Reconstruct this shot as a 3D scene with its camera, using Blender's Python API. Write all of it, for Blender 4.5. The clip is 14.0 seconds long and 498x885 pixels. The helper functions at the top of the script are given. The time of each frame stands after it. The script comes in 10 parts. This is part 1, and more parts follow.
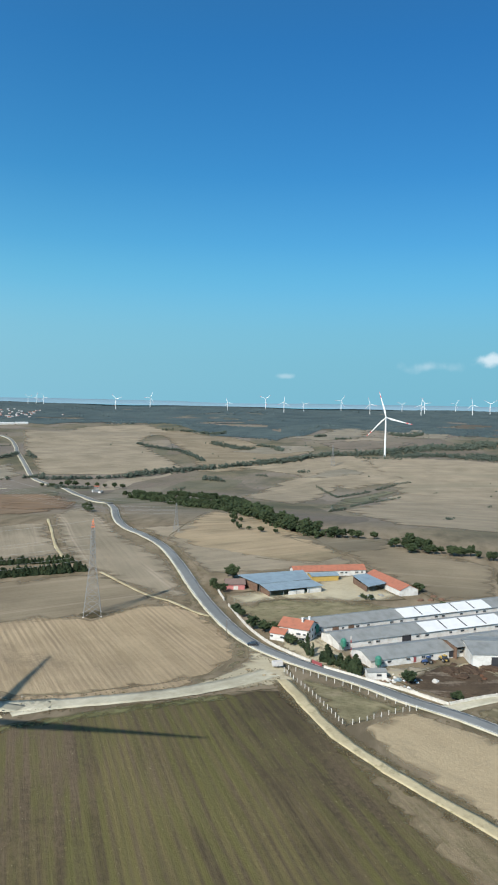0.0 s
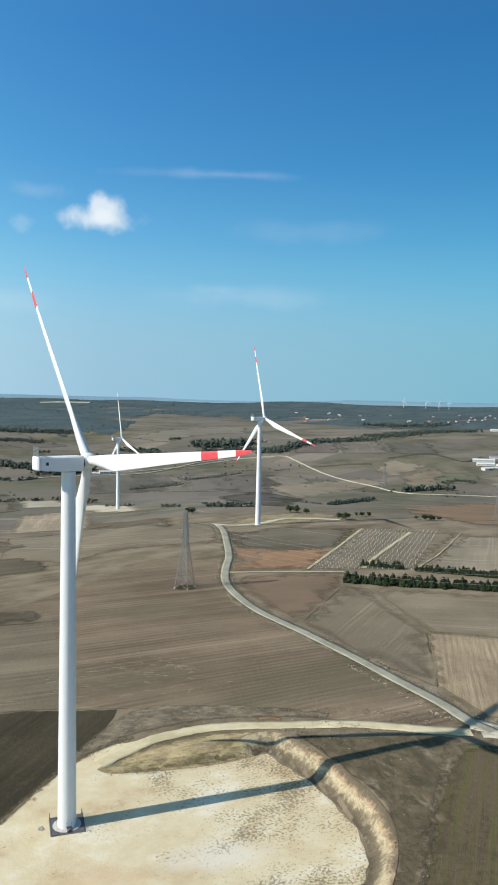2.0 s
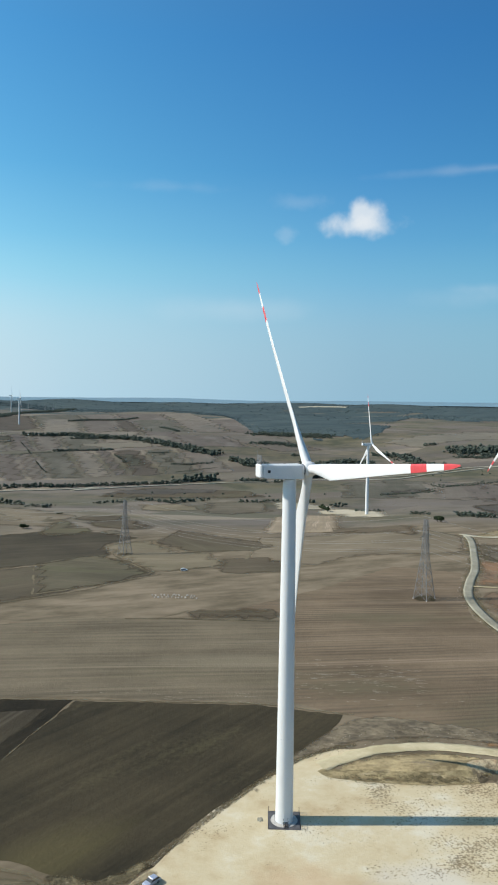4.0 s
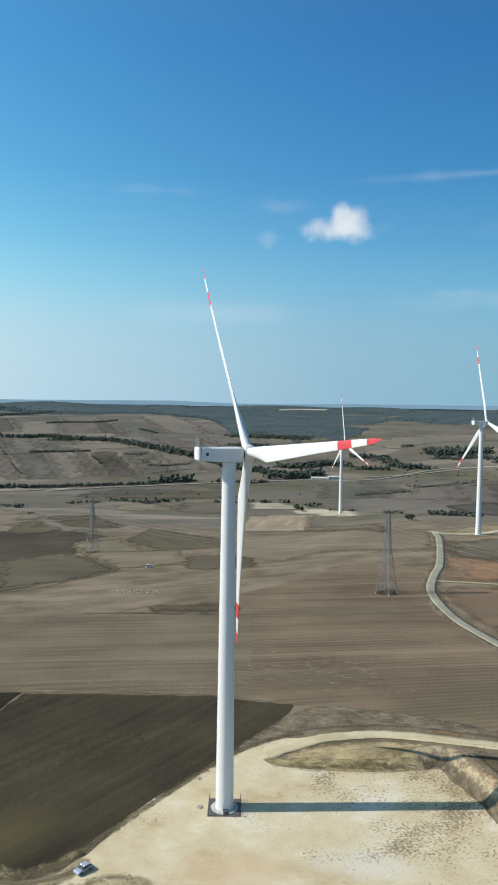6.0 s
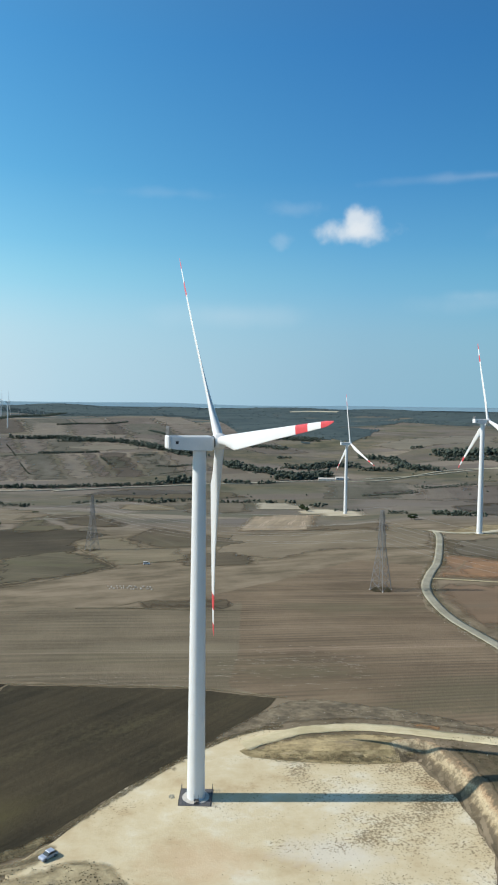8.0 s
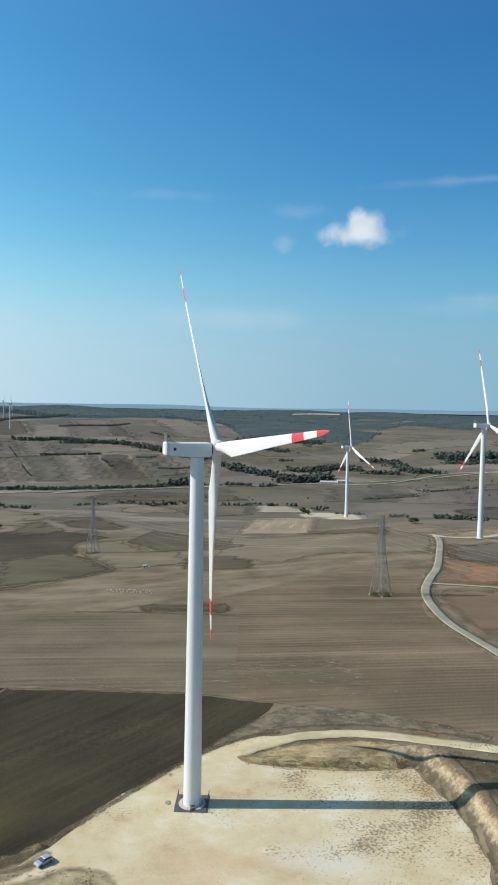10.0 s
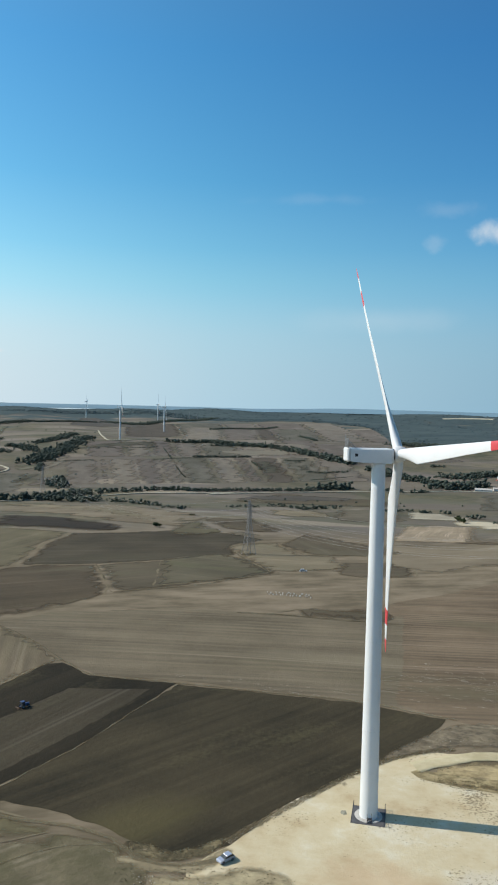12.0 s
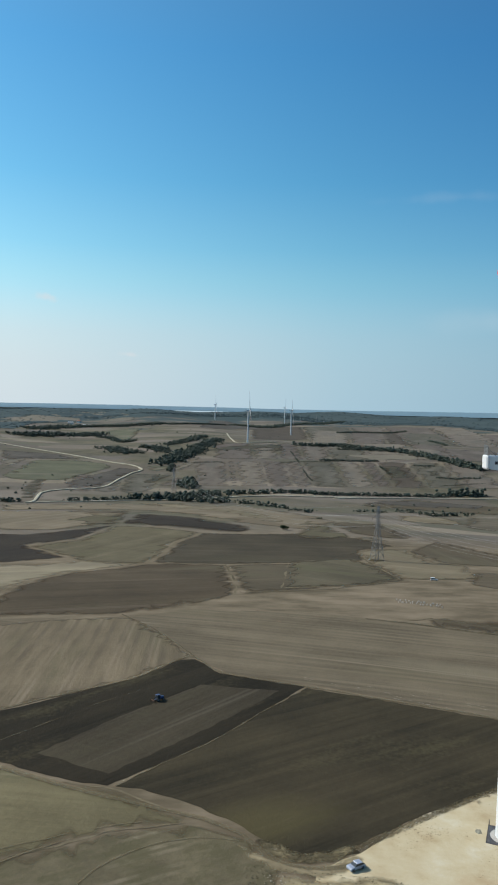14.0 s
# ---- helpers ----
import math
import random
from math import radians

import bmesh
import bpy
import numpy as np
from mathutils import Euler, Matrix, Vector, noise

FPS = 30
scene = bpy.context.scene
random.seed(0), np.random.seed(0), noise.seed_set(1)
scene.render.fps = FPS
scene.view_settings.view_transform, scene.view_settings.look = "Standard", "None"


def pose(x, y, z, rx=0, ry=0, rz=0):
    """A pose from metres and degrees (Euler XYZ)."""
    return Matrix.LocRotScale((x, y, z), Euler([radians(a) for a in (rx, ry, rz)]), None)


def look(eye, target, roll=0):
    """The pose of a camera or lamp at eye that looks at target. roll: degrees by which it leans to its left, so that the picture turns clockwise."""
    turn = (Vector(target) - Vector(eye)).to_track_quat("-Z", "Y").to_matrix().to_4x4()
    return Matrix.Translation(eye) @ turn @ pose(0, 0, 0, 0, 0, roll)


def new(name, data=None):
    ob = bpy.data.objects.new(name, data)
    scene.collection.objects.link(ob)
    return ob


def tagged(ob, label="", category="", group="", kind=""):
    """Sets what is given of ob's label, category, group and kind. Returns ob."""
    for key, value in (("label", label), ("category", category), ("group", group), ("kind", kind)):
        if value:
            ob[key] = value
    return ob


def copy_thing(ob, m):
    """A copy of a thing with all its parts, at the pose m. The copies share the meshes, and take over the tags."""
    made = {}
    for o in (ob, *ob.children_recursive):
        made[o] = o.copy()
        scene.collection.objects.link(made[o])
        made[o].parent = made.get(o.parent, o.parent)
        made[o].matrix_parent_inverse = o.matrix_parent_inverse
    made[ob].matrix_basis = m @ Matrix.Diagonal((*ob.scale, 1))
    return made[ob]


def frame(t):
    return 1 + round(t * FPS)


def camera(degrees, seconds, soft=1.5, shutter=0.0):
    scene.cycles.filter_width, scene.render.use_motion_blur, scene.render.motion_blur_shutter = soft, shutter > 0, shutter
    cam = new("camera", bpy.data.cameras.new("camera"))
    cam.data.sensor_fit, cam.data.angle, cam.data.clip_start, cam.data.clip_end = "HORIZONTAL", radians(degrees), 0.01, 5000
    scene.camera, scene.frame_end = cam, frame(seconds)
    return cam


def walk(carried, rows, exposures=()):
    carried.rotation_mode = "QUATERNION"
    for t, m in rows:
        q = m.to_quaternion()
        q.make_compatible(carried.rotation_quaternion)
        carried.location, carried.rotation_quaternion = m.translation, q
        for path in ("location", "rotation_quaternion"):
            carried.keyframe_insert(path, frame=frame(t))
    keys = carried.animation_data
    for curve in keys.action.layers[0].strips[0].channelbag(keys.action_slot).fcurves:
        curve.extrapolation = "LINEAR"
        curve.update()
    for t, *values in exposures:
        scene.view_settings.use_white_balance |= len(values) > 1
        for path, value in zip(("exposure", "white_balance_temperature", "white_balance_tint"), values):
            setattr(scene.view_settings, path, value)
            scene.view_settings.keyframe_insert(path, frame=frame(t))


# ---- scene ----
cam = camera(36.64, 14.0, 2.0)
PATH = [
    (0, (-12.65, -178.14, 101.31), (146.42, -57.42, 90.18), 1.19),
    (0.5, (-10.77, -179.54, 102.04), (126.05, -34.10, 90.72), 1.26),
    (1, (-8.69, -180.58, 103.01), (102.27, -14.60, 91.30), 1.24),
    (1.5, (-6.64, -181.47, 104.28), (75.54, 0.47, 92.24), 1.22),
    (2, (-4.45, -182.43, 105.51), (46.92, 10.47, 93.16), 1.10),
    (2.5, (-2.15, -183.19, 106.68), (18.24, 15.37, 94.12), 0.85),
    (3, (0.00, -183.89, 107.74), (-5.76, 15.63, 95.10), 0.66),
    (3.2, (0.87, -184.14, 108.15), (-10.65, 15.13, 95.47), 0.69),
    (3.7, (3.00, -184.20, 107.60), (-12.84, 14.78, 95.15), 0.72),
    (4.5, (7.20, -183.60, 106.00), (-8.12, 15.45, 93.93), 0.77),
    (5.5, (12.49, -182.82, 103.66), (-0.11, 16.44, 92.00), 0.80),
    (6, (14.95, -182.25, 102.12), (3.88, 17.13, 90.81), 0.83),
    (6.5, (17.37, -181.79, 100.39), (3.84, 17.44, 89.16), 0.77),
    (7, (20.05, -181.66, 99.15), (5.55, 17.50, 88.08), 0.77),
    (7.5, (22.84, -181.54, 98.60), (8.58, 17.65, 87.67), 0.81),
    (8, (25.24, -181.46, 98.83), (10.76, 17.73, 88.16), 0.81),
    (9.25, (27.40, -181.30, 99.40), (12.60, 17.88, 89.07), 0.95),
    (10.5, (24.48, -181.80, 100.19), (9.29, 17.38, 90.23), 1.10),
    (11, (21.98, -181.59, 100.12), (4.51, 17.41, 90.37), 1.05),
    (11.5, (19.33, -181.41, 100.04), (-16.32, 15.15, 90.27), 1.17),
    (12, (17.53, -181.71, 100.15), (-35.34, 10.92, 90.32), 1.18),
    (12.5, (16.87, -182.14, 100.32), (-51.53, 5.54, 90.38), 1.26),
    (13, (16.41, -182.56, 100.50), (-64.87, -0.09, 90.49), 1.38),
    (13.5, (16.15, -183.11, 100.59), (-68.02, -1.94, 90.86), 1.37),
    (14, (16.15, -183.50, 100.69), (-68.11, -2.38, 90.97), 1.35),
]
walk(cam, [(t, look(eye, target, roll)) for t, eye, target, roll in PATH], [(0, 0.3), (0.5, 0.37), (1.5, 0.27), (3, 0.05), (11, 0.0), (14, -0.19)])

# ---- daylight ----
SUN_AZ, SUN_EL = radians(185.5), radians(37.3)   # direction towards the sun, from +x, and its height
world = bpy.data.worlds.new("sky")
scene.world = world
world.use_nodes = True
wn, wl = world.node_tree.nodes, world.node_tree.links
wn.clear()
sky = wn.new("ShaderNodeTexSky")
sky.sky_type, sky.sun_disc = "NISHITA", False
sky.sun_elevation, sky.sun_rotation = SUN_EL, radians(90) - SUN_AZ
sky.altitude, sky.air_density, sky.dust_density, sky.ozone_density = 150, 1.0, 0.5, 3.0
back, wout = wn.new("ShaderNodeBackground"), wn.new("ShaderNodeOutputWorld")
back.inputs["Strength"].default_value = 0.11
def world_node(kind, **values):
    n = wn.new(kind)
    for key, value in values.items():
        n.inputs[key].default_value = value
    return n


# clear air: deep blue over a paler rim; unseen zenith warmed for ambient light
where = wn.new("ShaderNodeTexCoord")
height = wn.new("ShaderNodeSeparateXYZ")
wl.new(where.outputs["Generated"], height.inputs[0])
rim = wn.new("ShaderNodeValToRGB")
wl.new(height.outputs["Z"], rim.inputs[0])
for k, (p, c) in enumerate(((0.0, (0.45, 0.75, 1.14)), (0.05, (0.42, 0.78, 1.12)), (0.16, (0.34, 0.84, 1.11)), (0.42, (0.24, 0.77, 1.22)), (0.6, (0.36, 0.80, 1.16)), (1.0, (1.1, 1.0, 0.85)))):
    if k > 1:
        rim.color_ramp.elements.new(p)
    rim.color_ramp.elements[k].position, rim.color_ramp.elements[k].color = p, (*c, 1)
tint = world_node("ShaderNodeMix")
tint.data_type, tint.blend_type = "RGBA", "MULTIPLY"
tint.inputs[0].default_value = 1.0
wl.new(sky.outputs[0], tint.inputs[6])
wl.new(rim.outputs[0], tint.inputs[7])
# the side of the sky towards the sun is brighter and whiter
glow = wn.new("ShaderNodeVectorMath")
glow.operation = "DOT_PRODUCT"
wl.new(where.outputs["Generated"], glow.inputs[0])
glow.inputs[1].default_value = (math.cos(SUN_AZ), math.sin(SUN_AZ), 0)
side = wn.new("ShaderNodeMapRange")
wl.new(glow.outputs["Value"], side.inputs["Value"])
side.inputs["From Min"].default_value, side.inputs["From Max"].default_value = -1.0, 0.6


def sky_ramp(source, gain, stops):
    """Colours along a value, times a gain."""
    n = wn.new("ShaderNodeValToRGB")
    wl.new(source, n.inputs[0])
    while len(n.color_ramp.elements) < len(stops):
        n.color_ramp.elements.new(1.0)
    for k, (p, c) in enumerate(stops):
        n.color_ramp.elements[k].position, n.color_ramp.elements[k].color = p, (*(v / gain for v in c), 1)
    m = wn.new("ShaderNodeVectorMath")
    m.operation = "SCALE"
    wl.new(n.outputs[0], m.inputs[0])
    m.inputs["Scale"].default_value = gain
    return m.outputs[0]


white = sky_ramp(side.outputs[0], 4.0, ((0.0, (0.60, 0.74, 0.72)), (0.21, (0.80, 0.94, 0.82)), (0.52, (1.47, 1.28, 1.08)), (0.76, (2.05, 1.60, 1.18)), (1.0, (2.8, 1.9, 1.30))))
bright = wn.new("ShaderNodeMix")
bright.data_type, bright.blend_type = "RGBA", "MULTIPLY"
bright.inputs[0].default_value = 1.0
wl.new(tint.outputs[2], bright.inputs[6])
wl.new(white, bright.inputs[7])
# a shallow band of pale haze lies over the horizon
haze = sky_ramp(side.outputs[0], 10.0, ((0.0, (1.4, 3.6, 4.7)), (0.21, (1.75, 3.9, 5.0)), (0.52, (2.6, 4.4, 5.7)), (0.76, (4.1, 5.95, 7.1)), (1.0, (6.6, 7.6, 8.2))))
depth = sky_ramp(height.outputs["Z"], 1.0, ((0.0, (0.97,) * 3), (0.05, (0.92,) * 3), (0.09, (0.78,) * 3), (0.145, (0.36,) * 3), (0.20, (0.12,) * 3), (0.28, (0,) * 3)))
hazy = wn.new("ShaderNodeMix")
hazy.data_type = "RGBA"
wl.new(depth, hazy.inputs[0])
wl.new(bright.outputs[2], hazy.inputs[6])
wl.new(haze, hazy.inputs[7])
tint = hazy
wl.new(back.outputs[0], wout.inputs["Surface"])

sun = new("sun", bpy.data.lights.new("sun", "SUN"))
sun.data.energy, sun.data.angle, sun.data.color = 5.0, radians(0.53), (1.0, 0.92, 0.81)
sun.matrix_world = look((0, 0, 400), (-100 * math.cos(SUN_AZ) * math.cos(SUN_EL), -100 * math.sin(SUN_AZ) * math.cos(SUN_EL), 400 - 100 * math.sin(SUN_EL)))

# ---- clouds, far off in the sky ----
def cloud(way, width, tall, cover, last, grain=30.0, soft=0.5):
    """A cloud about a direction, width and tall in degrees, of uneven outline; adds to the sky so far."""
    way = Vector(way).normalized()
    side = Vector((way.y, -way.x, 0)).normalized()
    up = side.cross(way)

    def dot(v, axis, gain):
        n = wn.new("ShaderNodeVectorMath")
        n.operation = "DOT_PRODUCT"
        wl.new(v, n.inputs[0])
        n.inputs[1].default_value = tuple(axis * gain)
        return n.outputs["Value"]

    def calc(op, a, b=0.0):
        n = wn.new("ShaderNodeMath")
        n.operation = op
        for s, v in zip(n.inputs, (a, b)):
            if isinstance(v, bpy.types.NodeSocket):
                wl.new(v, s)
            else:
                s.default_value = v
        return n.outputs[0]

    puff = wn.new("ShaderNodeTexNoise")
    wl.new(where.outputs["Generated"], puff.inputs["Vector"])
    puff.inputs["Scale"].default_value, puff.inputs["Detail"].default_value, puff.inputs["Roughness"].default_value = grain, 4.0, 0.5
    ex = calc("POWER", calc("ABSOLUTE", dot(where.outputs["Generated"], side, 1 / math.tan(radians(width)))), 2.0)
    ey = calc("POWER", calc("ABSOLUTE", dot(where.outputs["Generated"], up, 1 / math.tan(radians(tall)))), 2.0)
    far = calc("SQRT", calc("ADD", ex, ey))
    ahead = calc("GREATER_THAN", dot(where.outputs["Generated"], way, 1.0), 0.5)
    edge = calc("ADD", calc("SUBTRACT", 1.0, far), calc("MULTIPLY", calc("SUBTRACT", puff.outputs[0], 0.5), 2.0))
    mask = wn.new("ShaderNodeMapRange")
    mask.interpolation_type = "SMOOTHSTEP"
    wl.new(edge, mask.inputs["Value"])
    mask.inputs["From Min"].default_value, mask.inputs["From Max"].default_value, mask.inputs["To Max"].default_value = 0.1, 0.1 + soft, cover
    mixer = wn.new("ShaderNodeMix")
    mixer.data_type = "RGBA"
    wl.new(calc("MULTIPLY", mask.outputs[0], ahead), mixer.inputs[0])
    wl.new(last, mixer.inputs[6])
    mixer.inputs[7].default_value = CLOUD_COLOUR
    return mixer.outputs[2]


CLOUD_COLOUR = (7.2, 7.6, 7.9, 1)
clear = tint.outputs[2]
clear = cloud((0.0700, 0.9720, 0.2185), 3.4, 1.25, 0.80, clear, 24, 0.9)
clear = cloud((0.0720, 0.9705, 0.2300), 2.0, 1.4, 0.78, clear, 26, 0.9)
clear = cloud((-0.0321, 0.9774, 0.2089), 1.3, 0.9, 0.14, clear, 40, 0.9)
clear = cloud((-0.0180, 0.9695, 0.2446), 2.6, 0.9, 0.10, clear, 30, 1.0)
clear = cloud((0.2083, 0.9383, 0.2760), 9, 0.5, 0.10, clear, 14, 1.0)
clear = cloud((0.2118, 0.9675, 0.1378), 5, 0.8, 0.14, clear, 14, 1.0)
clear = cloud((0.2231, 0.9348, 0.2762), 5, 0.3, 0.05, clear, 14, 1)
clear = cloud((0.3229, 0.9230, 0.2095), 8, 1.2, 0.06, clear, 12, 1)
clear = cloud((0.2386, 0.9625, 0.1292), 9, 1.2, 0.12, clear, 10, 1)
clear = cloud((-0.0977, 0.9888, 0.1130), 9, 1.5, 0.16, clear, 8, 1.0)
clear = cloud((0.9397, 0.3372, 0.0580), 1.8, 0.6, 0.6, clear, 40, 0.8)
clear = cloud((0.9132, 0.4046, 0.0482), 3.2, 0.7, 0.25, clear, 30, 0.9)
clear = cloud((0.8231, 0.5669, 0.0329), 0.8, 0.25, 0.25, clear, 40, 0.9)
clear = cloud((-0.6405, 0.7568, 0.1307), 1.0, 0.45, 0.5, clear, 40, 0.8)
clear = cloud((-0.5560, 0.8288, 0.0621), 1.0, 0.3, 0.4, clear, 40, 0.8)
clear = cloud((-0.5618, 0.8248, 0.0638), 1.1, 0.35, 0.4, clear, 40, 0.8)
clear = cloud((-0.1757, 0.9493, 0.2608), 6, 0.6, 0.07, clear, 20, 1)
wl.new(clear, back.inputs["Color"])

# ---- materials ----
def material(name, rough=0.9, metal=0.0, spec=0.3):
    m = bpy.data.materials.new(name)
    m.use_nodes = True
    nt = m.node_tree
    b = nt.nodes["Principled BSDF"]
    b.inputs["Roughness"].default_value, b.inputs["Metallic"].default_value = rough, metal
    b.inputs["Specular IOR Level"].default_value = spec
    return m, nt, b


def put(nt, socket, value):
    if isinstance(value, bpy.types.NodeSocket):
        nt.links.new(value, socket)
    else:
        socket.default_value = value


def mathn(nt, op, a, b=0.0, c=0.0):
    n = nt.nodes.new("ShaderNodeMath")
    n.operation = op
    for s, v in zip(n.inputs, (a, b, c)):
        put(nt, s, v)
    return n.outputs[0]


def mixc(nt, fac, a, b):
    n = nt.nodes.new("ShaderNodeMix")
    n.data_type = "RGBA"
    put(nt, n.inputs[0], fac)
    for s, v in ((n.inputs[6], a), (n.inputs[7], b)):
        put(nt, s, (*v, 1) if isinstance(v, tuple) and len(v) == 3 else v)
    return n.outputs[2]


def ramp(nt, fac, *stops):
    n = nt.nodes.new("ShaderNodeValToRGB")
    put(nt, n.inputs[0], fac)
    e = n.color_ramp.elements
    while len(e) < len(stops):
        e.new(1.0)
    for k, (p, c) in enumerate(stops):
        e[k].position = p
        e[k].color = (*c, 1) if isinstance(c, tuple) else (c, c, c, 1)
    return n.outputs[0]


def coords(nt, angle=0.0, sx=1.0, sy=1.0, sz=1.0):
    """World position in metres, turned by angle degrees and scaled."""
    g = nt.nodes.new("ShaderNodeNewGeometry")
    v = nt.nodes.new("ShaderNodeVectorRotate")
    v.rotation_type = "Z_AXIS"
    v.inputs["Angle"].default_value = radians(-angle)
    nt.links.new(g.outputs["Position"], v.inputs["Vector"])
    m = nt.nodes.new("ShaderNodeVectorMath")
    m.operation = "MULTIPLY"
    nt.links.new(v.outputs[0], m.inputs[0])
    m.inputs[1].default_value = (sx, sy, sz)
    return m.outputs[0]


def noisy(nt, vec, scale=1.0, detail=3.0, rough=0.55):
    n = nt.nodes.new("ShaderNodeTexNoise")
    nt.links.new(vec, n.inputs["Vector"])
    n.inputs["Scale"].default_value, n.inputs["Detail"].default_value, n.inputs["Roughness"].default_value = scale, detail, rough
    return n.outputs[0]


def bump(nt, b, height, strength=0.4, distance=0.1):
    n = nt.nodes.new("ShaderNodeBump")
    n.inputs["Strength"].default_value, n.inputs["Distance"].default_value = strength, distance
    nt.links.new(height, n.inputs["Height"])
    nt.links.new(n.outputs[0], b.inputs["Normal"])


def thin_out(nt, b):
    """The surface frays into the ground below where the mesh's rim value nears one."""
    rim = nt.nodes.new("ShaderNodeAttribute")
    rim.attribute_name = "rim"
    n = noisy(nt, coords(nt, 0, 1 / 7, 1 / 7, 0.2), 1.0, 7.0, 0.75)
    gone = mathn(nt, "MULTIPLY", rim.outputs["Fac"], mathn(nt, "MULTIPLY_ADD", n, 1.4, 0.3))
    put(nt, b.inputs["Alpha"], mathn(nt, "SUBTRACT", 1.0, ramp(nt, gone, (0.06, 0.0), (0.85, 1.0))))


def soil(name, a, b_, angle=0.0, spacing=1.6, length=45.0, streak=0.55, weeds=None, weed_at=0.5, blotch=55.0, lines=0.0, stain=None, line_colour=None, line_share=0.34, rows=None, patch=None):
    """Worked earth: streaks along the furrows, blotches and clods, weeds along some rows."""
    m, nt, b = material(name, 0.95, spec=0.1)
    s = noisy(nt, coords(nt, angle, 1 / length, 1 / spacing, 0.2), 1.0, 5.0, 0.7)
    wide = noisy(nt, coords(nt, angle, 1 / (length * 2), 1 / (spacing * 6), 0.1), 1.0, 3.0)
    big = noisy(nt, coords(nt, 20, 1 / blotch, 1 / blotch, 0.1), 1.0, 4.0, 0.6)
    fine = noisy(nt, coords(nt, 0, 1 / 1.6, 1 / 1.6, 0.5), 1.0, 5.0, 0.75)
    f = mathn(nt, "MULTIPLY_ADD", s, streak, mathn(nt, "MULTIPLY", wide, streak * 0.7))
    f = mathn(nt, "ADD", f, mathn(nt, "MULTIPLY_ADD", big, 1.05, mathn(nt, "MULTIPLY", fine, 0.45)))
    f = mathn(nt, "DIVIDE", f, streak * 1.7 + 1.5)
    c = ramp(nt, f, (0.41, tuple(v * k for v, k in zip(b_, (0.88, 0.90, 0.83)))), (0.59, tuple(v * k for v, k in zip(a, (0.95, 0.97, 0.91)))))
    if stain:   # (colour, size, share): another soil showing through in places
        other = noisy(nt, coords(nt, angle, 0.25 / stain[1], 1 / stain[1], 0.1), 1.0, 5.0, 0.62)
        c = mixc(nt, mathn(nt, "MULTIPLY", ramp(nt, mathn(nt, "MULTIPLY_ADD", fine, 0.25, mathn(nt, "MULTIPLY", other, 0.75)), (stain[2], 0.0), (stain[2] + 0.09, 1.0)), 0.8), c, stain[0])
    if lines:   # tractor lines, some pale, some faded
        xyz = nt.nodes.new("ShaderNodeSeparateXYZ")
        nt.links.new(coords(nt, angle, 1, 1, 1), xyz.inputs[0])
        bend = noisy(nt, coords(nt, angle, 1 / 420, 1 / 300, 0.1), 1.0, 2.0)
        q = mathn(nt, "FRACT", mathn(nt, "ADD", mathn(nt, "DIVIDE", xyz.outputs["Y"], lines), mathn(nt, "MULTIPLY", bend, 1.5)))
        pair = mathn(nt, "MAXIMUM", ramp(nt, mathn(nt, "ABSOLUTE", mathn(nt, "SUBTRACT", q, 0.30)), (0.4 / lines, 1.0), (0.9 / lines, 0.0)), ramp(nt, mathn(nt, "ABSOLUTE", mathn(nt, "SUBTRACT", q, 0.30 + 2.4 / lines)), (0.4 / lines, 1.0), (0.9 / lines, 0.0)))
        c = mixc(nt, mathn(nt, "MULTIPLY", pair, ramp(nt, wide, (0.46, 0.0), (0.64, line_share))), c, line_colour or tuple(min(0.6, v * 1.3 + 0.03) for v in a))
    if rows:   # (spacing, share, colour): ridges left by the plough, stronger in places
        xyz = nt.nodes.new("ShaderNodeSeparateXYZ")
        nt.links.new(coords(nt, angle, 1, 1, 1), xyz.inputs[0])
        bend = noisy(nt, coords(nt, angle, 1 / 260, 1 / 160, 0.1), 1.0, 1.0)
        wave = mathn(nt, "SINE", mathn(nt, "ADD", mathn(nt, "MULTIPLY", xyz.outputs["Y"], 2 * math.pi / rows[0]), mathn(nt, "MULTIPLY_ADD", bend, 40.0, mathn(nt, "MULTIPLY", s, 4.0))))
        here = noisy(nt, coords(nt, angle, 1 / 70, 1 / 22, 0.1), 1.0, 3.0, 0.6)
        c = mixc(nt, mathn(nt, "MULTIPLY", ramp(nt, mathn(nt, "MULTIPLY_ADD", wave, 0.5, 0.5), (0.35, 0.0), (0.9, 1.0)), ramp(nt, here, (0.42, 0.0), (0.58, rows[1]))), c, rows[2])
    if patch:   # (x, y, reach, reach across, angle, colour, share): a stretch of another growth
        g = nt.nodes.new("ShaderNodeNewGeometry")
        off = nt.nodes.new("ShaderNodeVectorMath")
        off.operation = "SUBTRACT"
        nt.links.new(g.outputs["Position"], off.inputs[0])
        off.inputs[1].default_value = (patch[0], patch[1], 0)
        turned = nt.nodes.new("ShaderNodeVectorRotate")
        turned.rotation_type = "Z_AXIS"
        turned.inputs["Angle"].default_value = radians(-patch[4])
        nt.links.new(off.outputs[0], turned.inputs["Vector"])
        size = nt.nodes.new("ShaderNodeVectorMath")
        size.operation = "MULTIPLY"
        nt.links.new(turned.outputs[0], size.inputs[0])
        size.inputs[1].default_value = (1 / patch[2], 1 / patch[3], 0)
        reach = nt.nodes.new("ShaderNodeVectorMath")
        reach.operation = "LENGTH"
        nt.links.new(size.outputs[0], reach.inputs[0])
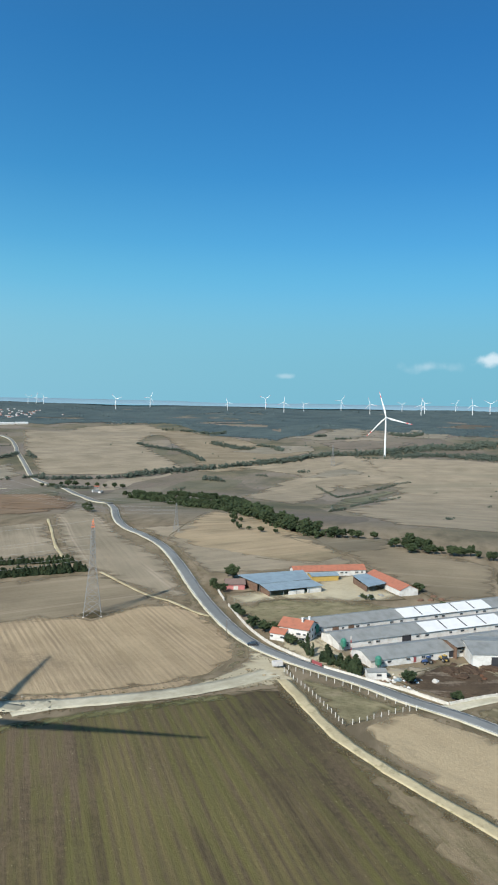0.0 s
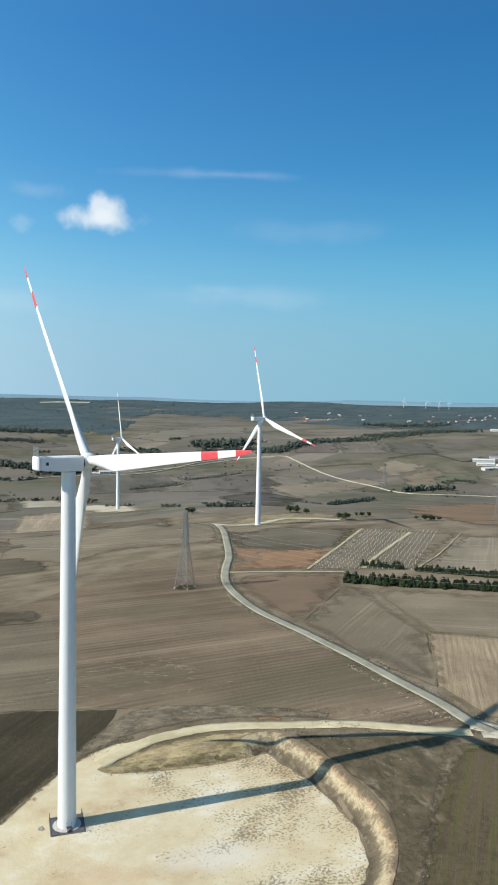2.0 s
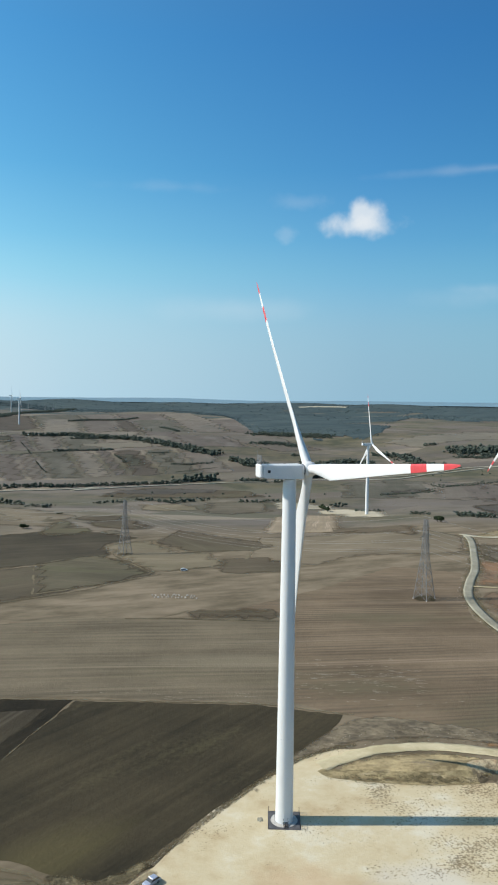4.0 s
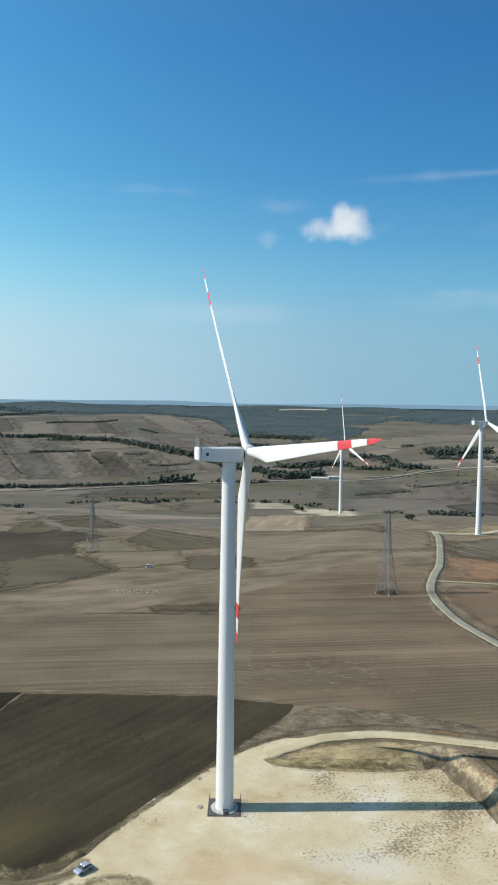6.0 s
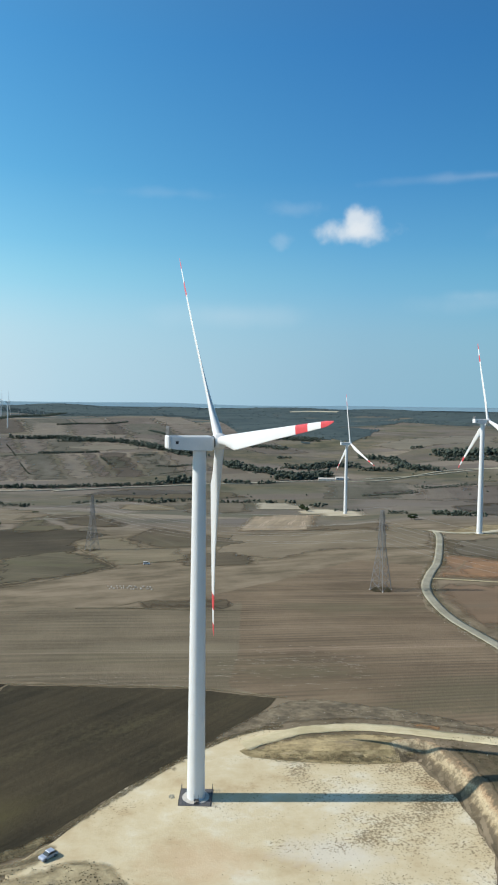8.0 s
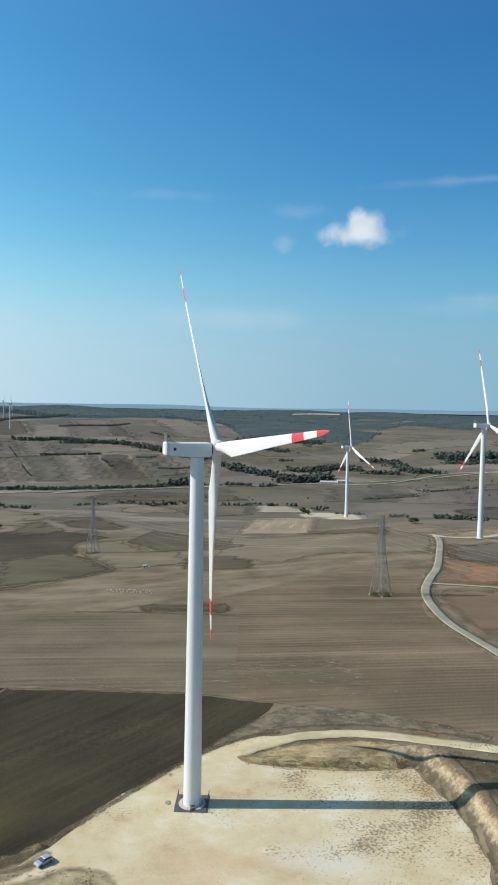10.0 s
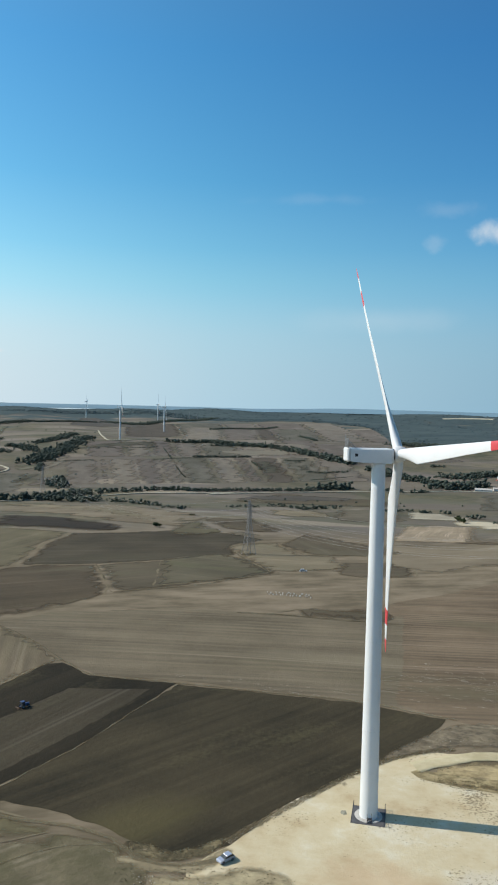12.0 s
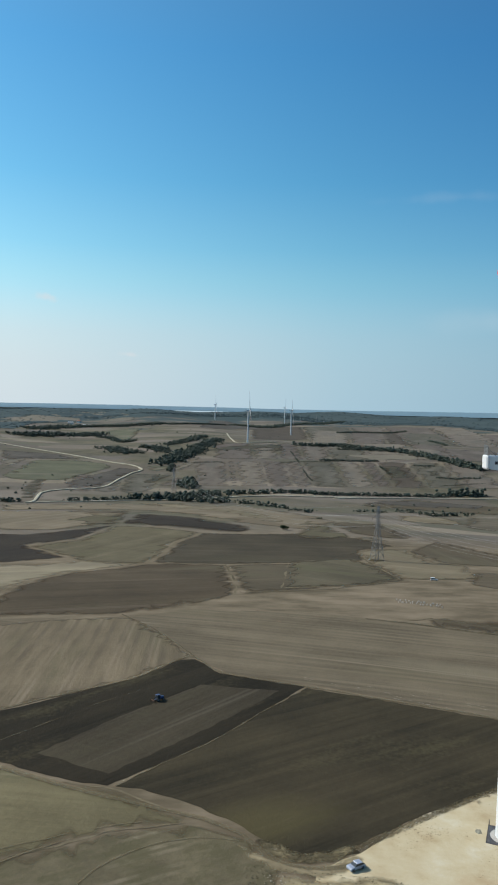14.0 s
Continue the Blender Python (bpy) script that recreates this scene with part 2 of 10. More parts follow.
        edge = mathn(nt, "ADD", reach.outputs["Value"], mathn(nt, "MULTIPLY", mathn(nt, "SUBTRACT", mathn(nt, "MULTIPLY_ADD", wide, 0.6, mathn(nt, "MULTIPLY", s, 0.4)), 0.5), 2.2))
        c = mixc(nt, mathn(nt, "MULTIPLY", ramp(nt, edge, (0.3, 1.0), (1.1, 0.0)), patch[6]), c, patch[5])
    if weeds:
        drills = noisy(nt, coords(nt, angle, 1 / (length * 0.8), 1 / (spacing * 1.3), 0.1), 1.0, 4.0, 0.65)
        w = mathn(nt, "MULTIPLY_ADD", drills, 0.5, mathn(nt, "MULTIPLY_ADD", big, 0.3, mathn(nt, "MULTIPLY", fine, 0.2)))
        c = mixc(nt, mathn(nt, "MULTIPLY", ramp(nt, w, (weed_at, 0.0), (weed_at + 0.09, 1.0)), 0.75), c, weeds)
    put(nt, b.inputs["Base Color"], c)
    thin_out(nt, b)
    bump(nt, b, mathn(nt, "ADD", s, fine), 0.6, 0.4)
    return m


def limestone(name):
    """Crushed pale limestone, trodden and rained on: chalky patches, tan stains, tufts of dead weed."""
    m, nt, b = material(name, 0.95, spec=0.1)
    big = noisy(nt, coords(nt, 15, 1 / 26, 1 / 17, 0.1), 1.0, 4.0, 0.6)
    mid = noisy(nt, coords(nt, 0, 1 / 5, 1 / 5, 0.2), 1.0, 4.0, 0.65)
    fine = noisy(nt, coords(nt, 0, 1 / 0.9, 1 / 0.9, 0.5), 1.0, 5.0, 0.75)
    f = mathn(nt, "MULTIPLY_ADD", big, 0.68, mathn(nt, "MULTIPLY_ADD", mid, 0.25, mathn(nt, "MULTIPLY", fine, 0.07)))
    c = ramp(nt, f, (0.38, (0.44, 0.345, 0.21)), (0.47, (0.53, 0.452, 0.295)), (0.54, (0.57, 0.502, 0.345)), (0.61, (0.62, 0.58, 0.455)))
    area = noisy(nt, coords(nt, 40, 1 / 21, 1 / 14, 0.1), 1.0, 2.0)
    # a chalk-white patch where lorries turned
    g = nt.nodes.new("ShaderNodeNewGeometry")
    xyz = nt.nodes.new("ShaderNodeSeparateXYZ")
    nt.links.new(g.outputs["Position"], xyz.inputs[0])
    ex = mathn(nt, "POWER", mathn(nt, "ABSOLUTE", mathn(nt, "DIVIDE", mathn(nt, "SUBTRACT", xyz.outputs["X"], 33.0), 15.0)), 2.0)
    ey = mathn(nt, "POWER", mathn(nt, "ABSOLUTE", mathn(nt, "DIVIDE", mathn(nt, "SUBTRACT", xyz.outputs["Y"], -20.0), 7.0)), 2.0)
    near = mathn(nt, "ADD", mathn(nt, "SQRT", mathn(nt, "ADD", ex, ey)), mathn(nt, "MULTIPLY", mathn(nt, "SUBTRACT", mid, 0.5), 1.3))
    c = mixc(nt, mathn(nt, "MULTIPLY", ramp(nt, near, (0.35, 1.0), (1.15, 0.0)), 0.8), c, (0.60, 0.57, 0.48))
    # pinkish clay walked in on the near side
    px = mathn(nt, "POWER", mathn(nt, "ABSOLUTE", mathn(nt, "DIVIDE", mathn(nt, "SUBTRACT", xyz.outputs["X"], 5.0), 15.0)), 2.0)
    py = mathn(nt, "POWER", mathn(nt, "ABSOLUTE", mathn(nt, "DIVIDE", mathn(nt, "SUBTRACT", xyz.outputs["Y"], -26.0), 11.0)), 2.0)
    clay = mathn(nt, "ADD", mathn(nt, "SQRT", mathn(nt, "ADD", px, py)), mathn(nt, "MULTIPLY", mathn(nt, "SUBTRACT", mid, 0.5), 1.6))
    c = mixc(nt, mathn(nt, "MULTIPLY", ramp(nt, clay, (0.3, 1.0), (1.1, 0.0)), 0.55), c, (0.55, 0.42, 0.275))
    # dead weeds, thicker towards the cutting
    east = ramp(nt, mathn(nt, "DIVIDE", xyz.outputs["X"], 60.0), (0.1, 0.0), (0.9, 1.0))
    clump = noisy(nt, coords(nt, 10, 1 / 0.75, 1 / 0.75, 0.5), 1.0, 4.0, 0.7)
    w = mathn(nt, "ADD", mathn(nt, "MULTIPLY_ADD", clump, 0.6, mathn(nt, "MULTIPLY", area, 0.4)), mathn(nt, "MULTIPLY", east, 0.075))
    c = mixc(nt, mathn(nt, "MULTIPLY", ramp(nt, w, (0.592, 0.0), (0.64, 1.0)), 0.75), c, mixc(nt, ramp(nt, fine, (0.4, 0.0), (0.6, 1.0)), (0.10, 0.073, 0.040), (0.20, 0.148, 0.083)))
    put(nt, b.inputs["Base Color"], c)
    bump(nt, b, mathn(nt, "ADD", mid, fine), 0.4, 0.2)
    return m


def ochre(name, tall=5.0):
    """A cut bank in layers: scree and dead weeds at its foot, chalk above, rusty clay at the lip, scoured by rain."""
    m, nt, b = material(name, 0.95, spec=0.1)
    mid = noisy(nt, coords(nt, 0, 1 / 1.5, 1 / 1.5, 0.4), 1.0, 6.0, 0.75)
    fine = noisy(nt, coords(nt, 0, 1 / 0.5, 1 / 0.7, 0.6), 1.0, 4.0, 0.7)
    g = nt.nodes.new("ShaderNodeNewGeometry")
    xyz = nt.nodes.new("ShaderNodeSeparateXYZ")
    nt.links.new(g.outputs["Position"], xyz.inputs[0])
    f = mathn(nt, "ADD", mathn(nt, "DIVIDE", xyz.outputs["Z"], tall), mathn(nt, "MULTIPLY", mathn(nt, "SUBTRACT", mid, 0.5), 0.95))
    c = ramp(nt, f, (0.06, (0.105, 0.088, 0.062)), (0.30, (0.155, 0.126, 0.085)), (0.44, (0.38, 0.315, 0.205)), (0.64, (0.50, 0.425, 0.285)), (0.78, (0.42, 0.315, 0.20)), (0.87, (0.30, 0.215, 0.135)), (0.96, (0.15, 0.120, 0.08)))
    wide = noisy(nt, coords(nt, 0, 1 / 4.5, 1 / 6.0, 0.2), 1.0, 5.0, 0.7)
    c = mixc(nt, mathn(nt, "MULTIPLY", ramp(nt, wide, (0.49, 0.0), (0.58, 1.0)), 0.75), c, mixc(nt, ramp(nt, fine, (0.4, 0.0), (0.6, 1.0)), (0.20, 0.165, 0.11), (0.115, 0.096, 0.068)))
    c = mixc(nt, mathn(nt, "MULTIPLY", ramp(nt, fine, (0.5, 0.0), (0.62, 1.0)), 0.45), c, (0.16, 0.125, 0.075))
    put(nt, b.inputs["Base Color"], c)
    bump(nt, b, mathn(nt, "ADD", mid, fine), 0.9, 0.5)
    return m


def plain(name, colour, rough=0.6, metal=0.0, vary=0.12, scale=0.8, spec=0.4, dirt=None):
    """A surface of one colour with stains at two sizes."""
    m, nt, b = material(name, rough, metal, spec)
    n = noisy(nt, coords(nt, 0, scale, scale, scale), 1.0, 4.0)
    fine = noisy(nt, coords(nt, 0, scale * 9, scale * 9, scale * 9), 1.0, 3.0)
    low = tuple(v * (1 - 2 * vary) for v in colour) if dirt is None else dirt
    f = mathn(nt, "MULTIPLY_ADD", n, 0.7, mathn(nt, "MULTIPLY", fine, 0.3))
    put(nt, b.inputs["Base Color"], ramp(nt, f, (0.3, low), (0.56, colour)))
    put(nt, b.inputs["Roughness"], mathn(nt, "MULTIPLY_ADD", fine, 0.2, rough - 0.1))
    return m


def country(name):
    """Open farmland in the distance: a patchwork of stubble, ploughland and dry grass."""
    m, nt, b = material(name, 0.95, spec=0.1)
    warp = noisy(nt, coords(nt, 0, 1 / 220, 1 / 220, 0), 1.0, 2.0)
    vec = nt.nodes.new("ShaderNodeVectorMath")
    vec.operation = "ADD"
    nt.links.new(coords(nt, 24, 1 / 190, 1 / 70, 0), vec.inputs[0])
    nt.links.new(mathn(nt, "MULTIPLY", warp, 0.9), vec.inputs[1])
    v = nt.nodes.new("ShaderNodeTexVoronoi")
    v.voronoi_dimensions = "2D"
    nt.links.new(vec.outputs[0], v.inputs["Vector"])
    v.inputs["Scale"].default_value = 1.0
    sep = nt.nodes.new("ShaderNodeSeparateColor")
    nt.links.new(v.outputs["Color"], sep.inputs[0])
    # field colours leaned towards grey, some distance haze put into them
    cell = ramp(nt, sep.outputs[0], (0.0, (0.165, 0.147, 0.128)), (0.2, (0.122, 0.108, 0.092)), (0.4, (0.215, 0.187, 0.153)), (0.52, (0.112, 0.098, 0.081)), (0.66, (0.178, 0.159, 0.124)), (0.8, (0.118, 0.117, 0.084)), (0.9, (0.142, 0.122, 0.100)), (1.0, (0.27, 0.232, 0.178)))
    s = noisy(nt, coords(nt, 24, 1 / 120, 1 / 5.0, 0), 1.0, 4.0, 0.65)
    big = noisy(nt, coords(nt, 0, 1 / 60, 1 / 60, 0), 1.0, 5.0, 0.65)
    c = mixc(nt, 0.12, cell, mixc(nt, ramp(nt, mathn(nt, "MULTIPLY_ADD", s, 0.5, mathn(nt, "MULTIPLY", big, 0.5)), (0.42, 0.0), (0.58, 1.0)), (0.09, 0.08, 0.062), (0.25, 0.205, 0.15)))
    # rough grazing and scrub between the fields
    scrub = noisy(nt, coords(nt, 0, 1 / 340, 1 / 240, 0), 1.0, 5.0, 0.6)
    c = mixc(nt, mathn(nt, "MULTIPLY", ramp(nt, scrub, (0.46, 0.0), (0.57, 1.0)), 0.65), c, mixc(nt, ramp(nt, big, (0.42, 0.0), (0.58, 1.0)), (0.050, 0.058, 0.032), (0.13, 0.115, 0.068)))
    # woodland floor on the far hills, blued with distance haze in its colour
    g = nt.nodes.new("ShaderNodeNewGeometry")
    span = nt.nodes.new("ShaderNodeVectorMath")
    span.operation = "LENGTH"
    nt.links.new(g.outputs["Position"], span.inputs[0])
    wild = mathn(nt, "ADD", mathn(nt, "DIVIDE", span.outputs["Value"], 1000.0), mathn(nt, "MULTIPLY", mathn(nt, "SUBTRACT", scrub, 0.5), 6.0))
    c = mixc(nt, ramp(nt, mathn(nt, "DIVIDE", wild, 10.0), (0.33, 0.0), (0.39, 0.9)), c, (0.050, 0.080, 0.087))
    e = nt.nodes.new("ShaderNodeTexVoronoi")
    e.voronoi_dimensions, e.feature = "2D", "DISTANCE_TO_EDGE"
    nt.links.new(vec.outputs[0], e.inputs["Vector"])
    # the near plateau is plain rough fallow
    soft = noisy(nt, coords(nt, 24, 1 / 40, 1 / 14, 0), 1.0, 5.0, 0.65)
    near = ramp(nt, mathn(nt, "DIVIDE", span.outputs["Value"], 1000.0), (0.50, 1.0), (0.62, 0.0))
    c = mixc(nt, near, c, ramp(nt, mathn(nt, "MULTIPLY_ADD", soft, 0.6, mathn(nt, "MULTIPLY", big, 0.4)), (0.41, (0.118, 0.097, 0.064)), (0.5, (0.178, 0.146, 0.100)), (0.59, (0.230, 0.188, 0.132))))
    edge = mathn(nt, "MULTIPLY", ramp(nt, e.outputs["Distance"], (0.004, 1.0), (0.02, 0.0)), ramp(nt, big, (0.45, 0.2), (0.55, 0.9)))
    edge = mathn(nt, "MULTIPLY", edge, mathn(nt, "SUBTRACT", 1.0, near))
    c = mixc(nt, edge, c, (0.075, 0.08, 0.042))
    put(nt, b.inputs["Base Color"], c)
    bump(nt, b, mathn(nt, "ADD", s, big), 0.4, 0.5)
    return m


M_COUNTRY = country("open_farmland")
M_PAD = limestone("pale_limestone")
M_BANK = ochre("cut_bank")
M_SCARP = soil("grassy_bank", (0.46, 0.372, 0.222), (0.20, 0.158, 0.094), 0, 1.6, 5.0, 0.3, (0.080, 0.066, 0.038), 0.49, 4.0, stain=((0.40, 0.335, 0.215), 2.0, 0.55))
M_WHITE = plain("white_gelcoat", (0.70, 0.715, 0.72), 0.4, vary=0.03, scale=0.25)
M_RED = plain("signal_red", (0.62, 0.075, 0.085), 0.4, vary=0.08)
M_DARK = plain("dark_gap", (0.03, 0.03, 0.035), 0.7)
M_PLATE = plain("dark_foundation", (0.10, 0.10, 0.105), 0.8, vary=0.2)
M_CONCRETE = plain("pale_concrete", (0.52, 0.50, 0.46), 0.85, vary=0.15)

# ---- building tools ----
def part(name, bm, mat, parent=None, label="", smooth_faces=False):
    """Links a bmesh, or a mesh that is there already, as one object under a thing."""
    if isinstance(bm, bmesh.types.BMesh):
        me = bpy.data.meshes.new(name)
        bm.normal_update()
        bm.to_mesh(me)
        bm.free()
        for m in mat if isinstance(mat, (list, tuple)) else (mat,):
            me.materials.append(m)
        if smooth_faces:
            me.shade_smooth()
    else:
        me = bm
    ob = new(name, me)
    if parent is not None:
        ob.parent = parent
    if label:
        ob["label"] = label
    return ob


def thing(name, label, category, loc=(0, 0, 0), turn=0.0, group="", kind=""):
    ob = new(name)
    ob.empty_display_size = 0.5
    ob.matrix_basis = pose(*loc, 0, 0, turn)
    return tagged(ob, label, category, group, kind)


def box(bm, cx, cy, cz, sx, sy, sz, m=None, bevel=0.0):
    """A block with its centre and full sizes."""
    r = bmesh.ops.create_cube(bm, size=1.0, matrix=(m or Matrix()) @ Matrix.Translation((cx, cy, cz)) @ Matrix.Diagonal((sx, sy, sz, 1)))
    if bevel:
        bmesh.ops.bevel(bm, geom=list({e for v in r["verts"] for e in v.link_edges}), offset=bevel, segments=1, affect="EDGES")
    return bm


def rod(bm, a, b, ra, rb=None, sides=6):
    """A round bar from a to b."""
    a, b = Vector(a), Vector(b)
    m = Matrix.Translation((a + b) / 2) @ (b - a).to_track_quat("Z", "Y").to_matrix().to_4x4()
    bmesh.ops.create_cone(bm, cap_ends=True, segments=sides, radius1=ra, radius2=ra if rb is None else rb, depth=(b - a).length, matrix=m)
    return bm


def loft(bm, rings, closed=True, caps=True):
    """Skins rings of equal length, one after another."""
    rows = [[bm.verts.new(p) for p in ring] for ring in rings]
    n = len(rows[0])
    for a, b in zip(rows, rows[1:]):
        for k in range(n if closed else n - 1):
            bm.faces.new((a[k], a[(k + 1) % n], b[(k + 1) % n], b[k]))
    if caps and closed:
        for row, way in ((rows[0], -1), (rows[-1], 1)):
            bm.faces.new([bm.verts.new(v.co) for v in row[::way]])
    return bm


def from_arrays(name, verts, faces, mat, smooth_faces=False):
    me = bpy.data.meshes.new(name)
    me.from_pydata([tuple(v) for v in verts], [], [tuple(f) for f in faces])
    me.update()
    me.materials.append(mat)
    if smooth_faces:
        me.shade_smooth()
    return me


def ragged(corners, step=9.0, wobble=0.7, seed=0):
    """A plan outline with its edges broken into short uneven pieces."""
    rnd = random.Random(seed)
    out = []
    for (ax, ay), (bx, by) in zip(corners, corners[1:] + corners[:1]):
        n = max(1, int(math.hypot(bx - ax, by - ay) / step))
        for k in range(n):
            w = wobble if k else 0.0
            out.append((ax + (bx - ax) * k / n + rnd.uniform(-w, w), ay + (by - ay) * k / n + rnd.uniform(-w, w)))
    return out


def draped(outline, step, lift):
    """A sheet with that plan outline that follows the ground, lift metres above it."""
    bm = bmesh.new()
    f = bm.faces.new([bm.verts.new((x, y, 0)) for x, y in outline])
    bmesh.ops.triangulate(bm, faces=[f])
    for axis in (0, 1):
        v = [p[axis] for p in outline]
        for k in range(math.ceil(min(v) / step), math.floor(max(v) / step) + 1):
            co, no = [0, 0, 0], [0, 0, 0]
            co[axis], no[axis] = k * step + 0.013, 1
            bmesh.ops.bisect_plane(bm, geom=bm.verts[:] + bm.edges[:] + bm.faces[:], plane_co=co, plane_no=no)
    co = np.array([v.co[:2] for v in bm.verts])
    for v, z in zip(bm.verts, land(co[:, 0], co[:, 1])):
        v.co.z = z + lift
    for f in bm.faces:
        if f.normal.z < 0:
            f.normal_flip()
    return bm


LAYER = [0]
COUNT = [0, 0, 0]


def field(mat, corners, label, name="field", step=0, wobble=0.5, lift=0.0, rag=0.0, fade=0.0):
    """A field: one draped sheet of its own soil."""
    LAYER[0] += 1
    fixed = step > 0
    cx, cy = sum(c[0] for c in corners) / len(corners), sum(c[1] for c in corners) / len(corners)
    d = math.hypot(cx, cy + 180)
    step = step or (6 if d < 330 else 12 if d < 700 else 30)
    band = 0 if d < 330 else 1 if d < 700 else 2
    COUNT[band] += 1
    lift = lift or (0.04, 0.10, 0.3)[band] + (0.002, 0.002, 0.004)[band] * COUNT[band]
    bm = draped(ragged(corners, rag or max(2.5, d / 75), wobble * max(1.0, d / 350), LAYER[0]), step, lift)
    bm.normal_update()
    for f in bm.faces:
        if f.normal.z < 0:
            f.normal_flip()
    if d > 330 and lift < 1:   # the rim sinks into the ground
        for v in {v for e in bm.edges if e.is_boundary for v in e.verts}:
            v.co.z -= lift * 0.65
    if d < 640 and not fixed and not any(w in label for w in ("turbine pad", "rectangle", "margin", "faint wheel", "combed", "tractor")):
        edge_of_field(ragged(corners, rag or max(2.5, d / 75), wobble * max(1.0, d / 350), LAYER[0]), lift, d)
    if not any(w in label for w in ("dark freshly", "dark ploughed", "rectangle", "turbine pad of pale", "combed", "faint wheel")):
        fray(bm, fade or (1.2, 4.0, 6.0)[band])
    return tagged(part(name, bm, mat, None, "", True), label, "field", "", "structure")


def fray(bm, reach):
    """Marks how near each point of a sheet lies to its rim: 1 on the rim, 0 from reach metres inwards."""
    layer = bm.verts.layers.float.new("rim")
    ends = [(e.verts[0].co.x, e.verts[0].co.y, e.verts[1].co.x, e.verts[1].co.y) for e in bm.edges if e.is_boundary]
    seg = np.array(ends)
    a, d = seg[:, :2], seg[:, 2:] - seg[:, :2]
    size = (d * d).sum(1) + 1e-9
    for v in bm.verts:
        p = np.array(v.co[:2])
        k = np.clip(((p - a) * d).sum(1) / size, 0, 1)
        near = math.sqrt(((a + d * k[:, None] - p) ** 2).sum(1).min())
        v[layer] = max(0.0, 1.0 - near / reach)


def edge_of_field(outline, lift, d):
    """A broken line of dry grass and weeds left along the edge of a field."""
    rnd = random.Random(LAYER[0])
    mat = M_EDGE_DRY if LAYER[0] % 3 else M_EDGE_WEED
    bm = bmesh.new()
    n = len(outline)
    prev = None
    for k in range(n + 1):
        (ax, ay), (x, y), (bx, by) = outline[(k - 1) % n], outline[k % n], outline[(k + 1) % n]
        span = math.hypot(bx - ax, by - ay) + 1e-9
        nx, ny = (ay - by) / span, (bx - ax) / span
        w = max(0.0, 0.02 + 0.75 * noise.noise((x / 26, y / 26, LAYER[0])) + rnd.uniform(0, 0.3)) * max(0.8, d / 300)
        row = [bm.verts.new((x + nx * q, y + ny * q, ground(x + nx * q, y + ny * q) + lift + (0.0006 if d < 330 else 0.02))) for q in (-w, w)]
        if prev and w > 0.05:
            bm.faces.new((prev[0], row[0], row[1], prev[1]))
        prev = row
    bm.normal_update()
    for f in bm.faces:
        if f.normal.z < 0:
            f.normal_flip()
    return tagged(part("field_margin", bm, mat), "ragged line of dry grass along a field edge", "margin", "", "structure")


def along(points, step):
    """Points every step metres on a smooth line through the given ones (plan)."""
    p = [np.array(q[:2], float) for q in points]
    p = [2 * p[0] - p[1]] + p + [2 * p[-1] - p[-2]]
    out = []
    for a, b, c, d in zip(p, p[1:], p[2:], p[3:]):
        n = max(2, int(np.linalg.norm(c - b) / step))
        for k in range(n):
            t = k / n
            out.append(0.5 * (2 * b + (c - a) * t + (2 * a - 5 * b + 4 * c - d) * t * t + (3 * b - a - 3 * c + d) * t ** 3))
    return out + [p[-2]]


def ribbon(points, width, lift, step=6.0, shift=0.0, wobble=0.0, seed=0, across=4, height=0.0, rim=0.0):
    """A strip along a plan line, following the ground; height gives it sides."""
    rnd = random.Random(seed)
    line = along(points, step)
    bm = bmesh.new()
    layer = bm.verts.layers.float.new("rim") if rim else None
    prev = None
    for k, p in enumerate(line):
        q0, q1 = line[max(0, k - 1)], line[min(len(line) - 1, k + 1)]
        t = (q1 - q0) / (np.linalg.norm(q1 - q0) + 1e-9)
        n = np.array((-t[1], t[0]))
        a, b = -width / 2 + shift + rnd.uniform(-wobble, wobble), width / 2 + shift + rnd.uniform(-wobble, wobble)
        row = []
        for j in range(across + 1):
            q = p + n * (a + (b - a) * j / across)
            row.append(bm.verts.new((q[0], q[1], ground(*q) + lift)))
            if rim:
                row[-1][layer] = rim * (1.0 if j in (0, across) else 0.4)
        if height:
            row = [bm.verts.new((row[0].co.x, row[0].co.y, row[0].co.z - height))] + row + [bm.verts.new((row[-1].co.x, row[-1].co.y, row[-1].co.z - height))]
        if prev:
            for j in range(len(row) - 1):
                bm.faces.new((prev[j + 1], prev[j], row[j], row[j + 1]))
        prev = row
    return bm

# ---- shape of the land ----
def smooth(t):
    t = np.clip(t, 0.0, 1.0)
    return t * t * (3 - 2 * t)


def rise(v):
    return 1 / (1 + np.exp(-np.clip(v, -30, 30)))


PAD = ((12, 23), (36, 21.5), (58.8, 25), (66, 5), (69.5, -17), (66.5, -31), (58, -44), (30, -75), (-70, -75), (-70, -35), (-30, -22), (-6, 18))


def pad_distance(x, y):
    """Metres outside the edge of the levelled turbine pad (negative inside)."""
    best = np.full(np.shape(x), 1e9)
    inside = np.zeros(np.shape(x), bool)
    for (ax, ay), (bx, by) in zip(PAD, PAD[1:] + PAD[:1]):
        dx, dy = bx - ax, by - ay
        k = np.clip(((x - ax) * dx + (y - ay) * dy) / (dx * dx + dy * dy), 0, 1)
        best = np.minimum(best, np.hypot(x - ax - k * dx, y - ay - k * dy))
        inside ^= ((ay > y) != (by > y)) & (x < ax + (y - ay) * dx / (by - ay + 1e-12))
    return np.where(inside, -best, best)


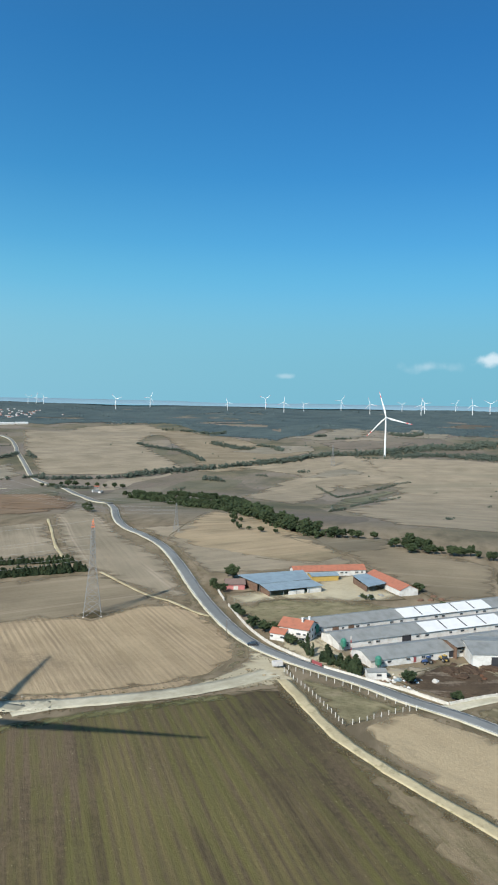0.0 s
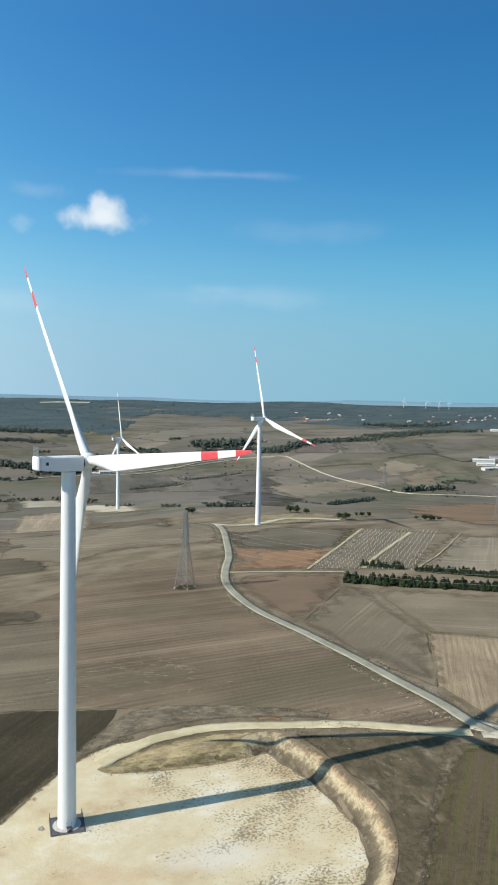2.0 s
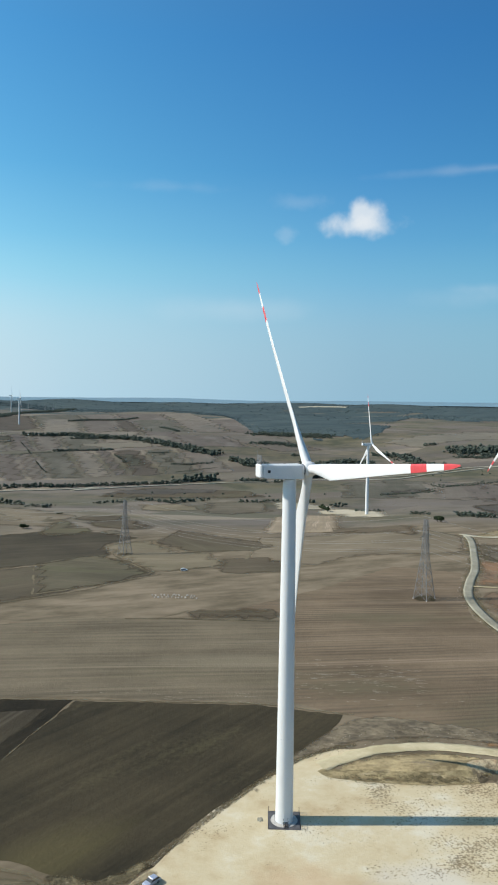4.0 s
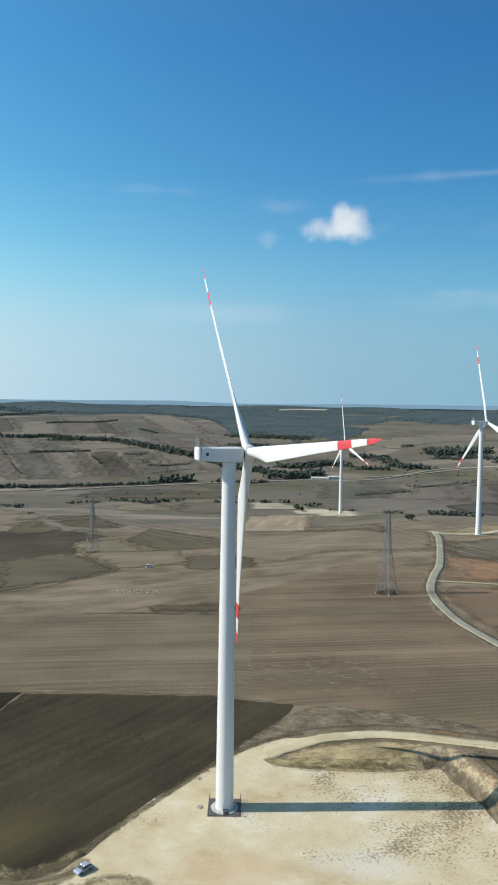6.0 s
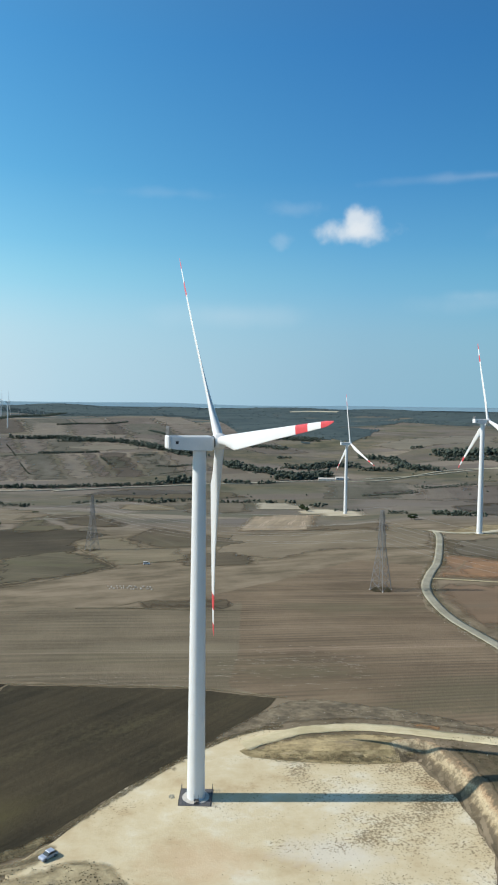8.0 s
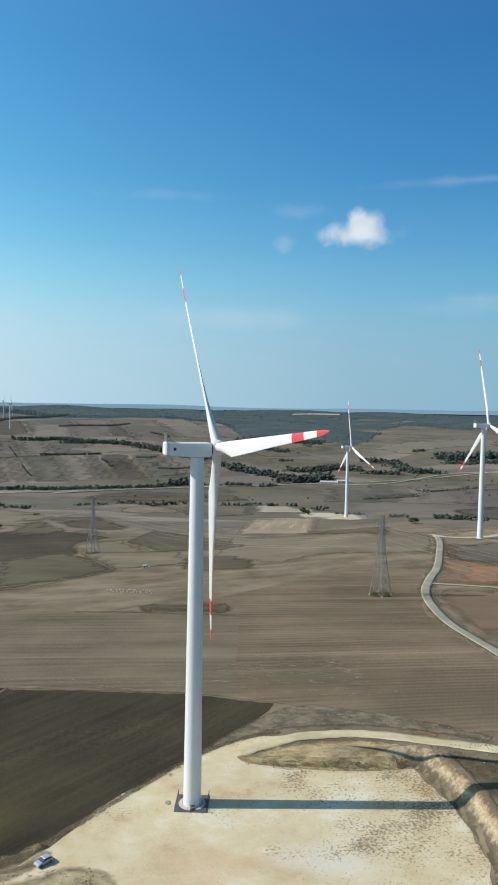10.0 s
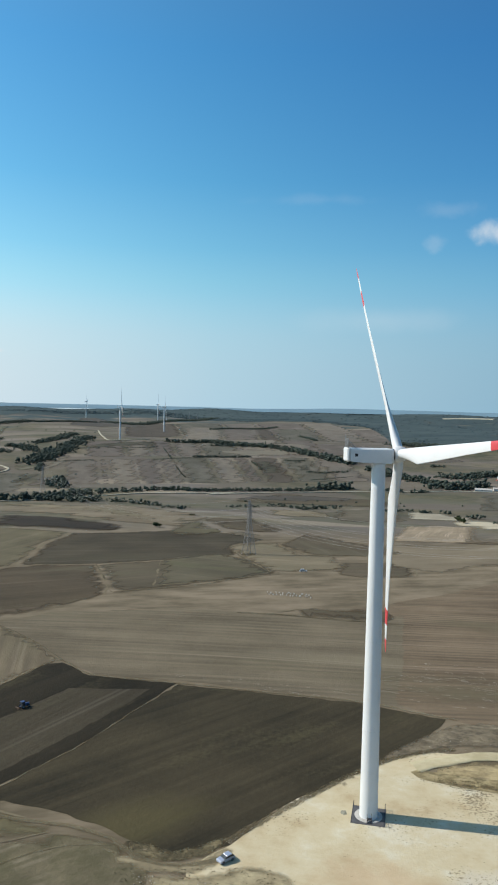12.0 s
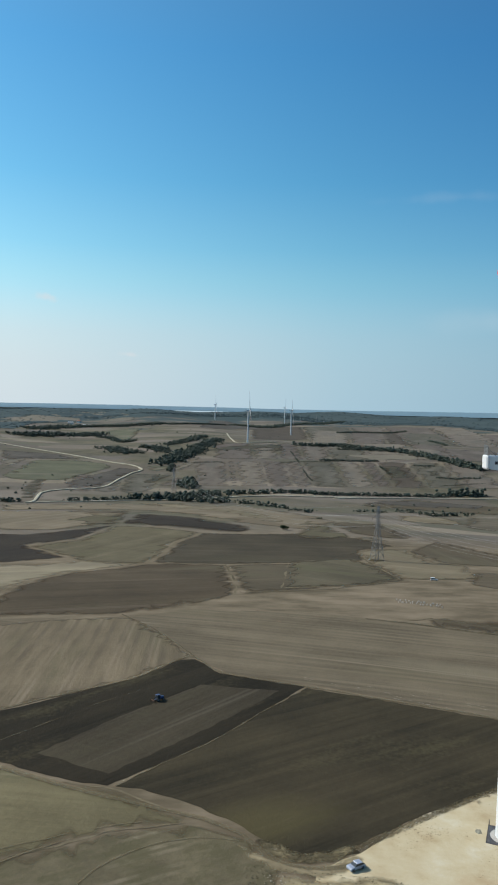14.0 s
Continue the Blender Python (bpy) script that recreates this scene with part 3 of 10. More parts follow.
def land(x, y):
    """Height of the ground: a plateau, the stream valley round it, and hills that climb to a far ridge."""
    x, y = np.asarray(x, float), np.asarray(y, float)
    r = np.hypot(x - 60, y)
    west = rise((55 - x) / 35) * rise((y - 120) / 60)
    z = -20 * rise((r - (600 - 250 * west)) / 60) - 30 * rise((r - (850 - 200 * rise((150 - x) / 60) * rise((x + 250) / 60))) / 80)
    z = z + 25 * rise((r - 1430) / 90) + 24 * rise((r - 1850) / 130) + 12 * rise((r - 2500) / 180) + 60 * rise((r - 4250) / 330)
    far = rise((r - 1500) / 150)
    z = z + far * (9 * np.sin(x / 260 + 1.3) * np.sin(y / 310) + 5 * np.sin(x / 120 + y / 170))
    z = z + rise((r - 420) / 60) * 1.6 * np.sin(x / 95 + 0.7) * np.sin(y / 120 + x / 300)
    bump = 6.5 * np.exp(-((x - 112) ** 2 + (y + 8) ** 2) / (2 * 58.0 ** 2)) * smooth((x + 2) / 30)
    return z + bump * smooth(pad_distance(x, y) / 6.0)


def ground(x, y):
    return float(land(x, y))

# ---- the land ----
def steps(*spans):
    out = []
    for a, b, s in spans:
        out += list(np.linspace(a, b, max(2, round((b - a) / s)), endpoint=False))
    return np.array(out + [spans[-1][1]])


def build_ground():
    xs = steps((-6500, -2600, 120), (-2600, -700, 40), (-700, -150, 14), (-150, 10, 5), (10, 90, 2), (90, 330, 5), (330, 900, 14), (900, 2600, 40), (2600, 6500, 120))
    ys = steps((-6500, -300, 200), (-300, -80, 12), (-80, 60, 2), (60, 330, 5), (330, 1000, 14), (1000, 2800, 40), (2800, 6500, 90))
    gx, gy = np.meshgrid(xs, ys)
    gz = land(gx, gy)
    n, m = len(xs), len(ys)
    v = np.stack([gx.ravel(), gy.ravel(), gz.ravel()], 1)
    i = (np.arange(m - 1)[:, None] * n + np.arange(n - 1)[None]).ravel()
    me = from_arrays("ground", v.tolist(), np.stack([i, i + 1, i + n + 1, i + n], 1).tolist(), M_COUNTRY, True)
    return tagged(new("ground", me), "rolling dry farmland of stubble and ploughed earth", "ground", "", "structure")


build_ground()

# ---- fields ----
M_EDGE_DRY = soil("bleached_margin", (0.24, 0.20, 0.14), (0.15, 0.124, 0.086), 0, 1.5, 5, 0.4, (0.10, 0.085, 0.052), 0.52, 14)
M_EDGE_WEED = soil("weedy_margin", (0.13, 0.108, 0.070), (0.070, 0.060, 0.040), 0, 1.5, 5, 0.4, (0.20, 0.168, 0.11), 0.55, 14)
# hillside strip soils shifted towards blue-grey: distance haze put into the base colours
field(soil("hillA_earth", (0.184, 0.158, 0.138), (0.138, 0.118, 0.104), -60, 3.0, 60.0, 0.5, lines=40.0, stain=((0.120, 0.116, 0.096), 70.0, 0.52)), [(-796, 1271), (-767, 1294), (-730, 1304), (-588, 1038), (-648, 1007)], "narrow strip field on the far hillside")
field(soil("hillB_earth", (0.152, 0.129, 0.115), (0.113, 0.096, 0.088), -62, 3.0, 60.0, 0.5, stain=((0.172, 0.153, 0.130), 70.0, 0.53)), [(-730, 1304), (-725, 1315), (-714, 1313), (-573, 1045), (-588, 1038)], "narrow strip field on the far hillside")
field(soil("hillC_earth", (0.212, 0.183, 0.156), (0.162, 0.140, 0.119), -62, 3.0, 60.0, 0.5, lines=40.0, stain=((0.145, 0.134, 0.115), 70.0, 0.53)), [(-714, 1313), (-692, 1336), (-664, 1347), (-524, 1069), (-573, 1045)], "narrow strip field on the far hillside")
field(soil("hillB_earth", (0.152, 0.129, 0.115), (0.113, 0.096, 0.088), -63, 3.0, 60.0, 0.5, stain=((0.172, 0.153, 0.130), 70.0, 0.53)), [(-664, 1347), (-647, 1371), (-624, 1382), (-484, 1093), (-524, 1069)], "narrow strip field on the far hillside")
field(soil("hillA_earth", (0.184, 0.158, 0.138), (0.138, 0.118, 0.104), -64, 3.0, 60.0, 0.5, lines=40.0, stain=((0.120, 0.116, 0.096), 70.0, 0.52)), [(-624, 1382), (-612, 1407), (-593, 1416), (-453, 1115), (-484, 1093)], "narrow strip field on the far hillside")
field(soil("hillD_earth", (0.128, 0.119, 0.097), (0.093, 0.087, 0.073), -65, 3.0, 60.0, 0.5, stain=((0.162, 0.148, 0.12), 70.0, 0.53)), [(-593, 1416), (-571, 1457), (-540, 1479), (-400, 1158), (-453, 1115)], "narrow strip field on the far hillside")
field(soil("hillC_earth", (0.212, 0.183, 0.156), (0.162, 0.140, 0.119), -66, 3.0, 60.0, 0.5, lines=40.0, stain=((0.145, 0.134, 0.115), 70.0, 0.53)), [(-540, 1479), (-519, 1512), (-491, 1521), (-355, 1193), (-400, 1158)], "narrow strip field on the far hillside")
field(soil("hillB_earth", (0.152, 0.129, 0.115), (0.113, 0.096, 0.088), -67, 3.0, 60.0, 0.5, stain=((0.172, 0.153, 0.130), 70.0, 0.53)), [(-491, 1521), (-477, 1542), (-457, 1540), (-326, 1212), (-355, 1193)], "narrow strip field on the far hillside")
field(soil("hillE_earth", (0.105, 0.088, 0.074), (0.08, 0.066, 0.056), -68, 3.0, 60.0, 0.5), [(-457, 1540), (-428, 1564), (-392, 1565), (-269, 1243), (-326, 1212)], "narrow strip field on the far hillside")
field(soil("hillD_earth", (0.128, 0.119, 0.097), (0.093, 0.087, 0.073), -69, 3.0, 60.0, 0.5, stain=((0.162, 0.148, 0.12), 70.0, 0.53)), [(-392, 1565), (-356, 1587), (-316, 1591), (-202, 1271), (-269, 1243)], "narrow strip field on the far hillside")
field(soil("hillA_earth", (0.184, 0.158, 0.138), (0.138, 0.118, 0.104), -70, 3.0, 60.0, 0.5, lines=40.0, stain=((0.120, 0.116, 0.096), 70.0, 0.52)), [(-316, 1591), (-281, 1619), (-242, 1630), (-135, 1300), (-202, 1271)], "narrow strip field on the far hillside")
field(soil("hillB_earth", (0.152, 0.129, 0.115), (0.113, 0.096, 0.088), -62, 3.0, 60.0, 0.5, stain=((0.172, 0.153, 0.130), 70.0, 0.53)), [(-912, 1587), (-879, 1635), (-838, 1669), (-690, 1367), (-770, 1318)], "narrow strip field on the far hillside")
field(soil("hillC_earth", (0.212, 0.183, 0.156), (0.162, 0.140, 0.119), -64, 3.0, 60.0, 0.5, lines=40.0, stain=((0.145, 0.134, 0.115), 70.0, 0.53)), [(-838, 1669), (-833, 1736), (-810, 1766), (-644, 1409), (-690, 1367)], "narrow strip field on the far hillside")
field(soil("hillB_earth", (0.152, 0.129, 0.115), (0.113, 0.096, 0.088), -65, 3.0, 60.0, 0.5, stain=((0.172, 0.153, 0.130), 70.0, 0.53)), [(-810, 1766), (-815, 1858), (-787, 1874), (-605, 1457), (-644, 1409)], "narrow strip field on the far hillside")
field(soil("hillA_earth", (0.184, 0.158, 0.138), (0.138, 0.118, 0.104), -66, 3.0, 60.0, 0.5, lines=40.0, stain=((0.120, 0.116, 0.096), 70.0, 0.52)), [(-787, 1874), (-777, 1955), (-731, 1938), (-557, 1517), (-605, 1457)], "narrow strip field on the far hillside")
field(soil("hillD_earth", (0.128, 0.119, 0.097), (0.093, 0.087, 0.073), -67, 3.0, 60.0, 0.5, stain=((0.162, 0.148, 0.12), 70.0, 0.53)), [(-731, 1938), (-684, 1970), (-616, 1936), (-475, 1578), (-557, 1517)], "narrow strip field on the far hillside")
field(soil("hillC_earth", (0.212, 0.183, 0.156), (0.162, 0.140, 0.119), -68, 3.0, 60.0, 0.5, lines=40.0, stain=((0.145, 0.134, 0.115), 70.0, 0.53)), [(-616, 1936), (-553, 1958), (-485, 1956), (-363, 1617), (-475, 1578)], "narrow strip field on the far hillside")
field(soil("hillB_earth", (0.152, 0.129, 0.115), (0.113, 0.096, 0.088), -70, 3.0, 60.0, 0.5, stain=((0.172, 0.153, 0.130), 70.0, 0.53)), [(-485, 1956), (-450, 2026), (-406, 2059), (-280, 1656), (-363, 1617)], "narrow strip field on the far hillside")
field(soil("hillE_earth", (0.105, 0.088, 0.074), (0.08, 0.066, 0.056), -65, 3.0, 60.0, 0.5), [(-1334, 2740), (-1267, 2858), (-1126, 2801), (-857, 2178), (-955, 1922)], "narrow strip field on the far hillside")
field(soil("hillD_earth", (0.128, 0.119, 0.097), (0.093, 0.087, 0.073), -66, 3.0, 60.0, 0.5, stain=((0.162, 0.148, 0.12), 70.0, 0.53)), [(-1126, 2801), (-1064, 2916), (-1010, 3070), (-677, 2188), (-857, 2178)], "narrow strip field on the far hillside")
field(soil("hillA_earth", (0.184, 0.158, 0.138), (0.138, 0.118, 0.104), -69, 3.0, 60.0, 0.5, lines=40.0, stain=((0.120, 0.116, 0.096), 70.0, 0.52)), [(-1010, 3070), (-977, 3233), (-879, 3173), (-581, 2339), (-677, 2188)], "narrow strip field on the far hillside")
field(soil("hillB_earth", (0.152, 0.129, 0.115), (0.113, 0.096, 0.088), -70, 3.0, 60.0, 0.5, stain=((0.172, 0.153, 0.130), 70.0, 0.53)), [(-879, 3173), (-780, 3203), (-670, 3177), (-427, 2494), (-581, 2339)], "narrow strip field on the far hillside")
field(soil("hillC_earth", (0.212, 0.183, 0.156), (0.162, 0.140, 0.119), -70, 3.0, 60.0, 0.5, lines=40.0, stain=((0.145, 0.134, 0.115), 70.0, 0.53)), [(-670, 3177), (-606, 3246), (-535, 3282), (-289, 2474), (-427, 2494)], "narrow strip field on the far hillside")
field(soil("hillB_earth", (0.152, 0.129, 0.115), (0.113, 0.096, 0.088), -51, 3.0, 60.0, 0.5, stain=((0.172, 0.153, 0.130), 70.0, 0.53)), [(-919, 1000), (-904, 1019), (-880, 1027), (-737, 826), (-767, 808)], "narrow strip field on the far hillside")
field(soil("hillA_earth", (0.184, 0.158, 0.138), (0.138, 0.118, 0.104), -54, 3.0, 60.0, 0.5, lines=40.0, stain=((0.120, 0.116, 0.096), 70.0, 0.52)), [(-880, 1027), (-861, 1048), (-832, 1059), (-702, 850), (-737, 826)], "narrow strip field on the far hillside")
field(soil("hillD_earth", (0.128, 0.119, 0.097), (0.093, 0.087, 0.073), -58, 3.0, 60.0, 0.5, stain=((0.162, 0.148, 0.12), 70.0, 0.53)), [(-832, 1059), (-805, 1085), (-769, 1100), (-656, 882), (-702, 850)], "narrow strip field on the far hillside")
field(soil("hillC_earth", (0.212, 0.183, 0.156), (0.162, 0.140, 0.119), -70, 3.0, 60.0, 0.5, lines=40.0, stain=((0.145, 0.134, 0.115), 70.0, 0.53)), [(-1009, 2589), (-947, 2625), (-875, 2636), (-650, 1969), (-804, 2024)], "narrow strip field on the far hillside")
field(soil("hillB_earth", (0.152, 0.129, 0.115), (0.113, 0.096, 0.088), -71, 3.0, 60.0, 0.5, stain=((0.172, 0.153, 0.130), 70.0, 0.53)), [(-875, 2636), (-846, 2760), (-788, 2795), (-526, 1930), (-650, 1969)], "narrow strip field on the far hillside")
field(soil("hillE_earth", (0.105, 0.088, 0.074), (0.08, 0.066, 0.056), -73, 3.0, 60.0, 0.5), [(-788, 2795), (-764, 2857), (-719, 2836), (-462, 1936), (-526, 1930)], "narrow strip field on the far hillside")
field(soil("hillD_earth", (0.128, 0.119, 0.097), (0.093, 0.087, 0.073), -74, 3.0, 60.0, 0.5, stain=((0.162, 0.148, 0.12), 70.0, 0.53)), [(-719, 2836), (-639, 2868), (-542, 2813), (-336, 2022), (-462, 1936)], "narrow strip field on the far hillside")
field(soil("hillA_earth", (0.184, 0.158, 0.138), (0.138, 0.118, 0.104), -75, 3.0, 60.0, 0.5, lines=40.0, stain=((0.120, 0.116, 0.096), 70.0, 0.52)), [(-542, 2813), (-475, 2817), (-398, 2750), (-226, 2084), (-336, 2022)], "narrow strip field on the far hillside")
field(soil("hillB_earth", (0.152, 0.129, 0.115), (0.113, 0.096, 0.088), -75, 3.0, 60.0, 0.5, stain=((0.172, 0.153, 0.130), 70.0, 0.53)), [(-398, 2750), (-308, 2740), (-214, 2665), (-68, 2099), (-226, 2084)], "narrow strip field on the far hillside")
field(soil("hillC_earth", (0.212, 0.183, 0.156), (0.162, 0.140, 0.119), -76, 3.0, 60.0, 0.5, lines=40.0, stain=((0.145, 0.134, 0.115), 70.0, 0.53)), [(-504, 1836), (-439, 1855), (-371, 1866), (-293, 1640), (-450, 1621)], "narrow strip field on the far hillside")
field(soil("hillB_earth", (0.152, 0.129, 0.115), (0.113, 0.096, 0.088), -71, 3.0, 60.0, 0.5, stain=((0.172, 0.153, 0.130), 70.0, 0.53)), [(-371, 1866), (-309, 1924), (-241, 1954), (-137, 1709), (-293, 1640)], "narrow strip field on the far hillside")
field(soil("hillA_earth", (0.184, 0.158, 0.138), (0.138, 0.118, 0.104), -67, 3.0, 60.0, 0.5, lines=40.0, stain=((0.120, 0.116, 0.096), 70.0, 0.52)), [(-241, 1954), (-172, 2005), (-98, 2009), (30, 1773), (-137, 1709)], "narrow strip field on the far hillside")
field(soil("hillD_earth", (0.128, 0.119, 0.097), (0.093, 0.087, 0.073), -92, 3.0, 60.0, 0.5, stain=((0.162, 0.148, 0.12), 70.0, 0.53)), [(64, 1197), (117, 1212), (169, 1207), (149, 975), (54, 967)], "narrow strip field on the far hillside")
field(soil("hillC_earth", (0.212, 0.183, 0.156), (0.162, 0.140, 0.119), -95, 3.0, 60.0, 0.5, lines=40.0, stain=((0.145, 0.134, 0.115), 70.0, 0.53)), [(169, 1207), (212, 1215), (252, 1206), (226, 983), (149, 975)], "narrow strip field on the far hillside")
field(soil("hillB_earth", (0.152, 0.129, 0.115), (0.113, 0.096, 0.088), -96, 3.0, 60.0, 0.5, stain=((0.172, 0.153, 0.130), 70.0, 0.53)), [(252, 1206), (295, 1214), (335, 1207), (304, 992), (226, 983)], "narrow strip field on the far hillside")
field(soil("hillE_earth", (0.105, 0.088, 0.074), (0.08, 0.066, 0.056), -98, 3.0, 60.0, 0.5), [(335, 1207), (380, 1218), (422, 1214), (385, 1002), (304, 992)], "narrow strip field on the far hillside")
field(soil("hillD_earth", (0.128, 0.119, 0.097), (0.093, 0.087, 0.073), -96, 3.0, 60.0, 0.5, stain=((0.162, 0.148, 0.12), 70.0, 0.53)), [(143, 1256), (188, 1252), (230, 1229), (196, 982), (118, 1009)], "narrow strip field on the far hillside")
field(soil("hillA_earth", (0.184, 0.158, 0.138), (0.138, 0.118, 0.104), -98, 3.0, 60.0, 0.5, lines=40.0, stain=((0.120, 0.116, 0.096), 70.0, 0.52)), [(230, 1229), (271, 1225), (308, 1203), (265, 955), (196, 982)], "narrow strip field on the far hillside")
field(soil("hillB_earth", (0.152, 0.129, 0.115), (0.113, 0.096, 0.088), -100, 3.0, 60.0, 0.5, stain=((0.172, 0.153, 0.130), 70.0, 0.53)), [(308, 1203), (350, 1200), (389, 1182), (337, 931), (265, 955)], "narrow strip field on the far hillside")
field(soil("hillC_earth", (0.212, 0.183, 0.156), (0.162, 0.140, 0.119), -102, 3.0, 60.0, 0.5, lines=40.0, stain=((0.145, 0.134, 0.115), 70.0, 0.53)), [(389, 1182), (433, 1183), (473, 1167), (410, 911), (337, 931)], "narrow strip field on the far hillside")
field(soil("hillB_earth", (0.152, 0.129, 0.115), (0.113, 0.096, 0.088), -108, 3.0, 60.0, 0.5, stain=((0.172, 0.153, 0.130), 70.0, 0.53)), [(607, 1679), (677, 1700), (732, 1676), (640, 1420), (539, 1473)], "narrow strip field on the far hillside")
field(soil("hillA_earth", (0.184, 0.158, 0.138), (0.138, 0.118, 0.104), -109, 3.0, 60.0, 0.5, lines=40.0, stain=((0.120, 0.116, 0.096), 70.0, 0.52)), [(732, 1676), (801, 1686), (852, 1650), (746, 1381), (640, 1420)], "narrow strip field on the far hillside")
field(soil("hillD_earth", (0.128, 0.119, 0.097), (0.093, 0.087, 0.073), -111, 3.0, 60.0, 0.5, stain=((0.162, 0.148, 0.12), 70.0, 0.53)), [(852, 1650), (917, 1644), (969, 1611), (863, 1360), (746, 1381)], "narrow strip field on the far hillside")
field(soil("hillC_earth", (0.244, 0.210, 0.179), (0.186, 0.161, 0.137), -151, 3.0, 60.0, 0.5, lines=40.0, stain=((0.145, 0.134, 0.115), 70.0, 0.53)), [(2738, 1330), (2869, 1294), (2927, 1217), (2220, 861), (1892, 865)], "narrow strip field on the far hillside")
field(soil("hillB_earth", (0.175, 0.148, 0.132), (0.130, 0.110, 0.101), -153, 3.0, 60.0, 0.5, stain=((0.172, 0.153, 0.130), 70.0, 0.53)), [(2927, 1217), (3043, 1167), (3093, 1086), (2368, 751), (2220, 861)], "narrow strip field on the far hillside")
field(soil("hillE_earth", (0.121, 0.101, 0.085), (0.092, 0.076, 0.064), -155, 3.0, 60.0, 0.5), [(3093, 1086), (3229, 1035), (3223, 930), (2519, 631), (2368, 751)], "narrow strip field on the far hillside")
field(soil("fallow_earth", (0.235, 0.177, 0.127), (0.124, 0.092, 0.066), 10, 2.4, 150.0, 0.9, lines=30.0, stain=((0.122, 0.108, 0.068), 60.0, 0.52), rows=(3.4, 0.5, (0.084, 0.069, 0.050))), [(-102.5, 73.1), (-74.9, 75.1), (-34.4, 73.4), (1.3, 73.4), (28.5, 60.3), (43.9, 53.8), (73.1, 39.0), (109.3, 19.6), (121.0, 18.3), (114.4, 82.6), (99, 135), (86, 187), (90, 230), (100, 284), (60, 299), (14, 238), (-47, 170), (-79, 163), (-135, 155)], "brown ploughed field with long combed furrows")
field(soil("fallow_earth", (0.206, 0.168, 0.123), (0.112, 0.092, 0.068), 10, 2.4, 150.0, 0.9, lines=30.0, stain=((0.122, 0.108, 0.068), 60.0, 0.52), rows=(4.6, 0.22, (0.25, 0.212, 0.150)), patch=(-22, 112, 42, 10, 6, (0.25, 0.215, 0.150), 0.45)), [(-160.2, -2.9), (-145.1, 23.8), (-134.8, 46.7), (-130.6, 72.5), (-125.1, 76.3), (-107.7, 66.9), (-73.1, 71.2), (-44.1, 71.4), (3.6, 70.7), (-4, 185), (-69, 170), (-107, 166), (-166, 138), (-180, 115), (-232, 81), (-238, 76)], "light tan stubble field with faint wheel tracks")
field(soil("slant_earth", (0.225, 0.180, 0.128), (0.132, 0.106, 0.076), 117, 4.0, 40.0, 0.8, lines=14.0, stain=((0.128, 0.114, 0.072), 30.0, 0.51), rows=(6.5, 0.5, (0.10, 0.083, 0.06))), [(-159.6, -3.6), (-144.4, 22.9), (-134.2, 45.8), (-129.9, 71.3), (-125.7, 75.2), (-148.6, 93.7), (-182, 113), (-209, 93), (-230, 68)], "pale fallow field with slanting tractor lines")
field(soil("mid_earth", (0.108, 0.083, 0.058), (0.068, 0.053, 0.038), 43, 1.8, 90.0, 0.6, lines=26.0, stain=((0.108, 0.098, 0.062), 50.0, 0.52)), [(-255, 94), (-270, 121), (-289, 169), (-299, 214), (-282, 277), (-264, 294), (-228, 306), (-170, 204), (-158, 175), (-174, 136), (-191, 112), (-235, 84), (-242, 80)], "dark brown ploughed field with a curved edge")
field(soil("mid_earth", (0.122, 0.099, 0.071), (0.080, 0.066, 0.048), 50, 1.8, 90.0, 0.6, lines=26.0, stain=((0.108, 0.098, 0.062), 50.0, 0.52)), [(-228, 306), (-180, 341), (-144, 370), (-121, 350), (-87, 281), (-109, 248), (-136, 209), (-160, 189)], "brown field strip with a grassy edge")
field(soil("harrow_earth", (0.088, 0.073, 0.053), (0.054, 0.045, 0.034), 24, 1.8, 70.0, 0.6, lines=18.0, stain=((0.07, 0.062, 0.04), 30.0, 0.53)), [(-284, 286), (-292, 320), (-316, 383), (-324, 448), (-289, 464), (-233, 513), (-185, 507), (-145, 480), (-163, 434), (-142, 376), (-180, 341), (-228, 306)], "grey-brown harrowed field")
field(soil("olive_earth", (0.165, 0.140, 0.095), (0.105, 0.090, 0.062), 88, 2.5, 50.0, 0.5, lines=22.0, stain=((0.115, 0.108, 0.064), 40.0, 0.52)), [(-409, 301), (-394, 345), (-418, 443), (-365, 454), (-325, 451), (-319, 388), (-294, 323), (-282, 277), (-330, 266), (-347, 276)], "dry olive grass field")
field(soil("black_earth", (0.052, 0.042, 0.034), (0.036, 0.030, 0.026), 79, 2.5, 80.0, 0.5), [(-487, 330), (-450, 348), (-430, 404), (-421, 446), (-396, 351), (-411, 303), (-347, 276), (-373, 231), (-380, 221)], "freshly ploughed almost black field")
field(soil("black_earth", (0.052, 0.042, 0.034), (0.036, 0.030, 0.026), -9, 2.5, 80.0, 0.5), [(-422, 451), (-468, 555), (-403, 554), (-310, 521), (-287, 493), (-304, 458), (-367, 457)], "freshly ploughed dark field tongue")
field(soil("pale_earth", (0.28, 0.240, 0.178), (0.200, 0.168, 0.124), 40, 2.0, 50.0, 0.4, lines=20.0, stain=((0.2, 0.175, 0.125), 30.0, 0.53)), [(-280, 119), (-376, 217), (-349, 239), (-329, 272), (-284, 276), (-301, 217), (-291, 172), (-272, 123)], "pale stubble strip")
field(soil("grey_earth", (0.225, 0.185, 0.138), (0.155, 0.126, 0.094), 89, 1.8, 90.0, 0.5, lines=24.0, stain=((0.15, 0.128, 0.088), 60.0, 0.52)), [(-499, 343), (-705, 552), (-595, 564), (-478, 547), (-427, 447), (-442, 377)], "grey stubble field below the stream")
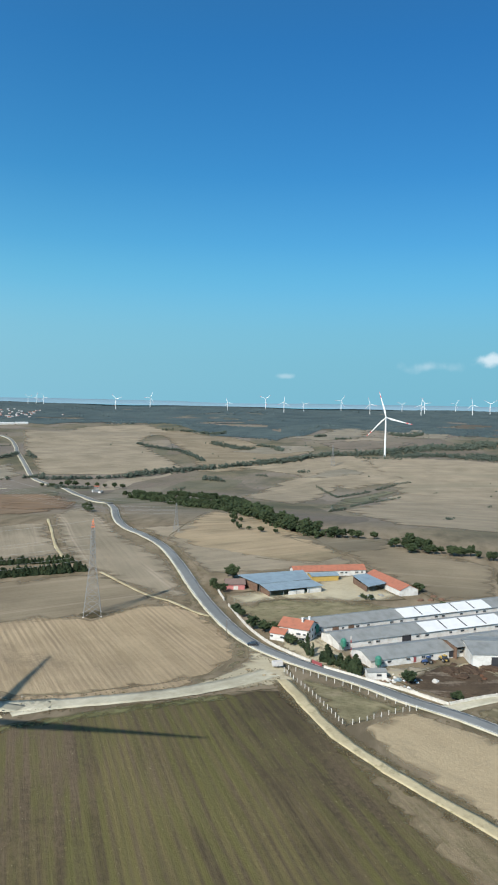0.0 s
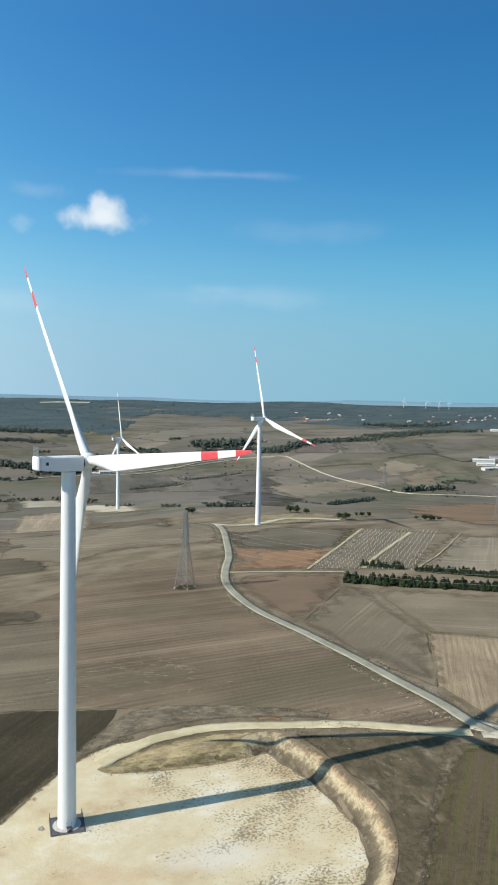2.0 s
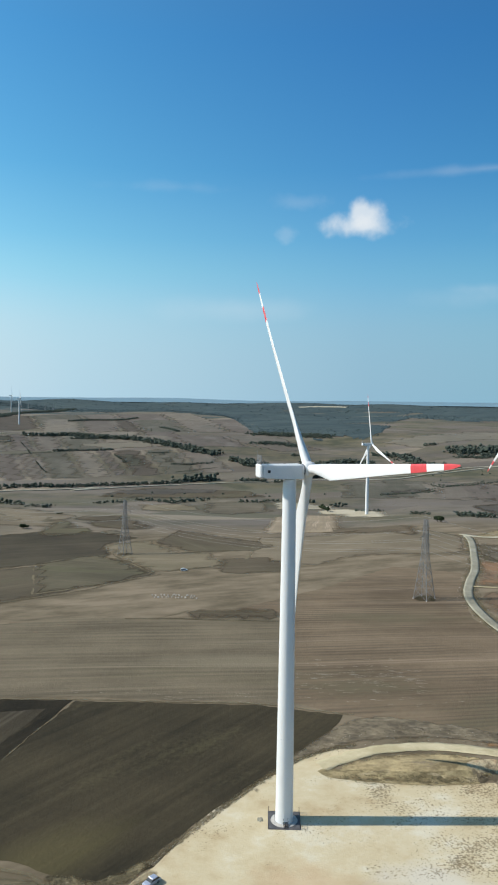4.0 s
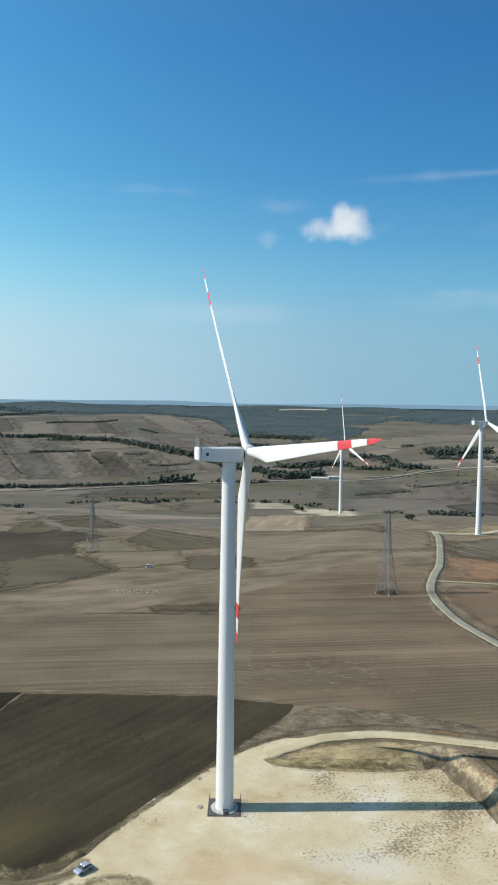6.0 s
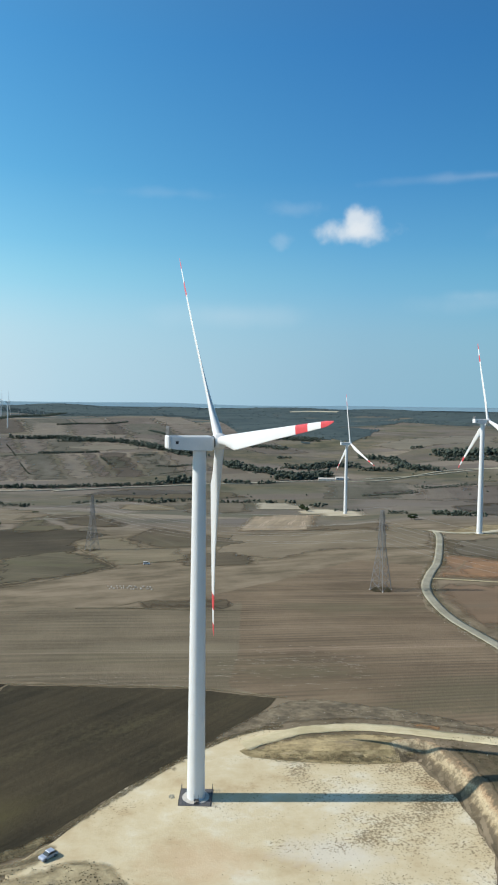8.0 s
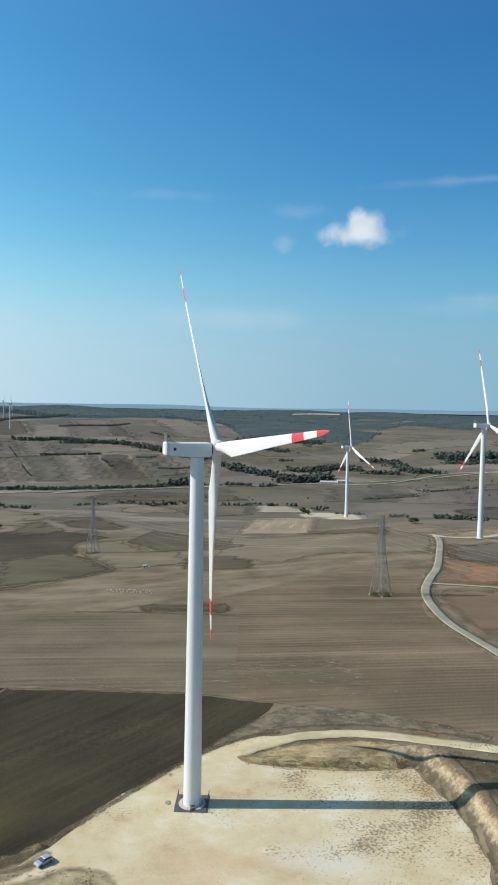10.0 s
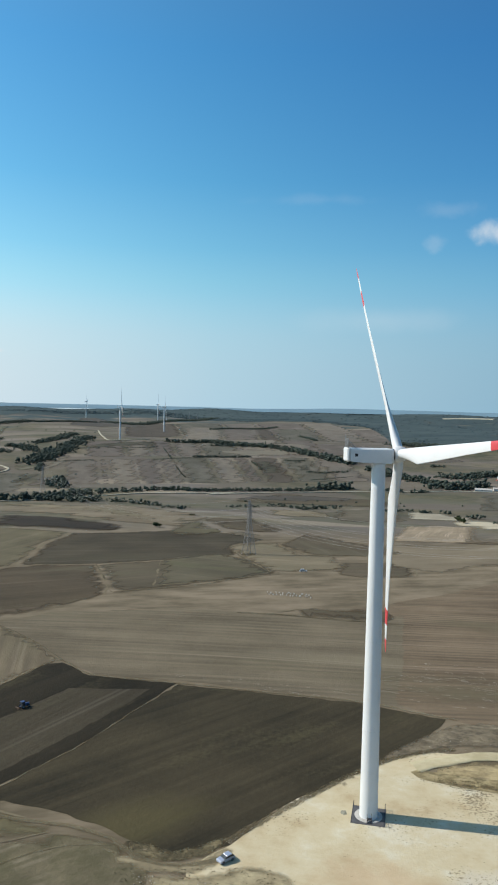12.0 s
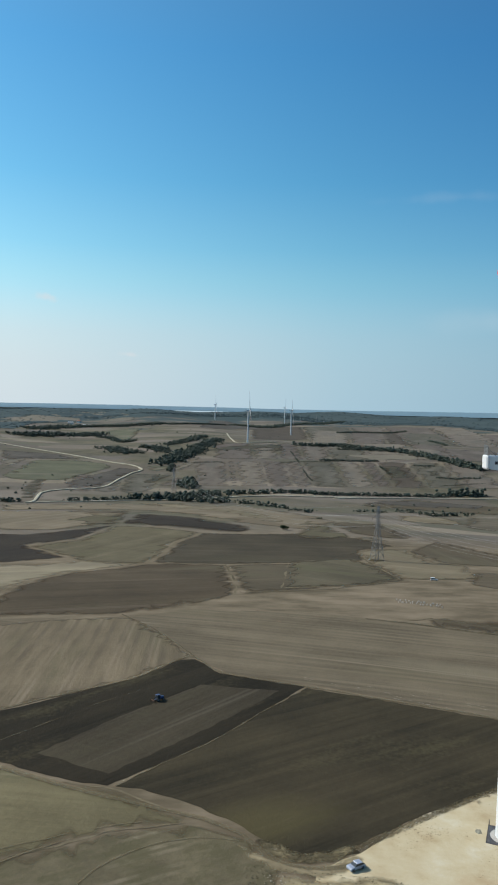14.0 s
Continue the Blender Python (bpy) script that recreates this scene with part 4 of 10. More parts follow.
field(soil("grey_earth", (0.225, 0.185, 0.138), (0.155, 0.126, 0.094), -21, 1.8, 90.0, 0.5, lines=24.0, stain=((0.15, 0.128, 0.088), 60.0, 0.52)), [(-756, 637), (-599, 733), (-433, 785), (-292, 679), (-249, 635), (-237, 525), (-312, 525), (-414, 574), (-499, 608), (-615, 589), (-687, 564)], "grey-brown field with curved tracks")
field(soil("grey_earth", (0.225, 0.185, 0.138), (0.155, 0.126, 0.094), -9, 1.8, 90.0, 0.5, lines=24.0, stain=((0.15, 0.128, 0.088), 60.0, 0.52)), [(-39, 348), (-40, 501), (44, 512), (109, 467), (130, 426), (117, 348), (33, 333), (9, 301)], "grey-brown field near the pylon")
field(soil("mid_earth", (0.122, 0.099, 0.071), (0.080, 0.066, 0.048), 76, 1.8, 90.0, 0.6, lines=26.0, stain=((0.108, 0.098, 0.062), 50.0, 0.52)), [(-323, 923), (-267, 1080), (-92, 1051), (-51, 966), (-153, 951), (-276, 923)], "brown field between hedge lines")
field(soil("harrow_earth", (0.088, 0.073, 0.053), (0.054, 0.045, 0.034), 44, 1.8, 70.0, 0.6, lines=18.0, stain=((0.07, 0.062, 0.04), 30.0, 0.53)), [(228, 884), (326, 981), (351, 823), (246, 582), (207, 669)], "dark fallow field by the hedge")
field(soil("red_earth", (0.215, 0.150, 0.106), (0.150, 0.110, 0.080), 9, 2.2, 80.0, 0.6, stain=((0.15, 0.125, 0.09), 40.0, 0.53)), [(101, 240), (134, 240), (167, 235), (155, 206), (109, 144), (102, 171), (95, 202)], "reddish brown bare field")
field(soil("grey_earth", (0.225, 0.185, 0.138), (0.155, 0.126, 0.094), 49, 1.8, 90.0, 0.5, lines=24.0, stain=((0.15, 0.128, 0.088), 60.0, 0.52)), [(155, 206), (166, 197), (161, 120), (129.2, 52.8), (118.5, 91.7), (109, 144)], "grey-brown harrowed field wedge")
field(soil("grey_earth", (0.259, 0.213, 0.159), (0.178, 0.145, 0.108), -21, 1.8, 90.0, 0.5, lines=24.0, stain=((0.15, 0.128, 0.088), 60.0, 0.52)), [(167, 199), (244, 167), (281, 149), (267, 101), (259, 65), (240, 80), (217, 83), (161, 119)], "smooth grey-tan harrowed field")
field(soil("stubble_earth", (0.42, 0.325, 0.225), (0.285, 0.218, 0.150), -118, 1.6, 60.0, 1.0, None, 0.5, 30.0, 5.2, ((0.175, 0.137, 0.094), 40.0, 0.55), (0.155, 0.118, 0.082), 0.5, rows=(2.3, 0.35, (0.19, 0.145, 0.098))), [(161, 119), (202, 108), (213, 82), (240, 84), (261, 82), (255, 53), (241.4, 26.9), (228.6, 10.4), (214.0, -1.2), (191.3, -7.4), (170.4, -2.4), (146.9, 7.9), (127.1, 25.2), (130.4, 23.0), (129.2, 52.8)], "golden stubble field with slanting mown rows")
field(soil("mid_earth", (0.122, 0.099, 0.071), (0.080, 0.066, 0.048), 2, 1.8, 90.0, 0.6, lines=26.0, stain=((0.108, 0.098, 0.062), 50.0, 0.52)), [(130, 387), (181, 385), (243, 388), (195, 317), (166, 301), (119, 326)], "dark harrowed field strip")
field(soil("rust_earth", (0.31, 0.185, 0.112), (0.18, 0.118, 0.080), 23, 1.6, 60.0, 0.6, lines=20.0, stain=((0.13, 0.115, 0.095), 50.0, 0.5)), [(120, 328), (166, 303), (195, 317), (148, 249), (103, 254)], "orange-brown ploughed field")
field(soil("grey_earth", (0.225, 0.185, 0.138), (0.155, 0.126, 0.094), 55, 1.8, 90.0, 0.5, lines=24.0, stain=((0.15, 0.128, 0.088), 60.0, 0.52)), [(242, 382), (312, 347), (213, 234), (150, 249)], "grey field planted with rows of white posts")
field(soil("tan_earth", (0.301, 0.251, 0.196), (0.202, 0.170, 0.133), -123, 2.2, 80.0, 0.6, lines=28.0, stain=((0.185, 0.162, 0.118), 90.0, 0.53)), [(308, 336), (375, 323), (340, 271), (300, 207), (215, 233)], "tan stubble field of even rows")
field(soil("tan_earth", (0.301, 0.251, 0.196), (0.202, 0.170, 0.133), -123, 2.2, 80.0, 0.6, lines=28.0, stain=((0.185, 0.162, 0.118), 90.0, 0.53)), [(405, 353), (482, 409), (431, 315), (378, 237), (335, 148), (265, 64), (263, 83), (276, 147), (288, 186), (337, 262), (382, 324)], "tan field with wheel lines beside the road")
field(soil("red_earth", (0.247, 0.172, 0.122), (0.172, 0.127, 0.092), 3, 2.2, 80.0, 0.6, stain=((0.15, 0.125, 0.09), 40.0, 0.53)), [(379, 605), (547, 732), (711, 739), (568, 513), (410, 364), (342, 392)], "reddish brown bare hilltop field")
field(soil("grey_earth", (0.225, 0.185, 0.138), (0.155, 0.126, 0.094), 14, 1.8, 90.0, 0.5, lines=24.0, stain=((0.15, 0.128, 0.088), 60.0, 0.52)), [(648, 1145), (763, 1218), (774, 1108), (642, 964), (610, 1033)], "pale grey field below the farm")
# brown and tan hill soils greyed a little, distance haze put into the colour
field(soil("brown_earth", (0.262, 0.218, 0.170), (0.188, 0.157, 0.124), 19, 1.6, 60.0, 0.5, lines=28.0, stain=((0.19, 0.172, 0.125), 80.0, 0.52)), [(351, 1034), (571, 1150), (609, 1077), (328, 828)], "brown field beside a white track")
field(soil("brown_earth", (0.262, 0.218, 0.170), (0.188, 0.157, 0.124), 22, 1.6, 60.0, 0.5, lines=28.0, stain=((0.19, 0.172, 0.125), 80.0, 0.52)), [(627, 1221), (716, 1329), (764, 1231), (636, 1134)], "brown ploughed field on the slope")
field(soil("tan_earth", (0.301, 0.251, 0.196), (0.202, 0.170, 0.133), -14, 2.2, 80.0, 0.6, lines=28.0, stain=((0.185, 0.162, 0.118), 90.0, 0.53)), [(1363, 1714), (1702, 1833), (1915, 1747), (1828, 1554), (1389, 1241), (1133, 851), (960, 881), (862, 973), (1028, 1253)], "broad tan stubble hillside with contour lines")
field(soil("grey_earth", (0.259, 0.213, 0.159), (0.178, 0.145, 0.108), -43, 1.8, 90.0, 0.5, lines=24.0, stain=((0.15, 0.128, 0.088), 60.0, 0.52)), [(1771, 1603), (1913, 1529), (1579, 975), (1553, 803), (1189, 748), (1105, 796), (1303, 1004)], "grey-tan sloping field")
field(soil("tan_earth", (0.301, 0.251, 0.196), (0.202, 0.170, 0.133), -21, 2.2, 80.0, 0.6, lines=28.0, stain=((0.185, 0.162, 0.118), 90.0, 0.53)), [(406, 247), (434, 241), (486, 218), (474, 145), (406, 49), (375, 63), (336, 89), (319, 101), (334, 125), (378, 188)], "tan bare field behind the farm")
field(soil("grey_earth", (0.259, 0.213, 0.159), (0.178, 0.145, 0.108), -67, 1.8, 90.0, 0.5, lines=24.0, stain=((0.15, 0.128, 0.088), 60.0, 0.52)), [(487, 133), (487, 65), (461, -19), (381, -47), (354, -26), (379, 11), (406, 49)], "grey-brown field with a pale strip")
field(soil("tan_earth", (0.301, 0.251, 0.196), (0.202, 0.170, 0.133), -3, 2.2, 80.0, 0.6, lines=28.0, stain=((0.185, 0.162, 0.118), 90.0, 0.53)), [(893, 529), (1151, 624), (1328, 606), (1323, 538), (1077, 469), (781, 351)], "tan field on the hillside")
field(soil("brown_earth", (0.301, 0.251, 0.196), (0.216, 0.181, 0.143), -53, 1.6, 60.0, 0.5, lines=28.0, stain=((0.19, 0.172, 0.125), 80.0, 0.52)), [(1513, 656), (1585, 522), (1617, 319), (623, 13), (597, 119), (748, 265), (1161, 396)], "broad brown hill field below the turbine")
field(soil("tan_earth", (0.301, 0.251, 0.196), (0.202, 0.170, 0.133), -19, 2.2, 80.0, 0.6, lines=28.0, stain=((0.185, 0.162, 0.118), 90.0, 0.53)), [(1223, 790), (1475, 754), (1532, 666), (1296, 439), (1109, 455), (1213, 640)], "dry tan field with hedge")
field(soil("pale_earth", (0.322, 0.276, 0.205), (0.230, 0.193, 0.143), -8, 2.0, 50.0, 0.4, lines=20.0, stain=((0.2, 0.175, 0.125), 30.0, 0.53)), [(1168, 604), (1315, 625), (1301, 545), (1174, 563)], "pale stubble patch on the hill")
field(soil("brown_ground", (0.128, 0.102, 0.074), (0.080, 0.065, 0.048), -60, 1.8, 80.0, 0.7, lines=26.0, stain=((0.110, 0.096, 0.062), 40.0, 0.51)), [(-129, 453), (-121, 547), (-96, 527), (-36, 468), (-17, 435), (-34, 400), (-65, 396), (-91, 400)], "dark brown field under the power line")
field(soil("tan_ground", (0.226, 0.187, 0.134), (0.156, 0.130, 0.095), -20, 2.2, 60.0, 0.6, lines=22.0, stain=((0.150, 0.132, 0.085), 50.0, 0.50)), [(-168, 428), (-152, 452), (-132, 466), (-95, 397), (-69, 394), (-50, 324), (-59, 309), (-94, 286), (-124, 344)], "light tan field corner at the pylon")
field(soil("olive_ground", (0.140, 0.119, 0.084), (0.090, 0.078, 0.056), -30, 2.2, 60.0, 0.6, lines=24.0, stain=((0.105, 0.100, 0.058), 40.0, 0.51)), [(-192, 340), (-178, 361), (-161, 388), (-128, 353), (-94, 286), (-108, 248), (-131, 227), (-146, 214)], "olive-brown grazed field with a ditch")
field(soil("olive_ground", (0.140, 0.119, 0.084), (0.090, 0.078, 0.056), 10, 2.2, 60.0, 0.6, lines=24.0, stain=((0.105, 0.100, 0.058), 40.0, 0.51)), [(-294, 622), (-250, 593), (-194, 513), (-211, 477), (-236, 462)], "dry olive grass field")
field(soil("brown_ground", (0.128, 0.102, 0.074), (0.080, 0.065, 0.048), -30, 1.8, 80.0, 0.7, lines=26.0, stain=((0.110, 0.096, 0.062), 40.0, 0.51)), [(-252, 604), (-247, 639), (-210, 672), (-175, 612), (-146, 562), (-153, 515), (-185, 534), (-208, 538)], "dark fallow field")
field(soil("greyb_ground", (0.165, 0.140, 0.108), (0.108, 0.092, 0.072), 10, 1.8, 80.0, 0.6, lines=24.0, stain=((0.120, 0.110, 0.080), 45.0, 0.51)), [(-206, 530), (-184, 530), (-152, 507), (-156, 471), (-167, 464)], "grey harrowed field wedge")
field(soil("tan_ground", (0.226, 0.187, 0.134), (0.156, 0.130, 0.095), 0, 2.2, 60.0, 0.6, lines=22.0, stain=((0.150, 0.132, 0.085), 50.0, 0.50)), [(-236, 849), (-158, 880), (-133, 799), (-206, 751)], "pale stubble patch beside the stream hedge")
field(soil("greyb_ground", (0.165, 0.140, 0.108), (0.108, 0.092, 0.072), 0, 1.8, 80.0, 0.6, lines=24.0, stain=((0.120, 0.110, 0.080), 45.0, 0.51)), [(-148, 910), (-63, 920), (-36, 804), (-106, 745), (-142, 789)], "dark grey harrowed field below the hedge")
field(soil("brown_ground", (0.128, 0.102, 0.074), (0.080, 0.065, 0.048), 4, 1.8, 80.0, 0.7, lines=26.0, stain=((0.110, 0.096, 0.062), 40.0, 0.51)), [(-60, 354), (-23, 359), (-6, 321), (-2, 287), (-44, 273), (-58, 301)], "brown ploughed strip with a pale edge")
field(soil("brown_ground", (0.128, 0.102, 0.074), (0.080, 0.065, 0.048), 12, 1.8, 80.0, 0.7, lines=26.0, stain=((0.110, 0.096, 0.062), 40.0, 0.51)), [(-67, 169), (-50, 188), (-28, 193), (-6, 192), (-6, 171), (-39, 168)], "dark brown wedge of fresh furrows")
field(soil("straw_ground", (0.345, 0.275, 0.205), (0.225, 0.18, 0.135), 88, 2.2, 90.0, 0.9, lines=14.0, line_share=0.7, stain=((0.25, 0.205, 0.145), 20.0, 0.56)), [(-42, 520), (-41, 735), (-8, 770), (51, 758), (40, 525), (0, 535)], "pale striped stubble field")
field(soil("brown_ground", (0.150, 0.116, 0.082), (0.095, 0.076, 0.056), 3, 1.8, 80.0, 0.7, lines=26.0, stain=((0.115, 0.098, 0.064), 40.0, 0.51)), [(20, 610), (114, 528), (97, 419), (18, 534)], "reddish brown ploughed strip")
field(soil("rust_ground", (0.335, 0.195, 0.115), (0.20, 0.125, 0.080), 23, 1.8, 50.0, 0.7, lines=16.0, stain=((0.150, 0.120, 0.090), 30.0, 0.52)), [(115, 266), (132, 306), (170, 312), (186, 302), (153, 249), (134, 253)], "orange-brown ploughed field")
field(soil("greyb_ground", (0.165, 0.140, 0.108), (0.108, 0.092, 0.072), 5, 1.8, 80.0, 0.6, lines=24.0, stain=((0.120, 0.110, 0.080), 45.0, 0.51)), [(136, 376), (178, 405), (235, 378), (189, 308), (172, 318), (139, 318), (124, 324)], "dark harrowed field strip")
field(soil("rust_ground", (0.245, 0.160, 0.104), (0.165, 0.115, 0.080), 6, 1.8, 50.0, 0.7, lines=16.0, stain=((0.150, 0.120, 0.090), 30.0, 0.52)), [(330, 493), (476, 670), (617, 781), (681, 727), (647, 633), (513, 475), (338, 385), (342, 454)], "reddish brown bare hilltop field")
field(soil("hillgreen_ground", (0.150, 0.150, 0.105), (0.105, 0.106, 0.078), 0, 3.0, 60.0, 0.5, stain=((0.180, 0.162, 0.122), 70.0, 0.52)), [(662, 1064), (763, 1180), (815, 1090), (733, 1040)], "pale green field in the valley")
field(soil("hillpale_ground", (0.247, 0.218, 0.182), (0.184, 0.163, 0.136), 0, 3.0, 60.0, 0.6, lines=36.0, stain=((0.150, 0.142, 0.112), 70.0, 0.52)), [(793, 1086), (915, 1136), (840, 991), (750, 969)], "pale field beside the far road")
field(soil("hilldark_ground", (0.108, 0.096, 0.086), (0.078, 0.070, 0.064), 0, 3.0, 60.0, 0.5, stain=((0.140, 0.124, 0.106), 70.0, 0.53)), [(226, 856), (328, 972), (338, 858), (255, 628), (210, 682)], "dark fallow field by the hedge")
field(soil("ochre_ground", (0.36, 0.20, 0.10), (0.20, 0.12, 0.07), 5, 1.5, 12.0, 0.5, stain=((0.20, 0.16, 0.105), 5.0, 0.48)), [(59.3, 43.8), (62.3, 45.2), (68.0, 40.8), (71.8, 35.5), (66.6, 36.5), (59.5, 40.1)], "rusty clay showing beside the pad track")
field(soil("hilldark_ground", (0.108, 0.096, 0.086), (0.078, 0.070, 0.064), 10, 3.0, 60.0, 0.5, stain=((0.140, 0.124, 0.106), 70.0, 0.53)), [(-1273, 1185), (-1141, 1219), (-1018, 1175), (-1106, 1111), (-1148, 1053)], "dark fallow strip beside the hill track")
field(soil("hillpale_ground", (0.215, 0.190, 0.158), (0.160, 0.142, 0.118), 20, 3.0, 60.0, 0.6, lines=36.0, stain=((0.150, 0.142, 0.112), 70.0, 0.52)), [(-1148, 1053), (-1117, 1114), (-1029, 926)], "pale stubble corner on the hillside")
field(soil("hillgreen_ground", (0.150, 0.150, 0.105), (0.105, 0.106, 0.078), 30, 3.0, 60.0, 0.5, stain=((0.180, 0.162, 0.122), 70.0, 0.52)), [(-1098, 1106), (-1006, 1160), (-900, 1132), (-871, 917), (-950, 872), (-1001, 897)], "olive grass field on the valley side")
field(soil("hilldark_ground", (0.108, 0.096, 0.086), (0.078, 0.070, 0.064), 30, 3.0, 60.0, 0.5, stain=((0.140, 0.124, 0.106), 70.0, 0.53)), [(-862, 905), (-889, 1121), (-837, 1122), (-795, 995), (-771, 900), (-807, 852)], "dark field under the hill track")
field(soil("scrub_ground", (0.092, 0.086, 0.066), (0.060, 0.058, 0.046), 60, 4.0, 20.0, 0.4, stain=((0.130, 0.115, 0.088), 20.0, 0.54)), [(-924, 894), (-920, 934), (-766, 722), (-761, 683), (-853, 784)], "dark scrubby slope by the stream")
field(soil("hillpale_ground", (0.215, 0.190, 0.158), (0.160, 0.142, 0.118), 60, 3.0, 60.0, 0.6, lines=36.0, stain=((0.150, 0.142, 0.112), 70.0, 0.52)), [(-903, 892), (-909, 924), (-791, 757), (-763, 707)], "pale trodden strip up the slope")
field(soil("scrub_ground", (0.092, 0.086, 0.066), (0.060, 0.058, 0.046), 20, 4.0, 20.0, 0.4, stain=((0.130, 0.115, 0.088), 20.0, 0.54)), [(-742, 962), (-775, 1082), (-762, 1140), (-738, 1074), (-721, 979)], "dark wedge of ploughland on the slope")
field(soil("hillgreen_ground", (0.150, 0.150, 0.105), (0.105, 0.106, 0.078), 10, 3.0, 60.0, 0.5, stain=((0.180, 0.162, 0.122), 70.0, 0.52)), [(-854, 1162), (-825, 1214), (-785, 1157), (-796, 1101)], "green meadow in the side valley")
field(soil("hillbrown_ground", (0.158, 0.134, 0.115), (0.115, 0.098, 0.086), 20, 3.0, 60.0, 0.6, lines=36.0, stain=((0.122, 0.112, 0.095), 70.0, 0.52)), [(-715, 965), (-727, 1082), (-692, 1087), (-678, 975)], "reddish field at the gully mouth")
field(soil("hillpale_ground", (0.215, 0.190, 0.158), (0.160, 0.142, 0.118), 40, 3.0, 60.0, 0.6, lines=36.0, stain=((0.150, 0.142, 0.112), 70.0, 0.52)), [(-789, 1154), (-832, 1356), (-794, 1309), (-749, 1132)], "bare ochre spur above the gully")
field(soil("hillpale_ground", (0.215, 0.190, 0.158), (0.160, 0.142, 0.118), 0, 3.0, 60.0, 0.6, lines=36.0, stain=((0.150, 0.142, 0.112), 70.0, 0.52)), [(-2515, 2557), (-2639, 2876), (-2650, 3163), (-2613, 3536), (-2187, 3146), (-2008, 2842), (-2220, 2624), (-1978, 2021)], "pale clearing on the far wooded hill")
field(soil("hillgreen_ground", (0.150, 0.150, 0.105), (0.105, 0.106, 0.078), 20, 3.0, 60.0, 0.5, stain=((0.180, 0.162, 0.122), 70.0, 0.52)), [(-1537, 1901), (-1477, 2123), (-1238, 1693), (-1206, 1588), (-1405, 1798)], "pale green hilltop meadow")
field(soil("hilldark_ground", (0.108, 0.096, 0.086), (0.078, 0.070, 0.064), 0, 3.0, 60.0, 0.5, stain=((0.140, 0.124, 0.106), 70.0, 0.53)), [(-1344, 2290), (-1872, 3362), (-1803, 3438), (-1470, 3063), (-1194, 2656), (-1220, 2467), (-1273, 2283)], "dark hilltop below the far turbines")
field(soil("scrub_ground", (0.092, 0.086, 0.066), (0.060, 0.058, 0.046), 0, 4.0, 20.0, 0.4, stain=((0.130, 0.115, 0.088), 20.0, 0.54)), [(-860, 1408), (-839, 1582), (-783, 1756), (-726, 1636), (-793, 1488)], "dark strip of scrub below the turbine")
field(soil("scrub_ground", (0.092, 0.086, 0.066), (0.060, 0.058, 0.046), 30, 4.0, 20.0, 0.4, stain=((0.130, 0.115, 0.088), 20.0, 0.54)), [(-426, 1468), (-407, 1528), (-319, 1358), (-358, 1322), (-392, 1393)], "dark scrubby field on the hillside")
field(soil("scrub_ground", (0.092, 0.086, 0.066), (0.060, 0.058, 0.046), 30, 4.0, 20.0, 0.4, stain=((0.130, 0.115, 0.088), 20.0, 0.54)), [(-340, 1506), (-323, 1532), (-266, 1388), (-291, 1363)], "dark scrubby field on the hillside")
field(soil("hillpale_ground", (0.215, 0.190, 0.158), (0.160, 0.142, 0.118), 5, 3.0, 60.0, 0.6, lines=36.0, stain=((0.150, 0.142, 0.112), 70.0, 0.52)), [(-578, 1633), (-509, 1700), (-400, 1716), (-370, 1628), (-473, 1574)], "pale stubble field on the hillside")
field(soil("hilldark_ground", (0.108, 0.096, 0.086), (0.078, 0.070, 0.064), 0, 3.0, 60.0, 0.5, stain=((0.140, 0.124, 0.106), 70.0, 0.53)), [(-325, 952), (-294, 1043), (-217, 1071), (-144, 1068), (-139, 1025), (-232, 973)], "dark field between hedge lines")
field(soil("brown_ground", (0.128, 0.102, 0.074), (0.080, 0.065, 0.048), 0, 1.8, 80.0, 0.7, lines=26.0, stain=((0.110, 0.096, 0.062), 40.0, 0.51)), [(-581, 552), (-556, 592), (-497, 591), (-470, 541), (-518, 509)], "dark brown strip below the stream")
field(soil("olive_ground", (0.140, 0.119, 0.084), (0.090, 0.078, 0.056), 10, 2.2, 60.0, 0.6, lines=24.0, stain=((0.105, 0.100, 0.058), 40.0, 0.51)), [(-485, 441), (-512, 502), (-469, 542), (-421, 451), (-428, 410)], "dry olive grass field below the stream")
field(soil("tan_ground", (0.226, 0.187, 0.134), (0.156, 0.130, 0.095), -40, 2.2, 60.0, 0.6, lines=22.0, stain=((0.150, 0.132, 0.085), 50.0, 0.50)), [(-604, 752), (-534, 784), (-385, 682), (-282, 577), (-305, 554), (-424, 647), (-539, 713)], "pale stubble field striped by wheel tracks")
field(soil("hillpale_ground", (0.385, 0.345, 0.280), (0.275, 0.245, 0.20), 0, 3.0, 60.0, 0.6, lines=36.0, stain=((0.150, 0.142, 0.112), 70.0, 0.52)), [(-49, 920), (-4, 916), (44, 870), (44, 828), (-39, 832)], "pale striped stubble patch beside the pad")
field(soil("hillbrown_ground", (0.158, 0.134, 0.115), (0.115, 0.098, 0.086), 0, 3.0, 60.0, 0.6, lines=36.0, stain=((0.122, 0.112, 0.095), 70.0, 0.52)), [(-165, 1802), (-32, 1851), (50, 1713), (-66, 1622)], "brown hillside field among woods")
field(soil("hillpale_ground", (0.215, 0.190, 0.158), (0.160, 0.142, 0.118), 5, 3.0, 60.0, 0.6, lines=36.0, stain=((0.150, 0.142, 0.112), 70.0, 0.52)), [(196, 1863), (317, 1985), (513, 2343), (646, 2293), (571, 1992), (286, 1747)], "pale bare hillside above the valley")
